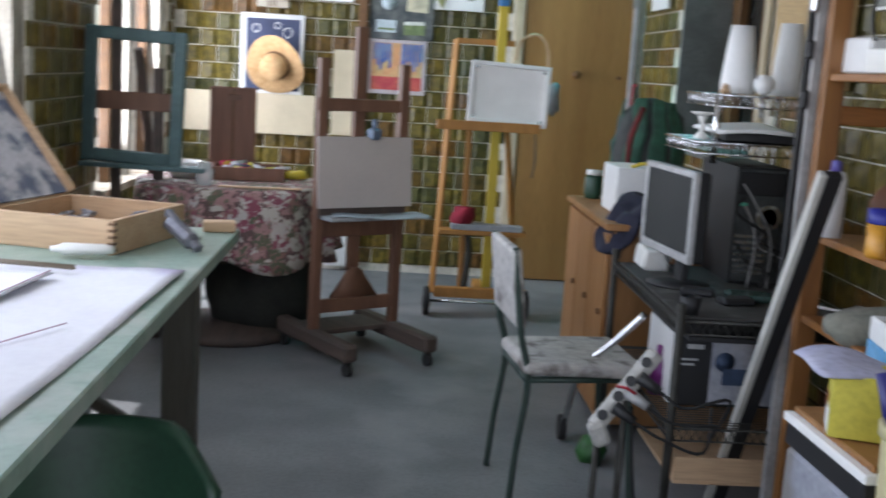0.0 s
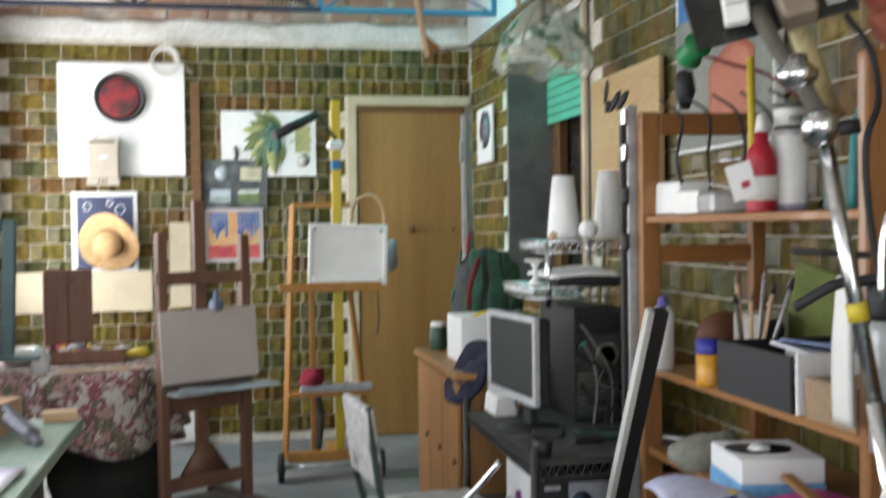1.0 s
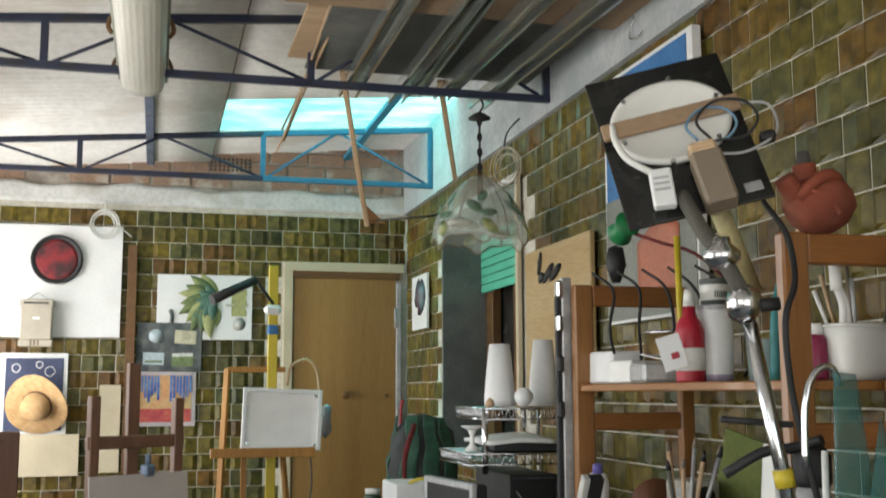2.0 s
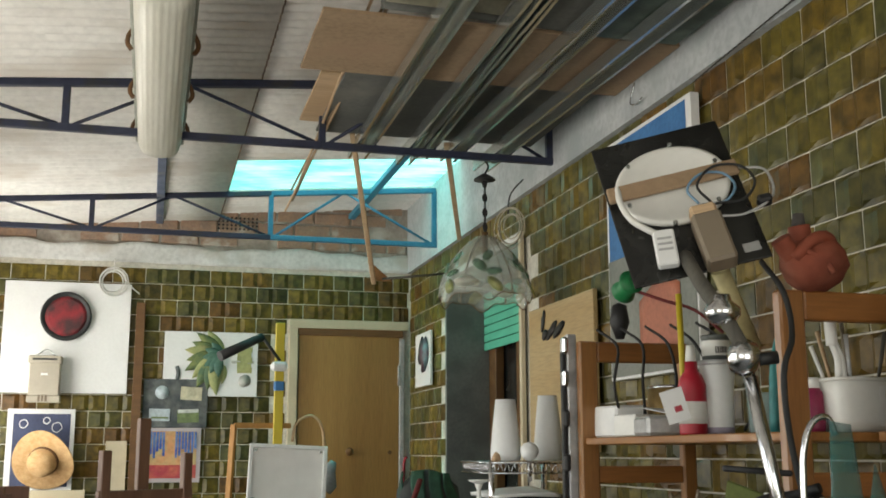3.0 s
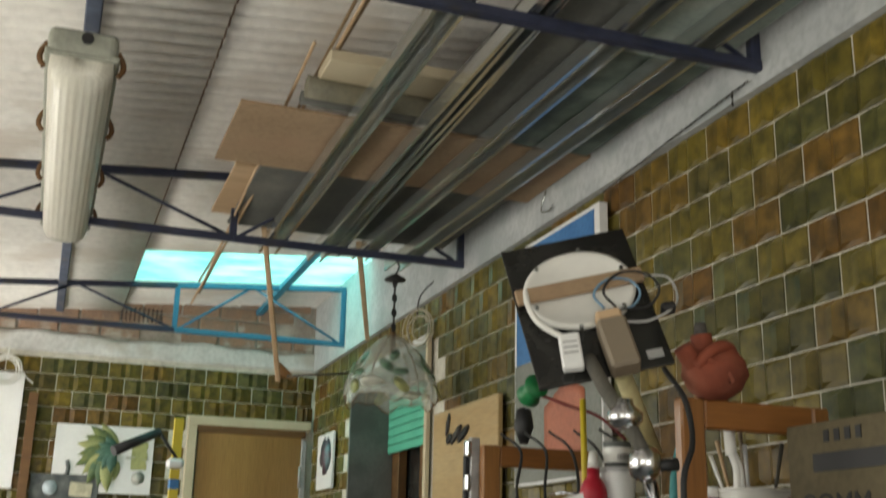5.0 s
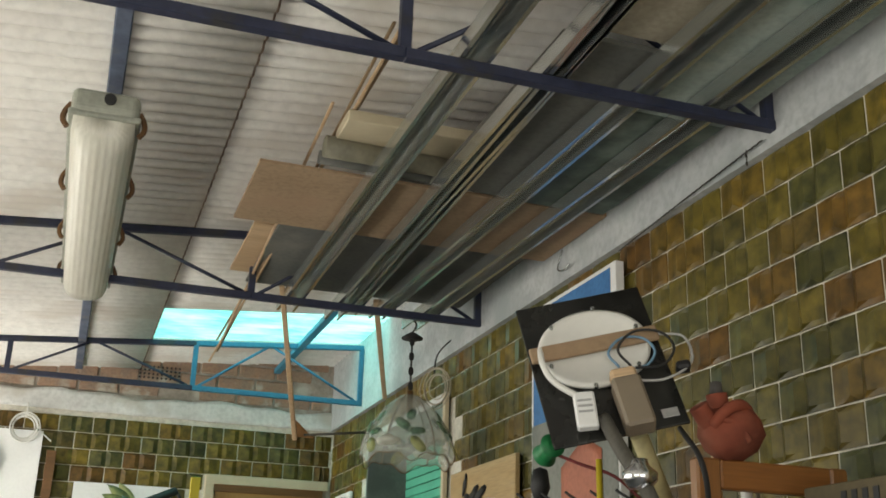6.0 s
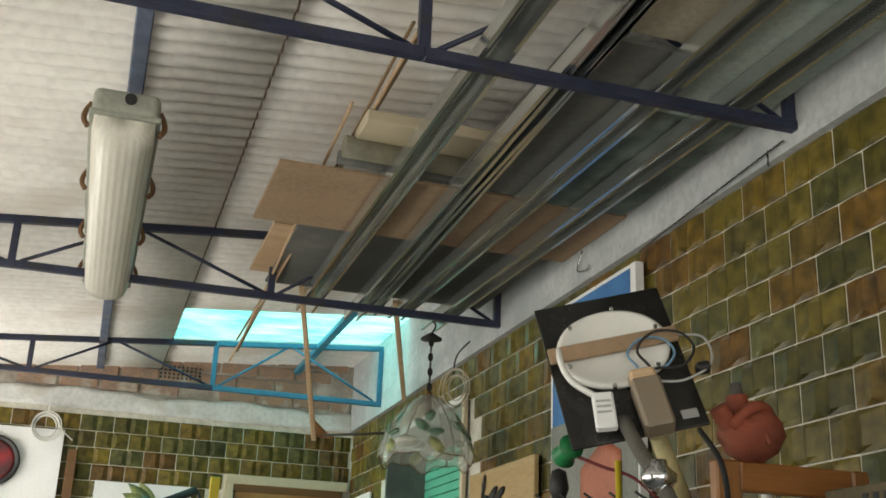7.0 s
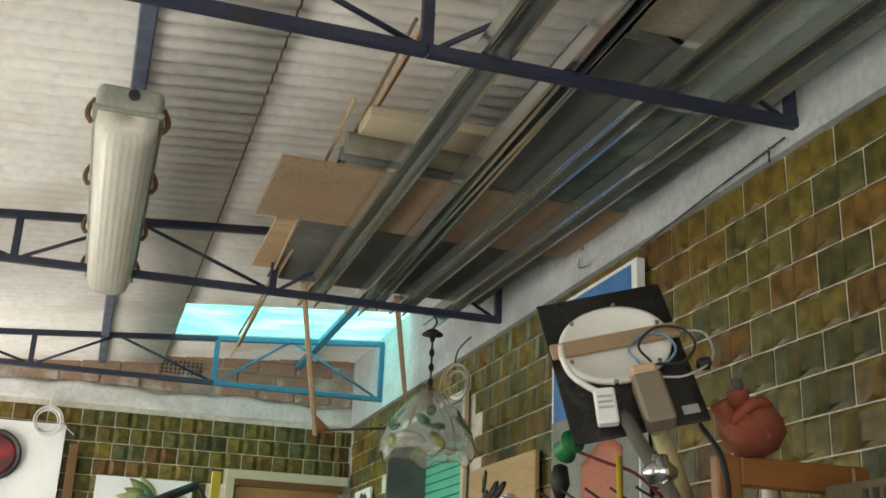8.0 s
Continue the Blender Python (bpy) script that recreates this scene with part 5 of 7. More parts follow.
solo("navy_jacket", crumple(sheet(lambda u, v: Vector((-0.70 + 0.22 * u - 0.05 * math.sin(3 * v), -3.0 + 0.26 * v, 0.79 + 0.12 * math.sin(math.pi * (0.15 + 0.75 * u)) * (0.6 + 0.4 * math.sin(2 * v)) - 0.16 * (1 - u) ** 2)), 26, 26, 0.012), 0.035, 12), mk("navy_cloth", (0.012, 0.013, 0.028), (0.022, 0.023, 0.042), 20, 0.9), "navy jacket thrown over the cabinet's end", "jacket")

# ---- wire trolley with the computer ----
CX0, CX1, CY0, CY1, CZ = -0.70, -0.17, -3.92, -3.02, 0.65
tr = thing("wire_trolley", pose(0, 0, 0), "grimy black wire-shelf trolley with tall chrome posts", "trolley")
def wire_shelf(z, x0, x1, y0, y1, mat, h=0.035):
    out = [rod((x0, y0, z), (x1, y0, z), 0.004, n=6), rod((x0, y1, z), (x1, y1, z), 0.004, n=6), rod((x0, y0, z), (x0, y1, z), 0.004, n=6), rod((x1, y0, z), (x1, y1, z), 0.004, n=6)]
    out += [rod((x0, y0, z - h), (x1, y0, z - h), 0.003, n=6), rod((x0, y0, z - h), (x0, y1, z - h), 0.003, n=6)]
    n = int((y1 - y0) / 0.022)
    out += [rod((x0, y0 + (y1 - y0) * i / n, z), (x1, y0 + (y1 - y0) * i / n, z), 0.0018, n=5) for i in range(1, n)]
    for i in range(int((x1 - x0) / 0.025)):
        a = x0 + i * 0.025
        out.append(rod((a, y0, z), (a + 0.0125, y0, z - h), 0.0018, n=5))
        out.append(rod((a + 0.0125, y0, z - h), (a + 0.025, y0, z), 0.0018, n=5))
    for i in range(int((y1 - y0) / 0.025)):
        a = y0 + i * 0.025
        out.append(rod((x0, a, z), (x0, a + 0.0125, z - h), 0.0018, n=5))
        out.append(rod((x0, a + 0.0125, z - h), (x0, a + 0.025, z), 0.0018, n=5))
    return join(*out)
for z, m in ((CZ, DARK_WIRE), (0.345, DARK_WIRE)):
    part("wire_shelf", wire_shelf(z, CX0, CX1, CY0, CY1, m), m, tr, "dusty black wire shelf")
for x in (CX0, CX1):
    for y in (CY0, CY1):
        tall = x == CX1
        part("post", rod((x, y, 0.08), (x, y, 1.27 if tall and not (x == CX1 and y == CY0) else 0.70), 0.0125), CHROME if tall else DARK_WIRE, tr)
        part("caster", join(rod((x - 0.012, y, 0.035), (x + 0.012, y, 0.035), 0.035, n=16), rod((x, y, 0.06), (x, y, 0.085), 0.01)), RUBBER, tr)
part("wire_shelf", wire_shelf(1.265, -0.50, CX1, -3.42, CY1, CHROME), CHROME, tr, "chrome wire shelf")
part("wire_shelf", wire_shelf(1.115, -0.56, CX1, -3.42, CY1, CHROME), CHROME, tr, "chrome wire shelf")
part("shelf_post", rod((-0.50, -3.40, 1.05), (-0.50, -3.40, 1.27), 0.011), CHROME, tr)
part("desk_mat", span((-0.69, -3.90, CZ + 0.004), (-0.19, -3.05, CZ + 0.010), 0), mk("dusty_black_mat", (0.028, 0.027, 0.025), (0.05, 0.048, 0.045), 14, 0.6, stain=(0.09, 0.09, 0.085)), tr)
part("under_tray", span((-0.66, -3.88, 0.585), (-0.2, -3.06, 0.60), 0.002), BLACK, tr)
ZT = CZ + 0.0105

mon = thing("monitor", pose(-0.632, -3.43, ZT, 0, 0, -83), "flat computer monitor with silver bezel, dark screen", "monitor")
part("panel", span((-0.205, 0.0, 0.10), (0.205, 0.045, 0.375), 0.008), BLACK, mon)
part("screen", span((-0.188, -0.006, 0.125), (0.188, -0.001, 0.355), 0.001), SCREEN, mon)
for a, b in (((-0.207, -0.012, 0.098), (-0.188, 0.01, 0.377)), ((0.188, -0.012, 0.098), (0.207, 0.01, 0.377)), ((-0.188, -0.012, 0.098), (0.188, 0.01, 0.124)), ((-0.188, -0.012, 0.356), (0.188, 0.01, 0.377))):
    part("bezel", span(a, b, 0.004), SILVER, mon, "silver plastic bezel")
part("neck", span((-0.03, 0.045, 0.01), (0.03, 0.075, 0.25), 0.006), BLACK, mon)
part("foot", lathe([(0, 0), (0.10, 0), (0.10, 0.008), (0.03, 0.018), (0, 0.018)], 28, c=(0, 0.05, 0)), BLACK, mon)
part("cable", tube([(-0.1, 0.05, 0.2), (-0.13, 0.06, 0.06), (-0.05, 0.10, 0.012), (0.1, 0.08, 0.008)], 0.004, 6), RUBBER, mon)

pc = thing("computer_tower", pose(-0.315, -3.16, ZT), "open black computer tower with a tangle of cables at its back", "computer")
part("case", join(span((-0.085, -0.20, 0.0), (-0.080, 0.21, 0.38), 0.001), span((0.080, -0.20, 0.0), (0.085, 0.21, 0.38), 0.001), span((-0.08, -0.20, 0.0), (0.08, 0.21, 0.006), 0.001), span((-0.08, -0.20, 0.374), (0.08, 0.21, 0.38), 0.001), span((-0.08, 0.19, 0.006), (0.08, 0.21, 0.374), 0.001)), BLACK, pc)
part("back_plate", span((-0.08, -0.19, 0.006), (0.08, -0.185, 0.374), 0.001), mk("dim_steel", (0.10, 0.11, 0.11), (0.06, 0.065, 0.065), 18, 0.5, 0.5), pc)
part("power_supply", span((-0.075, -0.197, 0.29), (0.075, -0.188, 0.365), 0.002), BLACK, pc)
part("fan_grille", join(*[moved(lathe([(r, -0.001), (r + 0.003, 0.0), (r, 0.001)], 24), Matrix.Translation((0.03, -0.199, 0.22)) @ Matrix.Rotation(math.pi / 2, 4, "X")) for r in (0.01, 0.02, 0.03, 0.04)]), ZINC, pc)
for i in range(7):
    part("slot", span((-0.075, -0.1935, 0.03 + 0.02 * i), (0.03, -0.1905, 0.042 + 0.02 * i), 0.001), ZINC, pc)
part("port_green", span((-0.07, -0.198, 0.255), (-0.045, -0.191, 0.265), 0.001), MINT, pc)
random.seed(21)
for i in range(9):
    x = random.uniform(-0.07, 0.06)
    z = random.uniform(0.08, 0.33)
    part("cable", tube([(x, -0.19, z), (x + random.uniform(-0.05, 0.05), -0.24, z - 0.05), (x + random.uniform(-0.06, 0.10), -0.27, z * 0.5), (x + random.uniform(-0.05, 0.15), -0.30, 0.008)], random.choice((0.003, 0.004, 0.005)), 6), RUBBER if i % 3 else mk("grey_cable_%d" % i, (0.3, 0.3, 0.3), (0.22, 0.22, 0.22), 9, 0.5), pc)
solo("pale_cable", tube([(-0.22, -3.40, 0.98), (-0.26, -3.46, 0.85), (-0.27, -3.50, 0.70), (-0.33, -3.62, ZT + 0.006), (-0.22, -3.72, ZT + 0.006), (-0.14, -3.80, ZT + 0.006)], 0.005, 6), WHITE_PLASTIC, "white computer cable trailing over the trolley", "cable")
solo("white_slip", crumple(box(0.09, 0.14, 0.07, (0, 0, 0.036), 0.01), 0.02, 20), WHITE_PLASTIC, "crumpled white plastic bag on the trolley", "bag", pose(-0.60, -3.14, ZT))
solo("dark_pot", lathe([(0, 0), (0.025, 0), (0.03, 0.05), (0.026, 0.05), (0.02, 0.01), (0, 0.01)], 16), BLACK, "small black pot at the trolley's edge", "pot", pose(-0.66, -3.86, ZT))
for i, (x, y, a) in enumerate(((-0.48, -3.70, 10), (-0.38, -3.80, 60), (-0.56, -3.58, -20), (-0.30, -3.58, 35))):
    solo("dark_gadget", box(0.10, 0.06, 0.022, (0, 0, 0.011), 0.006), BLACK, "small black gadget lying on the trolley", "gadget", pose(x, y, ZT, 0, 0, a), "gadgets")
solo("green_dish", box(0.16, 0.10, 0.02, (0, 0, 0.01), 0.008), mk("bottle_glass", (0.03, 0.06, 0.05), (0.05, 0.09, 0.08), 10, 0.15), "shallow greenish glass dish on the trolley", "dish", pose(-0.40, -3.62, ZT, 0, 0, -6))

for dx, dy, h in ((-0.415, -3.30, 0.215), (-0.225, -3.22, 0.235)):
    sh_ = thing("white_lampshade", pose(dx, dy, 1.271, 0, 0, 20), "tall white folded lampshade standing on the wire shelf", "lampshade", "white lampshades")
    part("shade", lathe([(0.053, 0.0), (0.055, h * 0.12), (0.048, h * 0.5), (0.036, h), (0.034, h), (0.046, h * 0.5), (0.053, h * 0.12), (0.051, 0.0)], 12), WHITE, sh_)
bulb = thing("globe_bulb", pose(-0.36, -3.395, 1.271), "round white globe bulb on the wire shelf", "bulb")
part("globe", lathe([(0.0, 0.065), (0.018, 0.061), (0.031, 0.045), (0.033, 0.03), (0.025, 0.012), (0.012, 0.002), (0, 0)], 20), WHITE, bulb)
part("holder", rod((0, 0, -0.07), (0, 0, 0.004), 0.008), CHROME, bulb)
solo("sea_shell", crumple(lathe([(0, 0.03), (0.012, 0.02), (0.02, 0.0), (0, 0)], 12), 0.006, 40), RAW_PINE, "small tan shell on the wire shelf", "shell", pose(-0.48, -3.39, 1.271))
solo("loose_sheet", crumple(sheet(lambda u, v: Vector((-0.50 + 0.24 * u, -3.44 + 0.30 * v, 1.158 + 0.018 * v * u + 0.006 * math.sin(3 * u))), 10, 10, 0.012), 0.004, 9), WHITE, "loose white paper on the wire shelf", "paper")
solo("black_folder", box(0.26, 0.30, 0.03, (0, 0, 0.015), 0.004), BLACK, "black folder lying on the wire shelf", "folder", pose(-0.31, -3.24, 1.12, 0, 0, -8))
ped = thing("glass_pedestal", pose(-0.525, -3.33, 1.121) @ Matrix.Scale(0.75, 4), "small white pedestal dish", "dish")
part("dish", lathe([(0.0, 0.09), (0.05, 0.11), (0.048, 0.115), (0.0, 0.098)], 20), WHITE_PLASTIC, ped)
part("foot", lathe([(0.035, 0.0), (0.032, 0.01), (0.012, 0.03), (0.01, 0.07), (0.02, 0.095), (0, 0.095)], 20), WHITE_PLASTIC, ped)
pkg = thing("product_carton", pose(0, 0, 0), "black printed product carton on the lower trolley shelf", "carton")
part("body", span((-0.655, -3.72, 0.351), (-0.33, -3.42, 0.572), 0.003), BLACK, pkg)
part("picture", span((-0.54, -3.7225, 0.36), (-0.335, -3.7205, 0.565), 0), mk("printed_picture", (0.50, 0.50, 0.54), (0.26, 0.28, 0.34), 9, 0.5), pkg)
part("motif", moved(join(lathe([(0, 0), (0.03, 0.001), (0, 0.002)], 16), box(0.11, 0.05, 0.002, (0.05, -0.045, 0.001), 0.0)), Matrix.Translation((-0.50, -3.7245, 0.49)) @ Matrix.Rotation(math.pi / 2, 4, "X")), mk("printed_navy", (0.03, 0.05, 0.10), (0.05, 0.08, 0.14), 12, 0.5), pkg)
for x, z, w, h in ((-0.615, 0.525, 0.05, 0.014), (-0.64, 0.49, 0.06, 0.006), (-0.64, 0.475, 0.05, 0.006)):
    part("print_bar", span((x, -3.7225, z), (x + w, -3.7205, z + h), 0), SILVER, pkg)
part("white_side", span((-0.6575, -3.715, 0.356), (-0.6555, -3.43, 0.568), 0), WHITE, pkg)
solo("pale_crate", join(span((-0.66, -3.86, 0.20), (-0.2, -3.85, 0.27), 0.002), span((-0.66, -3.86, 0.19), (-0.2, -3.4, 0.2), 0.002)), RAW_PINE, "pale wooden tray under the trolley shelf", "tray", pose(0, 0, -0.03))
solo("purple_bottle", lathe([(0, 0), (0.03, 0), (0.032, 0.09), (0.015, 0.12), (0.012, 0.15), (0, 0.15)], 18), mk("purple_plastic", (0.15, 0.015, 0.14), (0.1, 0.01, 0.1), 10, 0.3), "purple plastic bottle on the lower trolley shelf", "bottle", pose(-0.66, -3.60, 0.351))
solo("green_bag", crumple(lathe([(0, 0), (0.06, 0.0), (0.07, 0.05), (0.04, 0.10), (0, 0.11)], 18), 0.02, 16), mk("lime_plastic", (0.03, 0.13, 0.025), (0.02, 0.07, 0.02), 12, 0.4), "crumpled lime green bag on the floor", "bag", pose(-0.78, -3.25, 0.0) @ Matrix.Scale(0.75, 4))
walker = thing("chrome_frame", pose(0, 0, 0), "folded chrome tube frame with small black wheel", "walking frame")
part("tube", tube([(-0.725, -3.62, 0.60), (-0.79, -3.60, 0.52), (-0.87, -3.58, 0.44)], 0.011, 8), CHROME, walker)
part("leg", tube([(-0.87, -3.58, 0.44), (-0.86, -3.3, 0.28), (-0.85, -3.10, 0.08)], 0.010, 8), CHROME, walker)
part("wheel", rod((-0.862, -3.05, 0.045), (-0.838, -3.05, 0.045), 0.045, n=18), RUBBER, walker)

ps = thing("power_strip", pose(0, 0, 0), "white power strip with plugs and tangled cables on a thin stand", "power strip")
STRIP_A, STRIP_B = Vector((-0.80, -4.08, 0.60)), Vector((-0.955, -4.12, 0.405))
GRIMY = mk("grimy_white_plastic", (0.46, 0.45, 0.42), (0.34, 0.33, 0.30), 14, 0.5, stain=(0.24, 0.22, 0.20))
part("strip", bar(STRIP_A, STRIP_B, 0.042, 0.036, 0.006), GRIMY, ps)
for k in (0.15, 0.4, 0.6, 0.85):
    c = STRIP_A.lerp(STRIP_B, k)
    part("socket", rod(c + Vector((-0.004, -0.012, 0.006)), c + Vector((-0.008, -0.024, 0.010)), 0.014, n=14), BLACK, ps)
part("lower_block", bar((-0.955, -4.12, 0.42), (-0.93, -4.12, 0.36), 0.055, 0.045, 0.01), GRIMY, ps)
for i, k in enumerate((0.3, 0.5, 0.7)):
    c = STRIP_A.lerp(STRIP_B, k)
    part("plug", rod(c + Vector((0.0, -0.02, 0.0)), c + Vector((0.05, -0.045, -0.03)), 0.018, 0.012), BLACK if i != 1 else SILVER, ps)
    part("cable", tube([c + Vector((0.05, -0.045, -0.03)), c + Vector((0.12, -0.05, -0.07)), c + Vector((0.25, 0.0, -0.06 - 0.03 * i)), (-0.58, -3.9, 0.30 + 0.05 * i)], 0.0045, 6), RUBBER, ps)
for x in (-0.945, -0.88):
    part("leg", rod((x, -4.12, 0.40 if x < -0.9 else 0.48), (x, -4.10, 0.0), 0.009), DARK_WIRE, ps)
part("cord", tube([(-0.86, -4.11, 0.46), (-0.82, -4.05, 0.2), (-0.76, -4.0, 0.01), (-0.7, -3.9, 0.006)], 0.005, 6), RUBBER, ps)
part("red_band", tube([(-0.855, -4.135, 0.50), (-0.885, -4.145, 0.52), (-0.90, -4.10, 0.51)], 0.004, 6), RED, ps)
solo("black_plug", join(box(0.05, 0.04, 0.09, (0, 0, 0.05), 0.015), rod((0, 0, 0.09), (0.0, 0, 0.14), 0.012)), BLACK, "black plug adapter lying near the trolley", "plug", pose(-0.60, -4.02, 0.0))
for pts in (((-0.76, -4.0, 0.006), (-0.68, -4.1, 0.006), (-0.60, -4.2, 0.006), (-0.55, -4.4, 0.006)), ((-0.9, -4.0, 0.006), (-0.80, -4.25, 0.006), (-0.84, -4.45, 0.006), (-0.75, -4.6, 0.006))):
    solo("floor_cable", tube(pts, 0.005, 6), RUBBER, "black cable lying on the floor", "cable", group="floor cables")

# ---- pine shelving ----
SX0, SX1, YA, YB, YC, ZTOP = -0.396, -0.03, -3.97, -5.06, -6.15, 1.63
iv = thing("pine_shelving", pose(0, 0, 0), "amber pine shelving with ladder side frames along the tiled wall", "shelving")
for y in (YA, YB, YC):
    part("post", span((SX0 - 0.008, y - 0.016, 0), (SX0 + 0.050, y + 0.016, ZTOP), 0.005), PINE, iv)
    part("post", span((SX1 - 0.044, y - 0.016, 0), (SX1, y + 0.016, ZTOP), 0.005), PINE, iv)
    part("top_rail", span((SX0 + 0.050, y - 0.014, ZTOP - 0.062), (SX1 - 0.044, y + 0.014, ZTOP - 0.001), 0.004), PINE_X, iv)
    for z in (1.26, 0.62, 0.10):
        part("rail", span((SX0 + 0.044, y - 0.012, z - 0.05), (SX1 - 0.044, y + 0.012, z), 0.004), PINE_X, iv)
SH1, SH2, SH3 = 1.342, 0.925, 0.70
for z in (SH1, SH2, SH3):
    part("shelf", span((SX0 + 0.004, YB + 0.018, z - 0.02), (SX1, YA - 0.018, z), 0.003), PINE_Y, iv)
    if z != SH3:
        part("shelf", span((SX0 + 0.20 if z == SH1 else SX0 + 0.004, YC + 0.018, z - 0.02), (SX1, YB - 0.018, z), 0.003), PINE_Y, iv)
part("screw", rod((SX0 - 0.004, YB - 0.005, 1.60), (SX0, YB - 0.005, 1.60), 0.006, n=8), CHROME, iv)
grey_slat = thing("grey_rail_stand", pose(0, 0, 0), "tall grey metal rail with black clips standing beside the shelving", "rail")
part("bar", span((-0.423, -3.935, 0.0), (-0.393, -3.91, 1.655), 0.003), SILVER, grey_slat)
part("strip", span((-0.440, -3.93, 0.7), (-0.425, -3.912, 1.60), 0.003), BLACK, grey_slat)
for z in (1.62, 1.52, 1.40, 1.27):
    part("clip", box(0.02, 0.03, 0.05, (-0.433, -3.935, z), 0.006), CHROME if z > 1.5 else BLACK, grey_slat)

# things on the top shelf
solo("white_packet", crumple(box(0.10, 0.16, 0.09, (0, 0, 0.046), 0.006), 0.004, 20), WHITE, "white paper packet on the pine shelf", "packet", pose(-0.31, -4.06, SH1))
solo("white_carton_small", crumple(box(0.14, 0.10, 0.06, (0, 0, 0.031), 0.004), 0.002, 30), WHITE_PLASTIC, "small open white carton on the pine shelf", "carton", pose(-0.31, -4.22, SH1, 0, 0, 12))
solo("grey_gadget_box", box(0.13, 0.14, 0.05, (0, 0, 0.026), 0.008), SILVER, "grey electrical box on the pine shelf", "box", pose(-0.33, -4.38, SH1, 0, 0, -10))
solo("white_card", box(0.12, 0.07, 0.003, (0, 0, 0.0), 0.0005), WHITE, "loose white card lying on the boxes", "card", pose(-0.31, -4.36, SH1 + 0.066, 12, 0, 30))
tin = thing("wire_basket", pose(-0.17, -4.12, SH1), "golden tin with wire rim on the pine shelf", "tin")
part("tin", lathe([(0, 0), (0.07, 0), (0.075, 0.14), (0.07, 0.14), (0.066, 0.01), (0, 0.01)], 24), mk("dull_brass", (0.28, 0.18, 0.06), (0.20, 0.13, 0.05), 10, 0.4, 0.5), tin)
part("rim", lathe([(0.072, 0.138), (0.079, 0.143), (0.072, 0.148)], 24), CHROME, tin)
rb = thing("red_bottle", pose(-0.345, -4.57, SH1) @ Matrix.Scale(0.9, 4), "red plastic bottle with white cap and a white tag", "bottle")
part("bottle", lathe([(0, 0), (0.037, 0), (0.038, 0.006), (0.038, 0.135), (0.03, 0.16), (0.018, 0.175), (0.017, 0.20), (0, 0.20)], 24), RED, rb)
part("pale_band", lathe([(0.0385, 0.03), (0.0388, 0.05), (0.0388, 0.085), (0.0385, 0.09)], 24), WHITE_PLASTIC, rb)
part("cap", lathe([(0.0, 0.245), (0.011, 0.245), (0.016, 0.20), (0.0, 0.20)], 16), WHITE_PLASTIC, rb)
part("tag", box(0.062, 0.002, 0.09, (-0.028, -0.045, 0.095), 0, m=Matrix.Rotation(radians(-18), 4, "Y") @ Matrix.Rotation(radians(-20), 4, "Z")), WHITE, rb, "white card tag with a red mark")
part("tag_mark", box(0.02, 0.002, 0.016, (-0.022, -0.0475, 0.085), 0, m=Matrix.Rotation(radians(-18), 4, "Y") @ Matrix.Rotation(radians(-20), 4, "Z")), RED, rb)
wc = thing("white_canister", pose(-0.275, -4.57, SH1), "tall white canister with lilac rim", "canister")
part("can", lathe([(0, 0), (0.036, 0), (0.037, 0.012), (0.043, 0.175), (0.0, 0.178)], 28), WHITE, wc)
part("foot_band", lathe([(0.0375, 0.001), (0.0378, 0.018), (0.0365, 0.019)], 28), mk("lilac_plastic", (0.38, 0.33, 0.42), (0.32, 0.28, 0.36), 9, 0.4), wc)
part("lid", lathe([(0.0435, 0.172), (0.045, 0.176), (0.045, 0.184), (0, 0.186)], 28), SILVER, wc)
lt = thing("label_tin", pose(-0.275, -4.57, SH1 + 0.187), "grey lidded tin with a printed label stacked on the canister", "tin")
part("tin", lathe([(0, 0), (0.034, 0), (0.034, 0.05), (0.036, 0.053), (0.036, 0.06), (0, 0.06)], 24), mk("dark_tin", (0.12, 0.13, 0.12), (0.08, 0.09, 0.085), 10, 0.4), lt)
part("label", lathe([(0.0345, 0.008), (0.0347, 0.045), (0.0342, 0.046)], 24), WHITE_PLASTIC, lt)
for i in range(7):
    part("print_bar", box(0.002 + 0.001 * (i % 2), 0.001, 0.016, (-0.016 + 0.005 * i, -0.0352 + 0.00003 * (i - 3) ** 2 * 15, 0.022), 0), BLACK, lt)
solo("clear_jar", lathe([(0, 0), (0.04, 0), (0.042, 0.09), (0.038, 0.10), (0.036, 0.1), (0.036, 0.008), (0, 0.008)], 20), glassy("pale_teal_glass", (0.45, 0.60, 0.60), 0.08, 0.45), "pale glass jar on the pine shelf", "jar", pose(-0.20, -4.66, SH1))
solo("orange_pot", lathe([(0, 0), (0.03, 0), (0.042, 0.03), (0.042, 0.06), (0.03, 0.085), (0, 0.09)], 22), TERRACOTTA, "small round orange clay pot on the pine shelf", "pot", pose(-0.20, -4.80, SH1))
mb = thing("magenta_bottle", pose(-0.25, -4.94, SH1), "magenta bottle with white cap", "bottle")
part("bottle", lathe([(0, 0), (0.021, 0), (0.023, 0.01), (0.021, 0.085), (0.014, 0.095), (0, 0.095)], 20), mk("magenta_plastic", (0.25, 0.012, 0.06), (0.18, 0.01, 0.045), 10, 0.35), mb)
part("cap", lathe([(0, 0.095), (0.015, 0.095), (0.014, 0.118), (0, 0.118)], 16), WHITE_PLASTIC, mb)
tub = thing("white_tub", pose(-0.143, -4.945, SH1), "white rectangular plastic tub with a printed heart label, full of tools", "tub")


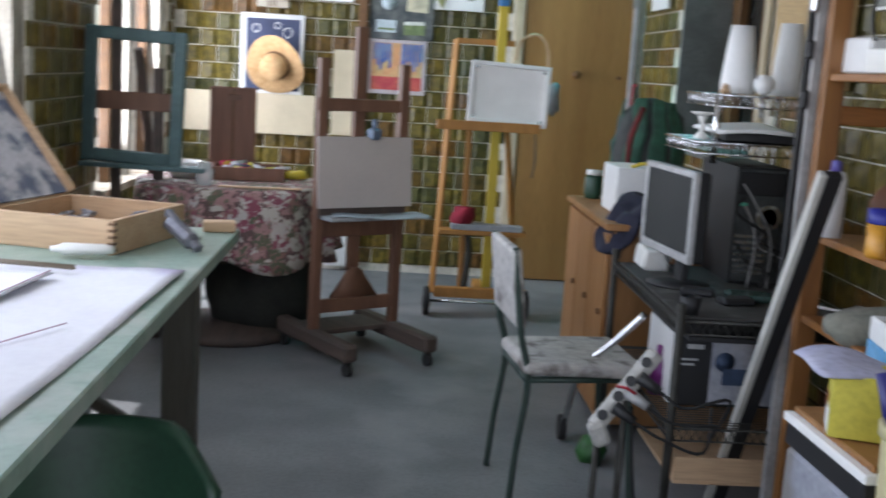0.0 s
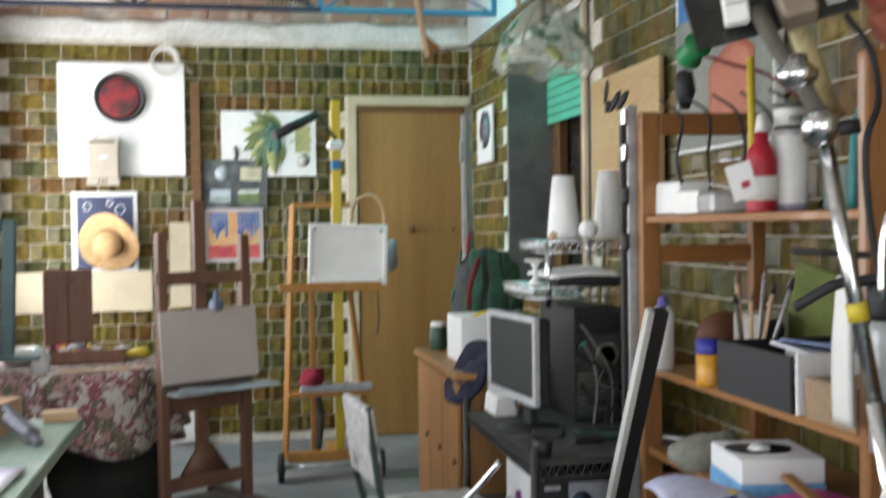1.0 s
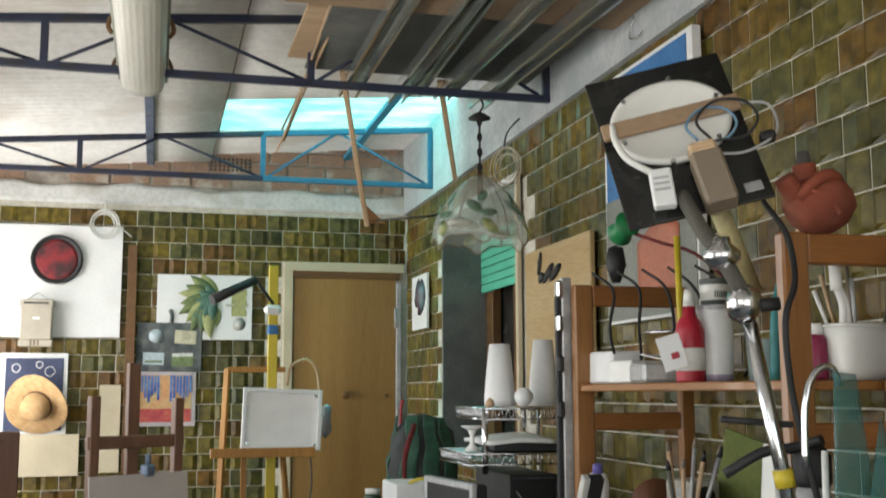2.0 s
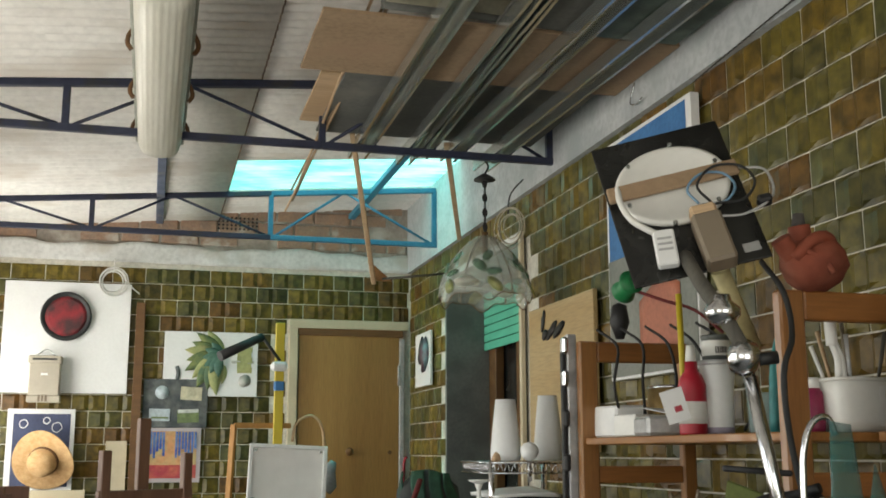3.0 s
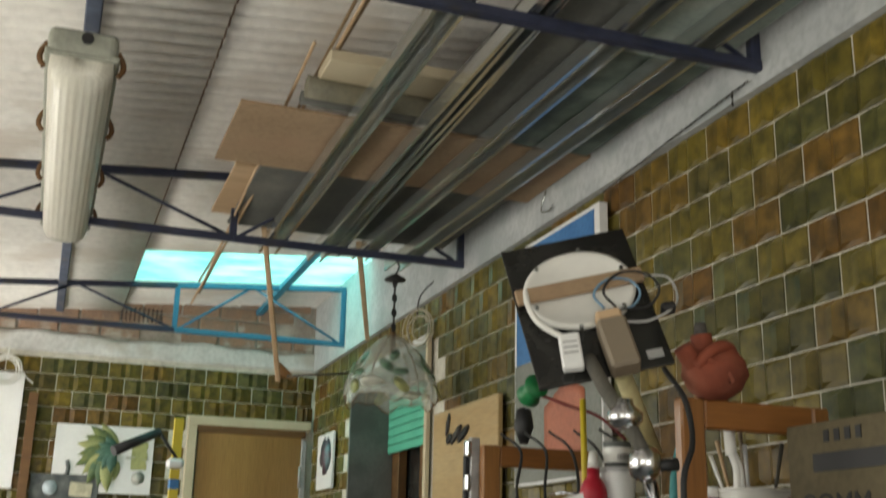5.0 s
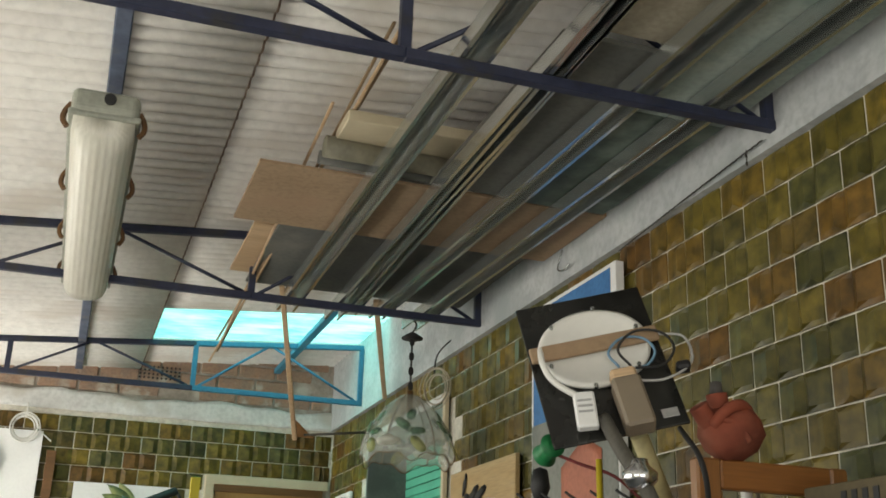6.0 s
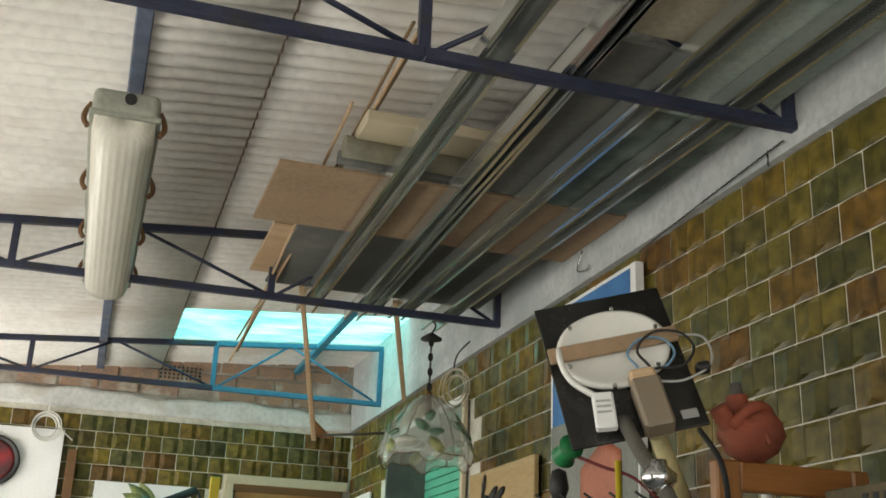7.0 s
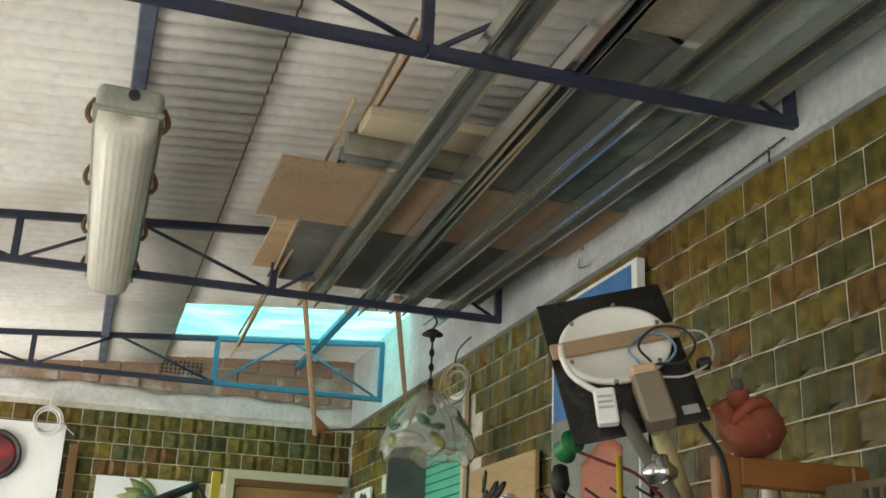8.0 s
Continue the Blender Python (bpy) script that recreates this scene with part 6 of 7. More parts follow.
def tub_wall(u, v):
    """Rounded rectangle that widens upwards."""
    a = 2 * math.pi * u
    k = 0.88 + 0.12 * v
    c, q = math.cos(a), math.sin(a)
    return Vector((0.096 * k * math.copysign(abs(c) ** 0.35, c), 0.072 * k * math.copysign(abs(q) ** 0.35, q), 0.004 + 0.106 * v))


part("tub", sheet(tub_wall, 64, 4, 0.002), WHITE_PLASTIC, tub)
part("bottom", box(0.16, 0.118, 0.006, (0, 0, 0.004), 0.002), WHITE_PLASTIC, tub)
part("rim", tube([tub_wall(k / 64, 1.02) for k in range(65)], 0.004, 6, 1), WHITE_PLASTIC, tub)
part("label", moved(box(0.09, 0.0012, 0.085, (0.045, 0, 0.055), 0), Matrix.Translation((0, -0.0705, 0)) @ Matrix.Rotation(radians(4.5), 4, "X")), WHITE, tub)
part("heart", moved(lathe([(0, 0), (0.022, 0.0006), (0, 0.0012)], 16), Matrix.Translation((0.035, -0.0775, 0.078)) @ Matrix.Rotation(math.pi / 2, 4, "X")), mk("tan_heart_print", (0.42, 0.22, 0.12), (0.50, 0.34, 0.22), 40, 0.6), tub)
part("ribbon", box(0.024, 0.001, 0.009, (0.06, -0.0785, 0.092), 0), RED, tub)
for i in range(3):
    part("print_bar", box(0.045 - 0.01 * i, 0.001, 0.002, (0.045, -0.0745 + 0.001 * i, 0.045 - 0.01 * i), 0), SILVER, tub)
for i, (dx, dy, l, m) in enumerate(((-0.03, -0.03, 0.15, SILVER), (0.0, 0.02, 0.19, TAUPE), (-0.05, 0.01, 0.13, WHITE_PLASTIC), (0.03, -0.02, 0.16, TABLE_WOOD), (-0.02, 0.04, 0.17, RAW_PINE))):
    solo("tool_handle", join(rod((0, 0, 0), (dx * 0.9, dy * 0.9, l), 0.003, 0.005)), m, "tool handle standing in the white tub", "tool", pose(-0.135 + dx, -4.93 + dy, SH1 + 0.06), "tools in the tub")
solo("white_figure", join(tube([(0.0, 0, 0.0), (0.008, 0.0, 0.05), (0.0, 0, 0.09)], 0.008, 8), tube([(0.012, 0, 0.0), (0.016, 0, 0.05), (0.004, 0, 0.09)], 0.008, 8), tube([(0.0, 0, 0.08), (0.004, 0, 0.12), (0.006, 0, 0.14)], 0.013, 8)), WHITE_PLASTIC, "small white wooden artist's lay model draped over the tub", "model", pose(-0.215, -4.985, SH1 + 0.105, 0, -8, 0))
solo("teal_brush", tube([(-0.25, -4.78, SH1), (-0.235, -4.77, SH1 + 0.15), (-0.20, -4.75, SH1 + 0.24)], 0.012, 8), mk("teal_plastic", (0.03, 0.22, 0.22), (0.02, 0.16, 0.16), 9, 0.4), "teal brush handle on the pine shelf", "brush")
carton = thing("marked_carton", pose(-0.20, -5.37, SH1, 0, 0, 0), "grey-brown carton with handwritten marker letters", "carton")
part("body", span((-0.02, -0.19, 0), (0.17, 0.20, 0.225), 0.003), mk("dull_carton", (0.12, 0.095, 0.052), (0.09, 0.072, 0.04), 7, 0.85), carton)
txt = bpy.data.curves.new("lettering", "FONT")
txt.body, txt.size, txt.extrude, txt.offset = "GOMM", 0.064, 0.0006, 0.0
tob = new("lettering", txt)
dg = bpy.context.evaluated_depsgraph_get()
tme = bpy.data.meshes.new_from_object(tob.evaluated_get(dg))
bpy.data.objects.remove(tob)
tme.materials.append(RUBBER)
lob = new("lettering", tme)
lob.parent = carton
lob.matrix_basis = Matrix.Translation((-0.0212, 0.165, 0.045)) @ Matrix.Rotation(-math.pi / 2, 4, "Z") @ Matrix.Rotation(math.pi / 2, 4, "X")
part("ink_patch", crumple(span((-0.0222, -0.17, 0.13), (-0.0203, 0.12, 0.165), 0), 0.0005, 30), BLACK, carton)
for i in range(4):
    part("print_bar", span((-0.0222, -0.02 + 0.03 * i, 0.185), (-0.0203, -0.005 + 0.03 * i, 0.208), 0), BLACK, carton)

clay = solo("clay_heart", join(crumple(lathe([(0, 0), (0.030, 0.0), (0.056, 0.020), (0.070, 0.052), (0.066, 0.082), (0.046, 0.104), (0.02, 0.112), (0, 0.112)], 32, c=(0.016, 0, 0)), 0.010, 17),
                               tube([(-0.01, -0.01, 0.05), (-0.045, -0.014, 0.075), (-0.068, -0.016, 0.105)], 0.021, 14),
                               tube([(0.0, 0.0, 0.08), (-0.008, 0.0, 0.112), (-0.012, 0.0, 0.138)], 0.023, 14),
                               tube([(-0.045, -0.03, 0.062), (-0.02, -0.052, 0.096), (0.014, -0.048, 0.108), (0.05, -0.02, 0.10), (0.062, 0.02, 0.085)], 0.013, 10),
                               tube([(-0.03, -0.05, 0.075), (0.0, -0.062, 0.06), (0.02, -0.066, 0.03)], 0.007, 8)),
            TERRACOTTA, "terracotta anatomical heart model standing on the shelving frame", "sculpture", pose(-0.327, -5.06, ZTOP))
solo("cork", lathe([(0.015, 0), (0.012, 0.030), (0, 0.033)], 14), mk("grey_stopper", (0.09, 0.08, 0.075), (0.06, 0.055, 0.05), 20, 0.8), "dark grey stopper in the clay heart", "stopper", pose(-0.339, -5.06, ZTOP + 0.134))

# hanging tangle at the far frame: cables, lamp, headphones
tg = thing("cable_tangle", pose(0, 0, 0), "black cables and clips looped over the shelving frame", "cable")
random.seed(31)
for i in range(6):
    a = Vector((-0.36 + 0.05 * i, -4.02 - 0.06 * i, 1.66))
    part("loop", tube([a, a + Vector((0.02, -0.10, -0.06)), a + Vector((random.uniform(-0.03, 0.05), -0.18, -0.17)), a + Vector((0.03, -0.08, -0.26)), a + Vector((0.04, -0.02, -0.30))], 0.0045, 6), RUBBER, tg)
part("black_lamp", join(lathe([(0.012, 0.0), (0.03, 0.05), (0.022, 0.10), (0, 0.11)], 14, c=(-0.30, -4.05, ZTOP + 0.001))), BLACK, tg)
solo("red_cable", tube([(-0.37, -4.32, 1.735), (-0.33, -4.40, 1.70), (-0.28, -4.48, 1.665), (-0.24, -4.55, 1.60)], 0.0045, 6), bpy.data.materials["dark_red_webbing"], "red cable with a green reel hung by the shelving", "cable")
solo("green_reel", moved(lathe([(0, -0.03), (0.035, -0.03), (0.028, -0.012), (0.028, 0.012), (0.035, 0.03), (0, 0.03)], 18), Matrix.Translation((-0.386, -4.30, 1.748)) @ Matrix.Rotation(1.2, 4, "X")), mk("bright_green_plastic", (0.01, 0.22, 0.07), (0.01, 0.16, 0.05), 9, 0.4), "green plastic reel hung near the wall", "reel")
solo("yellow_pencil", rod((-0.34, -4.52, SH1), (-0.335, -4.50, SH1 + 0.36), 0.008), YELLOW, "yellow rod standing on the pine shelf", "rod")
solo("bamboo_tube", rod((-0.355, -4.88, 1.53), (-0.455, -4.93, 1.69), 0.020), mk("pale_bamboo", (0.42, 0.36, 0.18), (0.34, 0.28, 0.13), 10, 0.6), "pale yellow tube leaning on the shelving", "tube")
solo("thin_stick", rod((-0.08, -4.66, SH1), (-0.07, -4.62, 1.86), 0.011), RAW_PINE, "pale stick standing on the pine shelf", "stick")

# second shelf
sc = thing("spray_can", pose(-0.375, -4.06, SH2), "white spray can with purple cap", "spray can")
part("can", lathe([(0, 0), (0.03, 0), (0.031, 0.15), (0.022, 0.17), (0, 0.17)], 22), WHITE, sc)
part("cap", lathe([(0, 0.17), (0.014, 0.17), (0.013, 0.195), (0, 0.2)], 16), mk("violet_plastic", (0.12, 0.10, 0.35), (0.09, 0.08, 0.28), 9, 0.4), sc)
yj = thing("amber_jar", pose(-0.385, -4.38, SH2), "amber plastic jar with a deep blue lid band", "jar")
part("jar", lathe([(0, 0), (0.032, 0), (0.034, 0.01), (0.034, 0.078), (0, 0.08)], 22), mk("amber_plastic", (0.62, 0.30, 0.025), (0.52, 0.23, 0.02), 9, 0.3), yj)
part("lid", lathe([(0.0345, 0.079), (0.0355, 0.082), (0.0355, 0.112), (0, 0.114)], 22), mk("ultramarine_plastic", (0.02, 0.025, 0.30), (0.015, 0.02, 0.22), 9, 0.35), yj)
solo("brush_tin", lathe([(0, 0), (0.04, 0), (0.042, 0.10), (0.039, 0.10), (0.037, 0.01), (0, 0.01)], 22), SILVER, "steel tin of brushes on the second shelf", "tin", pose(-0.26, -4.34, SH2))
random.seed(9)
for i in range(7):
    dx, dy = random.uniform(-0.025, 0.025), random.uniform(-0.025, 0.025)
    br = thing("brush", pose(-0.26 + dx, -4.34 + dy, SH2 + 0.012), "long-handled paint brush standing in a tin", "brush", "brushes in the tin")
    tip = Vector((dx * 2.4, dy * 2.4, random.uniform(0.18, 0.26)))
    part("handle", rod((0, 0, 0), tip, 0.004, 0.006), (RAW_PINE, SILVER, TABLE_WOOD)[i % 3], br)
    part("bristle", rod(tip, tip * 1.12, 0.008, 0.003), (TAUPE, BLACK)[i % 2], br)
solo("white_mug", lathe([(0, 0), (0.04, 0), (0.042, 0.10), (0.038, 0.10), (0.036, 0.01), (0, 0.01)], 22), WHITE, "white mug on the second shelf", "mug", pose(-0.20, -4.45, SH2))
crate = thing("dark_crate", pose(0, 0, 0), "black crate with a white end full of papers", "crate")
for a, b in (((-0.405, -4.80), (-0.395, -4.46)), ((-0.12, -4.80), (-0.11, -4.46)), ((-0.395, -4.47), (-0.12, -4.46))):
    part("side", span((*a, SH2 + 0.001), (*b, SH2 + 0.12), 0.002), BLACK, crate)
part("bottom", span((-0.395, -4.80, SH2 + 0.001), (-0.12, -4.47, SH2 + 0.01), 0), BLACK, crate)
part("white_end", span((-0.395, -4.812, SH2), (-0.12, -4.802, SH2 + 0.125), 0.002), WHITE, crate)
part("name_bar", span((-0.20, -4.8145, SH2 + 0.095), (-0.13, -4.8125, SH2 + 0.108), 0), TABLE_WOOD, crate)
for i in range(7):
    solo("loose_paper", crumple(box(0.14, 0.11, 0.006, (0, 0, 0), 0.001), 0.01, 18, i), (mk("pale_blue_paper", (0.30, 0.38, 0.62), (0.24, 0.30, 0.5), 9, 0.8) if i == 0 else bpy.data.materials["pale_blue_paper"]) if i % 2 == 0 else PAPER, "crumpled paper in the dark crate", "paper", pose(-0.26 + 0.03 * math.sin(i * 2), -4.66 + 0.02 * math.cos(i), SH2 + 0.03 + 0.016 * i, 8 * math.sin(i), 10 * math.cos(i * 1.7), 40 * i), "papers in the crate")
solo("kraft_carton", span((-0.40, -5.03, SH2 + 0.001), (-0.2, -4.85, SH2 + 0.085), 0.003), CARDBOARD, "small brown carton on the second shelf", "carton")
solo("wood_plaque", moved(lathe([(0, -0.008), (0.075, -0.008), (0.078, 0), (0.075, 0.008), (0, 0.008)], 30), Matrix.Rotation(math.pi / 2, 4, "X")), BOX_BROWN, "round dark wooden plate leaning at the back of the shelf", "plate", pose(-0.22, -4.10, SH2 + 0.079))

# low pile in front of the shelving
tb = thing("tissue_box", pose(-0.335, -4.55, SH3 + 0.001, 0, 0, -8), "white and blue tissue box with an oval opening", "tissue box")
part("body", span((-0.09, -0.11, 0.045), (0.10, 0.11, 0.10), 0.004), WHITE, tb)
part("blue_band", span((-0.0915, -0.1115, 0.0), (0.1015, 0.1115, 0.045), 0.003), mk("blue_print_band", (0.12, 0.35, 0.62), (0.20, 0.45, 0.70), 9, 0.5), tb)
part("opening", lathe([(0, 0.1005), (0.05, 0.1005), (0.05, 0.102), (0, 0.102)], 24, lambda r, z, a, k: (r * (1 + 0.5 * abs(math.cos(a))), z), c=(-0.01, 0.01, 0)), BLACK, tb)
part("tissue", crumple(lathe([(0.03, 0.10), (0.02, 0.11), (0, 0.108)], 14, c=(-0.01, 0.0, 0.0)), 0.008, 40), WHITE, tb)
solo("grey_rag", crumple(lathe([(0, 0), (0.10, 0), (0.11, 0.03), (0.06, 0.07), (0, 0.075)], 26), 0.035, 11), mk("grey_olive_rag", (0.20, 0.20, 0.16), (0.30, 0.29, 0.24), 14, 0.9), "grey crumpled rag on the low shelf", "rag", pose(-0.33, -4.22, SH3))
lc = thing("white_storage_box", pose(-0.525, -4.71, 0, 0, 0, 2), "white storage box, coloured grey as in shade, with a dark rim and board on top", "box")
# white box in grey-blue: the shade it stands in is painted on
part("body", box(0.16, 0.36, 0.52, (0, 0, 0.26), 0.008), mk("shaded_white_box", (0.40, 0.42, 0.47), (0.30, 0.31, 0.36), 7, 0.6, stain=(0.22, 0.21, 0.20)), lc)
part("rim", box(0.165, 0.37, 0.05, (0, 0, 0.55), 0.004), BLACK, lc)
fb = thing("framed_board", pose(-0.525, -4.71, 0.576, 0, 0, 2), "wooden panel with white edge lying flat", "board")
part("edge", box(0.175, 0.39, 0.02, (0, 0, 0.01), 0.003), CANVAS_BACK, fb)
part("wood_face", box(0.155, 0.37, 0.014, (0.008, 0, 0.0275), 0.003), CABINET, fb)
ybx = thing("yellow_carton", pose(-0.535, -4.70, 0.6115, 0, 0, -20), "bright yellow carton with a white label", "carton")
part("body", box(0.12, 0.13, 0.13, (0, 0, 0.066), 0.003), mk("lemon_card", (0.66, 0.58, 0.08), (0.58, 0.50, 0.06), 7, 0.6), ybx)
part("label", box(0.002, 0.09, 0.05, (-0.0615, -0.01, 0.03), 0), WHITE, ybx)
part("figure_print", box(0.002, 0.03, 0.03, (-0.0625, 0.02, 0.06), 0), TERRACOTTA, ybx)
solo("lilac_sheet", crumple(sheet(lambda u, v: Vector((-0.64 + 0.20 * u, -4.76 + 0.18 * v, 0.745 + 0.02 * math.sin(4 * u) * v)), 10, 10, 0.006), 0.006, 12), mk("lilac_paper", (0.42, 0.42, 0.58), (0.52, 0.52, 0.64), 8, 0.8), "lilac paper lying over the yellow carton", "paper")
bn = thing("waste_bin", pose(-0.525, -5.02, 0), "cream speckled bin lined with a white bag", "bin")
SPECKLE = mk("cream_speckle", (0.58, 0.53, 0.30), (0.50, 0.45, 0.24), 30, 0.5, stain=(0.40, 0.35, 0.2))
part("bin", lathe([(0, 0), (0.082, 0), (0.104, 0.71), (0.098, 0.71), (0.092, 0.02), (0, 0.02)], 36), SPECKLE, bn)
part("rim", lathe([(0.102, 0.70), (0.110, 0.703), (0.111, 0.722), (0.103, 0.728), (0.097, 0.712)], 36), SPECKLE, bn)
part("bag", crumple(lathe([(0.10, 0.722), (0.09, 0.66), (0.06, 0.60), (0, 0.58)], 28), 0.016, 16), WHITE_PLASTIC, bn)
solo("pink_folder", crumple(box(0.20, 0.16, 0.03, (0, 0, 0), 0.01), 0.012, 14), mk("pink_plastic", (0.52, 0.06, 0.28), (0.42, 0.045, 0.22), 9, 0.5), "pink plastic folder on the low pile", "folder", pose(-0.36, -4.80, SH3 + 0.03, 0, 0, 15))
sb = thing("blue_spray_bottle", pose(-0.585, -4.98, 0.68, 0, 0, 0), "dark blue spray bottle with white nozzle in the bin", "bottle")
part("bottle", rod((0.0, 0.0, 0.0), (-0.02, 0.05, 0.12), 0.022, 0.016), mk("deep_blue_plastic", (0.02, 0.02, 0.16), (0.015, 0.015, 0.12), 9, 0.3), sb)
part("nozzle", rod((0.0, 0.02, 0.10), (0.045, -0.05, 0.075), 0.012), WHITE_PLASTIC, sb)
solo("pale_batten", bar((-0.40, -4.98, 0.752), (-0.36, -4.70, 0.775), 0.028, 0.012), CABINET, "short wooden strip leaning on the low shelf", "batten")

lean = thing("leaning_stretcher", pose(0, 0, 0), "tall black-sided canvas with white edge leaning by the shelving", "canvas")
LA, LB = Vector((-0.452, -4.22, 1.10)), Vector((-0.475, -3.66, 0.0))
zl = (LA - LB).normalized()
yl = zl.cross(Vector((1, 0, 0)))
ml = Matrix.Translation((LA + LB) / 2) @ Matrix(((1, yl.x, zl.x, 0), (0, yl.y, zl.y, 0), (0, yl.z, zl.z, 0), (0, 0, 0, 1)))
CANVAS_EDGE = paint("aged_white_edge", (0.58, 0.57, 0.52), 0.6, 0.85)
part("white_edge", box(0.018, 0.028, (LA - LB).length, (-0.0222, 0, 0), 0.002, ml), CANVAS_EDGE, lean)
part("black_side", box(0.038, 0.028, (LA - LB).length, (0.0065, 0.0, 0), 0.002, ml), BLACK, lean)

# ---- lamp stand with the round panel ----
st = thing("lamp_stand", pose(0, 0, 0), "chrome tripod stand with joints and cable", "lamp stand")
part("tube", rod((-0.475, -5.215, 1.00), (-0.555, -5.20, 1.44), 0.0135), CHROME, st)
part("lower_tube", rod((-0.40, -5.235, 0.55), (-0.478, -5.215, 1.02), 0.017), CHROME, st)
part("collar", rod((-0.503, -5.2098, 1.155), (-0.5085, -5.2088, 1.185), 0.018), YELLOW, st)
for a, b in (((-0.40, -5.235, 0.56), (-0.62, -5.35, 0.0)), ((-0.40, -5.235, 0.56), (-0.24, -5.12, 0.0)), ((-0.40, -5.235, 0.56), (-0.46, -5.50, 0.0))):
    part("leg", rod(a, b, 0.011), CHROME, st)
part("joint", moved(lathe([(0, -0.03), (0.022, -0.028), (0.032, -0.008), (0.032, 0.012), (0.02, 0.03), (0, 0.032)], 20), Matrix.Translation((-0.565, -5.20, 1.475)) @ Matrix.Rotation(0.6, 4, "X")), CHROME, st)
part("knob", rod((-0.555, -5.21, 1.47), (-0.51, -5.225, 1.475), 0.012), BLACK, st)
part("upper_joint", lathe([(0, -0.028), (0.02, -0.026), (0.034, -0.01), (0.034, 0.004), (0.018, 0.018), (0.015, 0.03), (0, 0.03)], 20, c=(-0.60, -5.19, 1.565)), CHROME, st)
part("neck", tube([(-0.565, -5.20, 1.49), (-0.585, -5.195, 1.53), (-0.60, -5.19, 1.56), (-0.60, -5.12, 1.62), (-0.585, -5.02, 1.70)], 0.015, 10), TABLE_WOOD, st)
PL = pose(-0.561, -4.95, 1.838) @ Matrix.Rotation(radians(-27), 4, "Z") @ Matrix.Rotation(radians(-25), 4, "X") @ Matrix.Rotation(radians(-14), 4, "Y")
pl = thing("round_panel_lamp", PL, "black square board carrying the white back of a round panel light", "lamp")
part("board", box(0.288, 0.008, 0.39, (0, 0.006, 0), 0.002), BLACK_GLOSS, pl)
part("disc", moved(lathe([(0, 0.0), (0.118, 0.0), (0.124, 0.004), (0.124, 0.012), (0.114, 0.016), (0.108, 0.011), (0.0, 0.011)], 48, lambda r, z, a, k: (r * (1 - 0.14 * math.sin(a) ** 2), z)), Matrix.Translation((0.0, 0.002, 0.035)) @ Matrix.Rotation(math.pi / 2, 4, "X")), WHITE_PLASTIC, pl, "white enamelled disc")
for i in range(6):
    a = i * 1.05 + 0.3
    part("rivet", rod((0.108 * math.cos(a), -0.008, 0.035 + 0.108 * math.sin(a)), (0.108 * math.cos(a), -0.018, 0.035 + 0.108 * math.sin(a)), 0.005, n=8), ZINC, pl)
part("crosspiece", box(0.285, 0.012, 0.04, (0.0, -0.019, 0.035), 0.003), CARDBOARD, pl, "flat wooden crosspiece")
part("switch_box", box(0.062, 0.05, 0.125, (0.035, -0.032, -0.15), 0.006), TAUPE, pl, "taupe connection box")
part("box_top", box(0.055, 0.04, 0.03, (0.035, -0.03, -0.075), 0.006), RAW_PINE, pl)
part("driver", box(0.045, 0.022, 0.09, (-0.045, -0.02, -0.14), 0.004, m=Matrix.Rotation(0.12, 4, "Y")), WHITE, pl, "white driver with a printed label")
for i in range(3):
    part("print_bar", box(0.03, 0.001, 0.005, (-0.045, -0.0318, -0.12 - 0.014 * i), 0, m=Matrix.Rotation(0.12, 4, "Y")), SILVER, pl)
part("label_plate", box(0.035, 0.003, 0.022, (0.11, -0.001, -0.165), 0.001), SILVER, pl)
part("white_lead", tube([(-0.118, -0.02, 0.05), (-0.122, -0.03, 0.0), (-0.11, -0.03, -0.05), (-0.075, -0.025, -0.09), (-0.06, -0.02, -0.10)], 0.007, 8), WHITE_PLASTIC, pl)
for i, (c, r) in enumerate((((0.07, -0.03, -0.015), 0.05), ((0.10, -0.035, -0.02), 0.06))):
    part("wire", tube([(c[0] + r * math.cos(t), c[1] - 0.005 * i, c[2] + r * 0.9 * math.sin(t)) for t in (-2.2, -1.2, -0.2, 0.8, 1.8, 2.9, 3.9)], 0.003, 6), mk("pale_blue_wire", (0.18, 0.32, 0.45), (0.14, 0.26, 0.38), 9, 0.4) if i == 0 else RUBBER, pl)
part("grey_wire", tube([(0.14, -0.02, 0.03), (0.19, -0.03, 0.0), (0.185, -0.03, -0.07), (0.12, -0.03, -0.10), (0.06, -0.03, -0.09)], 0.003, 6), SILVER, pl)
part("black_plug", box(0.03, 0.03, 0.02, (0.165, -0.025, -0.075), 0.005), BLACK, pl)
solo("lamp_cable", tube([(-0.395, -5.0, 1.70), (-0.41, -5.10, 1.62), (-0.46, -5.20, 1.52), (-0.515, -5.25, 1.44), (-0.505, -5.25, 1.30), (-0.46, -5.25, 1.10), (-0.44, -5.26, 0.93)], 0.006, 8), RUBBER, "black lamp cable hanging beside the stand", "cable")

# things by the stand on the near shelf
th_ = thing("steel_flask", pose(-0.42, -5.165, SH2), "grey steel flask with black cap", "flask")
part("flask", lathe([(0, 0), (0.033, 0), (0.034, 0.2), (0.028, 0.225), (0, 0.225)], 24), SILVER, th_)
part("cap", lathe([(0.0, 0.225), (0.03, 0.225), (0.034, 0.235), (0.034, 0.28), (0.02, 0.30), (0, 0.30)], 20), BLACK, th_)
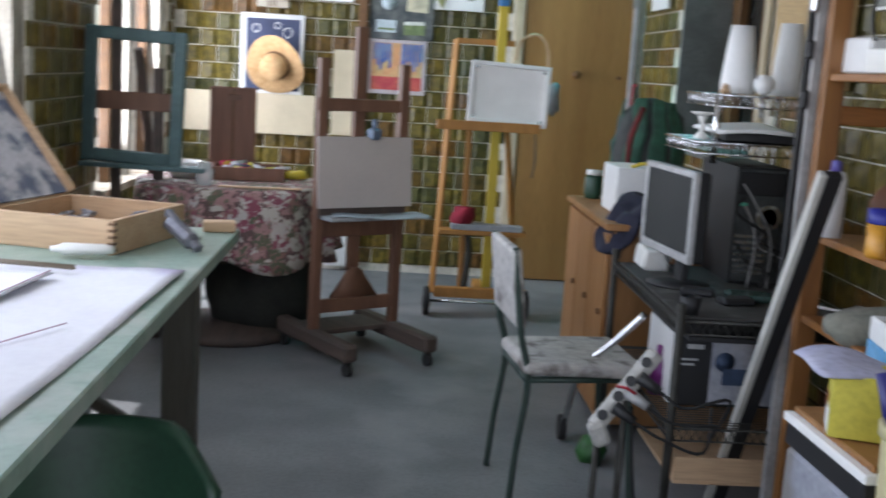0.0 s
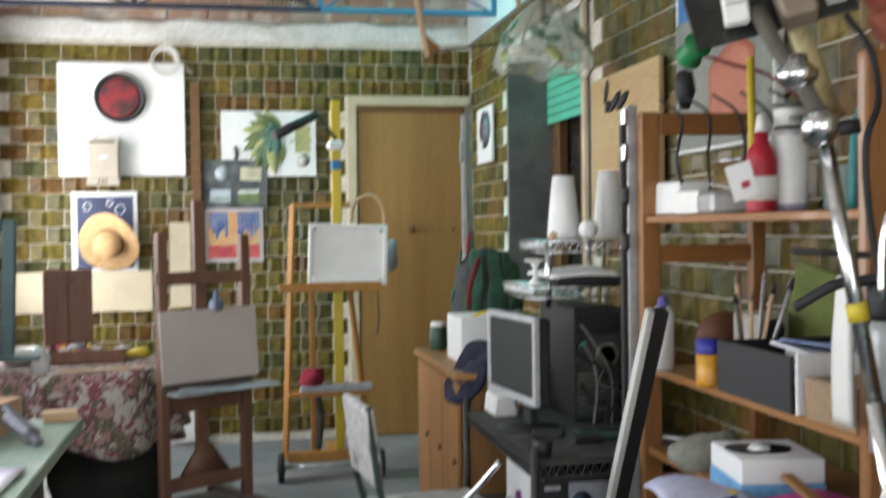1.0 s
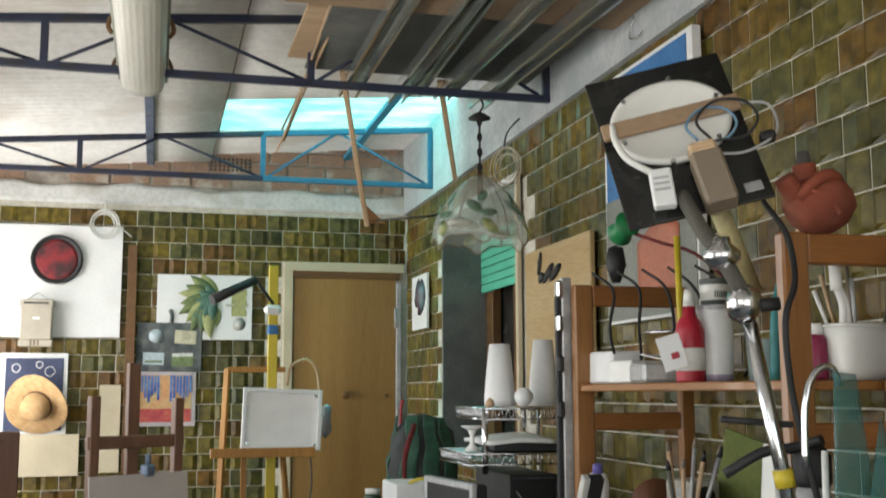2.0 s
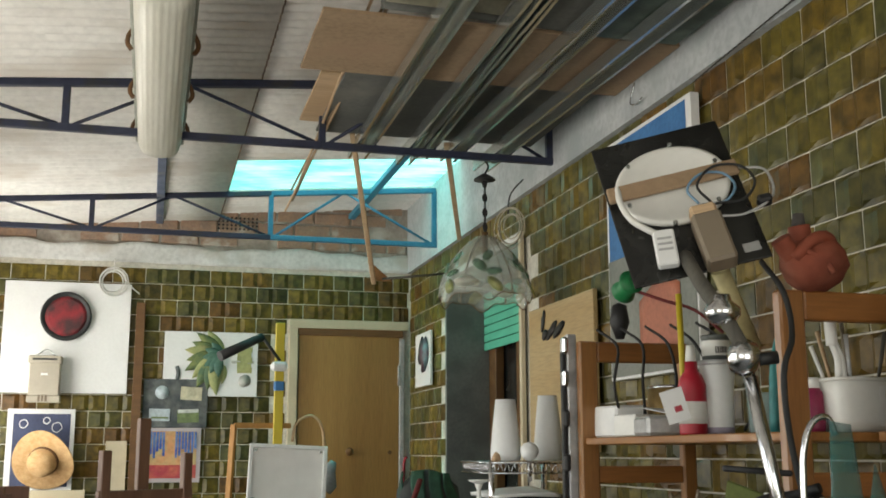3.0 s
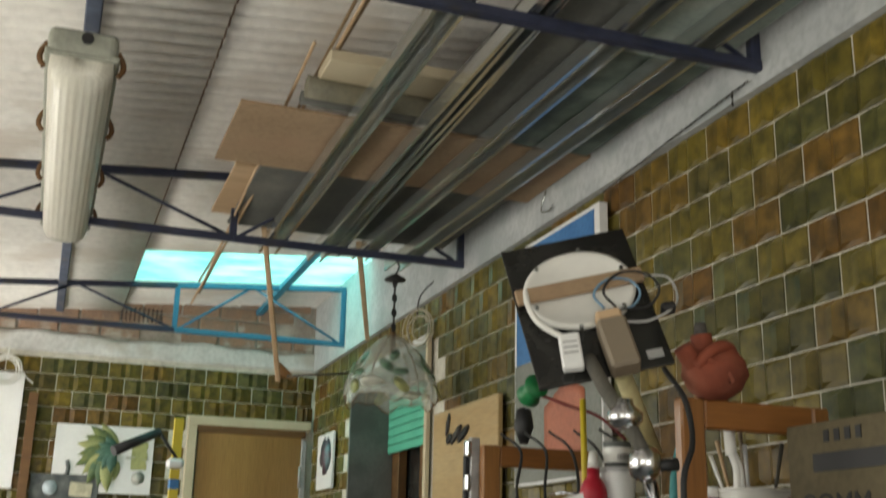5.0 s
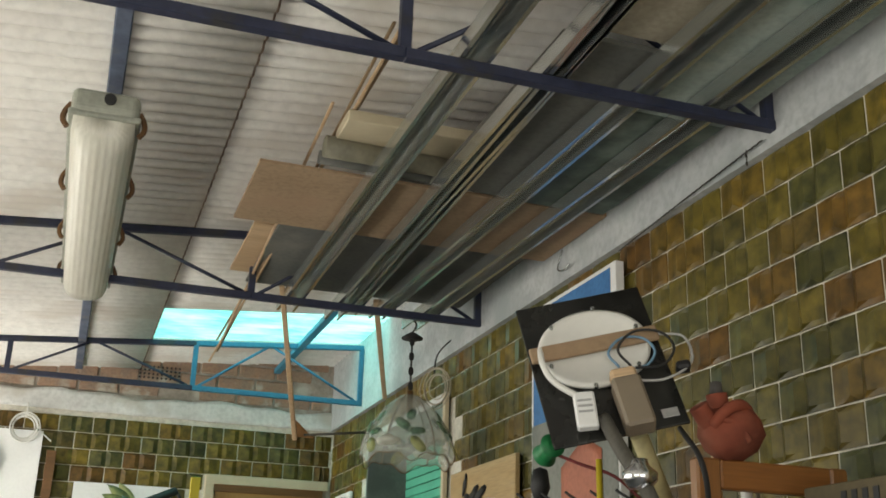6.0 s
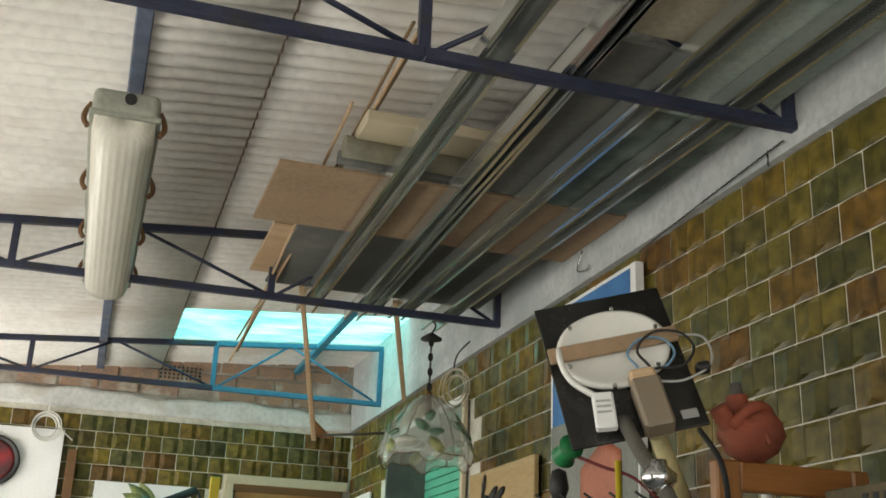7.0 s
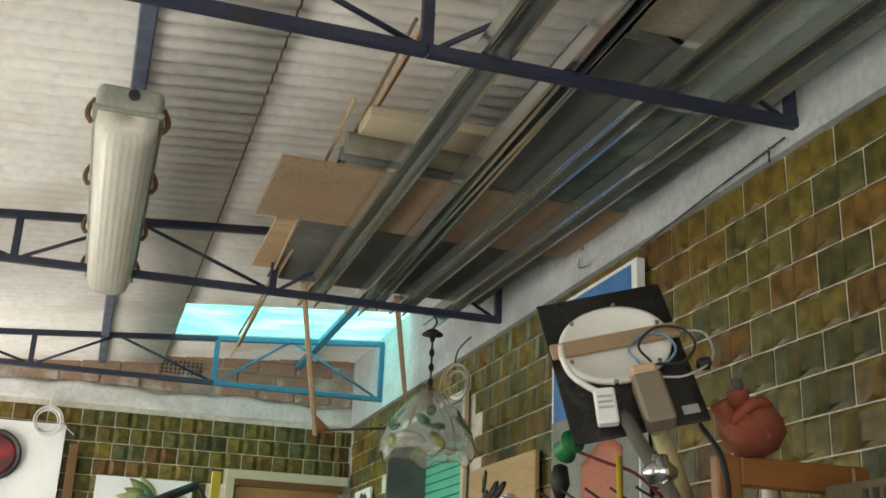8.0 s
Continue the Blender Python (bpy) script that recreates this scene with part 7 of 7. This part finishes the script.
solo("white_cover", sheet(lambda u, v: Vector((-0.4365 - 0.012 * math.sin(math.pi * u), -5.03 - (0.06 - 0.025 * u ** 3) * v - 0.02 * math.sin(2.2 * u), 0.955 + 0.265 * u)), 16, 6, 0.010), WHITE_PLASTIC, "white curved plastic cover hung on the shelving post", "cover")
solo("black_hook", tube([(-0.56, -5.10, 1.17), (-0.50, -5.13, 1.21), (-0.45, -5.16, 1.22), (-0.42, -5.2, 1.235)], 0.010, 8), BLACK, "black plastic clamp handle on the stand", "handle")
solo("black_wing", bar((-0.56, -5.09, 1.27), (-0.44, -5.14, 1.26), 0.022, 0.012), BLACK, "flat black handle on the stand", "handle")
tl = thing("teal_set_square", pose(-0.46, -5.36, SH2, 0, 4, 24) @ Matrix.Scale(0.88, 4), "translucent teal drawing triangle standing on the shelf", "set square")
TEAL_G = glassy("teal_acrylic", (0.05, 0.22, 0.21), 0.12, 0.42)
part("sheet", sheet(lambda u, v: Vector((-0.10 + 0.20 * u * (0.35 + 0.65 * (1 - v)), 0, 0.48 * v)), 4, 6, 0.004), TEAL_G, tl)
part("second_sheet", moved(sheet(lambda u, v: Vector((-0.07 + 0.16 * u, -0.015, 0.40 * v * (1 - 0.4 * u))), 4, 6, 0.004), Matrix.Rotation(0.25, 4, "Y")), TEAL_G, tl)
solo("steel_ring", tube([(-0.56, -5.36, 1.20), (-0.555, -5.36, 1.30), (-0.535, -5.36, 1.35), (-0.505, -5.36, 1.36), (-0.49, -5.36, 1.33)], 0.006, 8), CHROME, "bent chrome hook on the near shelf", "hook")
solo("white_cable", tube([(-0.47, -5.28, 1.22), (-0.49, -5.3, 1.0), (-0.52, -5.28, 0.85), (-0.56, -5.2, 0.75), (-0.60, -5.1, 0.55)], 0.006, 8), WHITE_PLASTIC, "white cable hanging past the shelves", "cable")

# ---- pictures and cable on the side wall ----
pt = thing("blue_painting", pose(0, 0, 0), "unframed painting with blue sky, grey slope and salmon patch", "painting")
part("canvas", span((-0.045, -4.07, 1.55), (-0.014, -3.40, 2.418), 0.002), WHITE, pt)
part("blue_field", span((-0.0475, -4.035, 1.98), (-0.0455, -3.42, 2.402), 0), BLUE, pt)
part("grey_field", span((-0.0475, -4.06, 1.56), (-0.0455, -3.41, 1.979), 0), mk("grey_green_oil", (0.16, 0.17, 0.15), (0.24, 0.25, 0.22), 4, 0.5), pt)
part("salmon_patch", crumple(sheet(lambda u, v: Vector((-0.0495, -3.96 + 0.30 * u, 1.62 + 0.26 * v * (1 - 0.5 * abs(u - 0.4)))), 8, 6, 0.001), 0.0, 9), mk("salmon_oil", (0.48, 0.16, 0.09), (0.40, 0.13, 0.08), 6, 0.5), pt)
wp = thing("wooden_bird_panel", pose(0, 0, 0), "pale plywood panel with dark brushed birds", "picture")
part("panel", span((-0.035, -3.22, 1.30), (-0.014, -2.49, 1.915), 0.003), wood("blond_plywood", (0.50, 0.38, 0.20), (0.42, 0.28, 0.12), "y", 0.5, 3), wp)
INK = paint("dark_ink", (0.02, 0.017, 0.015), 0.6, 1.5)
for y, z, l, a in ((-2.78, 1.80, 0.10, 0.45), (-2.86, 1.795, 0.10, 0.35), (-2.70, 1.79, 0.05, 0.3), (-2.68, 1.85, 0.07, 1.2), (-2.90, 1.70, 0.06, 1.0), (-2.95, 1.62, 0.05, 0.9)):
    part("brush_mark", crumple(moved(lathe([(0, 0), (0.022, 0.0005), (0, 0.001)], 14), Matrix.Translation((-0.0385, y, z)) @ Matrix.Rotation(-math.pi / 2, 4, "Y") @ Matrix.Rotation(a, 4, "Z") @ Matrix.Scale(l / 0.03, 4, (0, 1, 0))), 0.004, 50), INK, wp)
cr_ = thing("wall_cable_coil", pose(-0.06, -2.34, 2.33, 0, 0, 38), "coil of pale cable hanging high on the tiled wall", "cable")
for i in range(4):
    r = 0.05 + 0.012 * i
    part("loop", tube([(-0.006 * i, (r * 0.9 + 0.008 * (i % 2)) * math.cos(t), r * 1.15 * math.sin(t) - 0.01 * (i % 2)) for t in [k * math.pi / 6 for k in range(13)]], 0.003, 6, 2), BEIGE, cr_)
part("lead", tube([(0.0, 0.02, 0.06), (0.0, 0.0, 0.16), (0.01, -0.10, 0.24), (0.01, -0.16, 0.25)], 0.004, 6), RUBBER, cr_)
chn = thing("wall_chain", pose(0, 0, 0), "thin steel chain strung along the top of the tiles", "chain")
LINK = moved(lathe([(0.0033, -0.0008), (0.0043, 0), (0.0033, 0.0008)], 10), Matrix.Diagonal((1, 1.75, 1, 1)))
link_mesh = mesh_of("link", LINK, DARK_WIRE)
for i in range(67):
    k = i / 62
    y, z = -4.07 - 0.782 * k, 2.452 + 0.052 * k + 0.010 * k * (1 - k)
    if i > 62:
        y, z = -4.786, 2.512 - 0.011 * (i - 62)
    ob = new("link", link_mesh)
    ob.parent = chn
    ob.matrix_basis = Matrix.Translation((-0.028, y, z)) @ (Matrix.Rotation(math.pi / 2, 4, "X") if i > 62 else Matrix.Rotation(-0.07, 4, "X")) @ Matrix.Rotation(math.pi / 2 * (i % 2), 4, "Y")
solo("wall_hook", tube([(-0.02, -3.62, 2.60), (-0.03, -3.60, 2.53), (-0.03, -3.66, 2.51), (-0.03, -3.70, 2.52)], 0.003, 6), ZINC, "bent wire hook in the plaster", "hook")
hn = thing("hanging_set_square", pose(0, 0, 0), "wooden T-shaped rule and stick hung from the truss", "rule")
part("stick", bar((-0.885, -2.74, 2.60), (-0.64, -2.0, 2.09), 0.022, 0.014), RAW_PINE, hn)
part("gusset", sheet(lambda u, v: Vector((-0.65 + 0.10 * u, -2.0, 2.105 + 0.085 * (1 - u) * v)), 3, 3, 0.008), CABINET, hn)
part("arm", rod((-0.60, -2.0, 2.115), (-0.28, -2.0, 2.155), 0.006), TABLE_WOOD, hn)
solo("hanging_stick", bar((-0.485, -2.76, 2.58), (-0.06, -1.45, 2.44), 0.024, 0.016), RAW_PINE, "pale stick hooked over the truss", "stick")

# more of the second shelf: olive panel and a small beige clock
solo("olive_board", bar((-0.09, -4.30, SH2 + 0.004), (-0.07, -4.37, SH2 + 0.275), 0.19, 0.012, twist=math.pi / 2), mk("olive_card", (0.16, 0.19, 0.045), (0.12, 0.15, 0.035), 5, 0.7, stain=(0.20, 0.22, 0.08)), "olive green card board leaning at the back of the shelf", "board")
clk = thing("desk_clock", pose(-0.19, -4.26, SH2 + 0.001, 0, 0, 8), "small beige plastic desk device with a dark dial", "clock")
part("body", box(0.10, 0.11, 0.165, (0, 0, 0.0825), 0.012, seg=2), mk("beige_plastic", (0.46, 0.43, 0.36), (0.38, 0.36, 0.30), 9, 0.5), clk)
part("dial", rod((0.0, -0.054, 0.12), (0.0, -0.059, 0.12), 0.030, n=24), BLACK, clk)
part("panel", box(0.004, 0.06, 0.05, (-0.0505, -0.01, 0.12), 0.001), SILVER, clk)


# ---- wall tiles, laid in running bond ----
TW, TH, TD = 0.2, 0.1, 0.012


def tile_shape(w=TW - 0.0055, h=TH - 0.0055):
    """One relief tile: two faceted cushions that rise to crests and drop into a lens-shaped hollow in the middle; wall x along, z up, towards -y."""
    bm = bmesh.new()
    zs = (-h / 2, -h * 0.36, h * 0.36, h / 2)

    def column(x_rim, x_mid, d_rim, d_mid):
        return [bm.verts.new((x_mid if 0 < j < 3 else x_rim, -(d_mid if 0 < j < 3 else d_rim), z)) for j, z in enumerate(zs)]

    def half(s):
        return [column(s * w / 2, s * w / 2, 0.0, 0.0), column(s * (w / 2 - 0.002), s * (w / 2 - 0.002), 0.003, 0.0035),
                column(s * (w / 2 - 0.034), s * (w / 2 - 0.042), 0.0055, 0.0090), column(s * 0.007, s * 0.027, 0.0065, 0.0150)]
    cols = half(-1) + [column(0.0, 0.0, 0.0035, 0.0005)] + half(1)[::-1]
    for u, v in zip(cols, cols[1:]):
        for j in range(3):
            bm.faces.new((u[j], u[j + 1], v[j + 1], v[j]))
    for e in (0, 3):
        rim = [c[e] for c in cols]
        ends = [bm.verts.new((c.co.x, 0.0, c.co.z)) for c in rim]
        for j in range(len(rim) - 1):
            bm.faces.new((rim[j], rim[j + 1], ends[j + 1], ends[j]))
    bmesh.ops.remove_doubles(bm, verts=bm.verts, dist=1e-5)
    bmesh.ops.recalc_face_normals(bm, faces=bm.faces)
    return bm


def lay(parent, to_world, length, free, near, z_first, off):
    """Tiles along a wall; near(a, z) says which are laid one by one, the others become one mesh."""
    shapes = {}
    far_v, far_f = [], []
    count = 0
    rows = int(TILE_TOP / TH) + 2
    for r in range(rows):
        zc = z_first - r * TH
        z1, z0 = min(zc + TH / 2, TILE_TOP), zc - TH / 2
        if z1 - z0 < 0.02 or z0 < -0.02:
            continue
        a = off + (TW / 2 if r % 2 else 0) - TW
        while a < length:
            a0, a1 = max(a, 0), min(a + TW, length)
            a += TW
            if a1 - a0 < 0.03 or not free((a0 + a1) / 2, (z0 + z1) / 2, a0, a1):
                continue
            w, h = round(a1 - a0, 3), round(z1 - z0, 3)
            if (w, h) not in shapes:
                bm = tile_shape()
                bmesh.ops.scale(bm, vec=((w - 0.0055) / (TW - 0.0055), 1, (h - 0.0055) / (TH - 0.0055)), verts=bm.verts)
                shapes[(w, h)] = mesh_of("tile", bm, TILE)
            me = shapes[(w, h)]
            m = to_world @ Matrix.Translation(((a0 + a1) / 2, 0, (z0 + z1) / 2))
            if near((a0 + a1) / 2, (z0 + z1) / 2) and count < 300:
                count += 1
                ob = new("tile", me)
                ob.parent = parent
                ob.matrix_basis = m
            else:
                k = len(far_v)
                far_v += [m @ v.co for v in me.vertices]
                far_f += [[k + i for i in p.vertices] for p in me.polygons]
    if far_f:
        me = bpy.data.meshes.new("tiles")
        me.from_pydata(far_v, [], far_f)
        me.materials.append(TILE_FAR)
        ob = new("tiles", me)
        ob.parent = parent
        tagged(ob, kind="stuff")


# back wall: along runs from the window corner to the side wall
lay(wall_back, Matrix.Translation((X_L, 0.012, 0)), -X_L, lambda a, z, a0, a1: not (X_L + a1 > -0.80 and X_L + a0 < -0.01 and z < 2.13), lambda a, z: z > 1.0 and a > 0.6, 2.40, (-0.31 - X_L) % TW)
# side wall: along runs from behind the camera to the back wall
rot = Matrix.Translation((0.012, 0, 0)) @ Matrix.Rotation(-math.pi / 2, 4, "Z")
lay(wall_right, rot, 6.4, lambda a, z, a0, a1: not (-a1 < NICHE_B + 0.0 and -a0 > NICHE_A - 0.03 and NICHE_Z0 < z < NICHE_Z1), lambda a, z: z > 1.15 and 2.9 < a < 5.8, 2.43, 0.0)
# window wall piers
lay(wall_left, Matrix.Translation((X_L - 0.012, -3.0, 0)) @ Matrix.Rotation(math.pi / 2, 4, "Z"), 3.0, lambda a, z, a0, a1: not any(w[0] - 0.02 < a - 3.0 < w[1] + 0.02 and w[2] - 0.04 < z < w[3] + 0.04 for w in WIN), lambda a, z: 0.2 < a < 1.5 and z > 0.6, 2.43, 0.04)
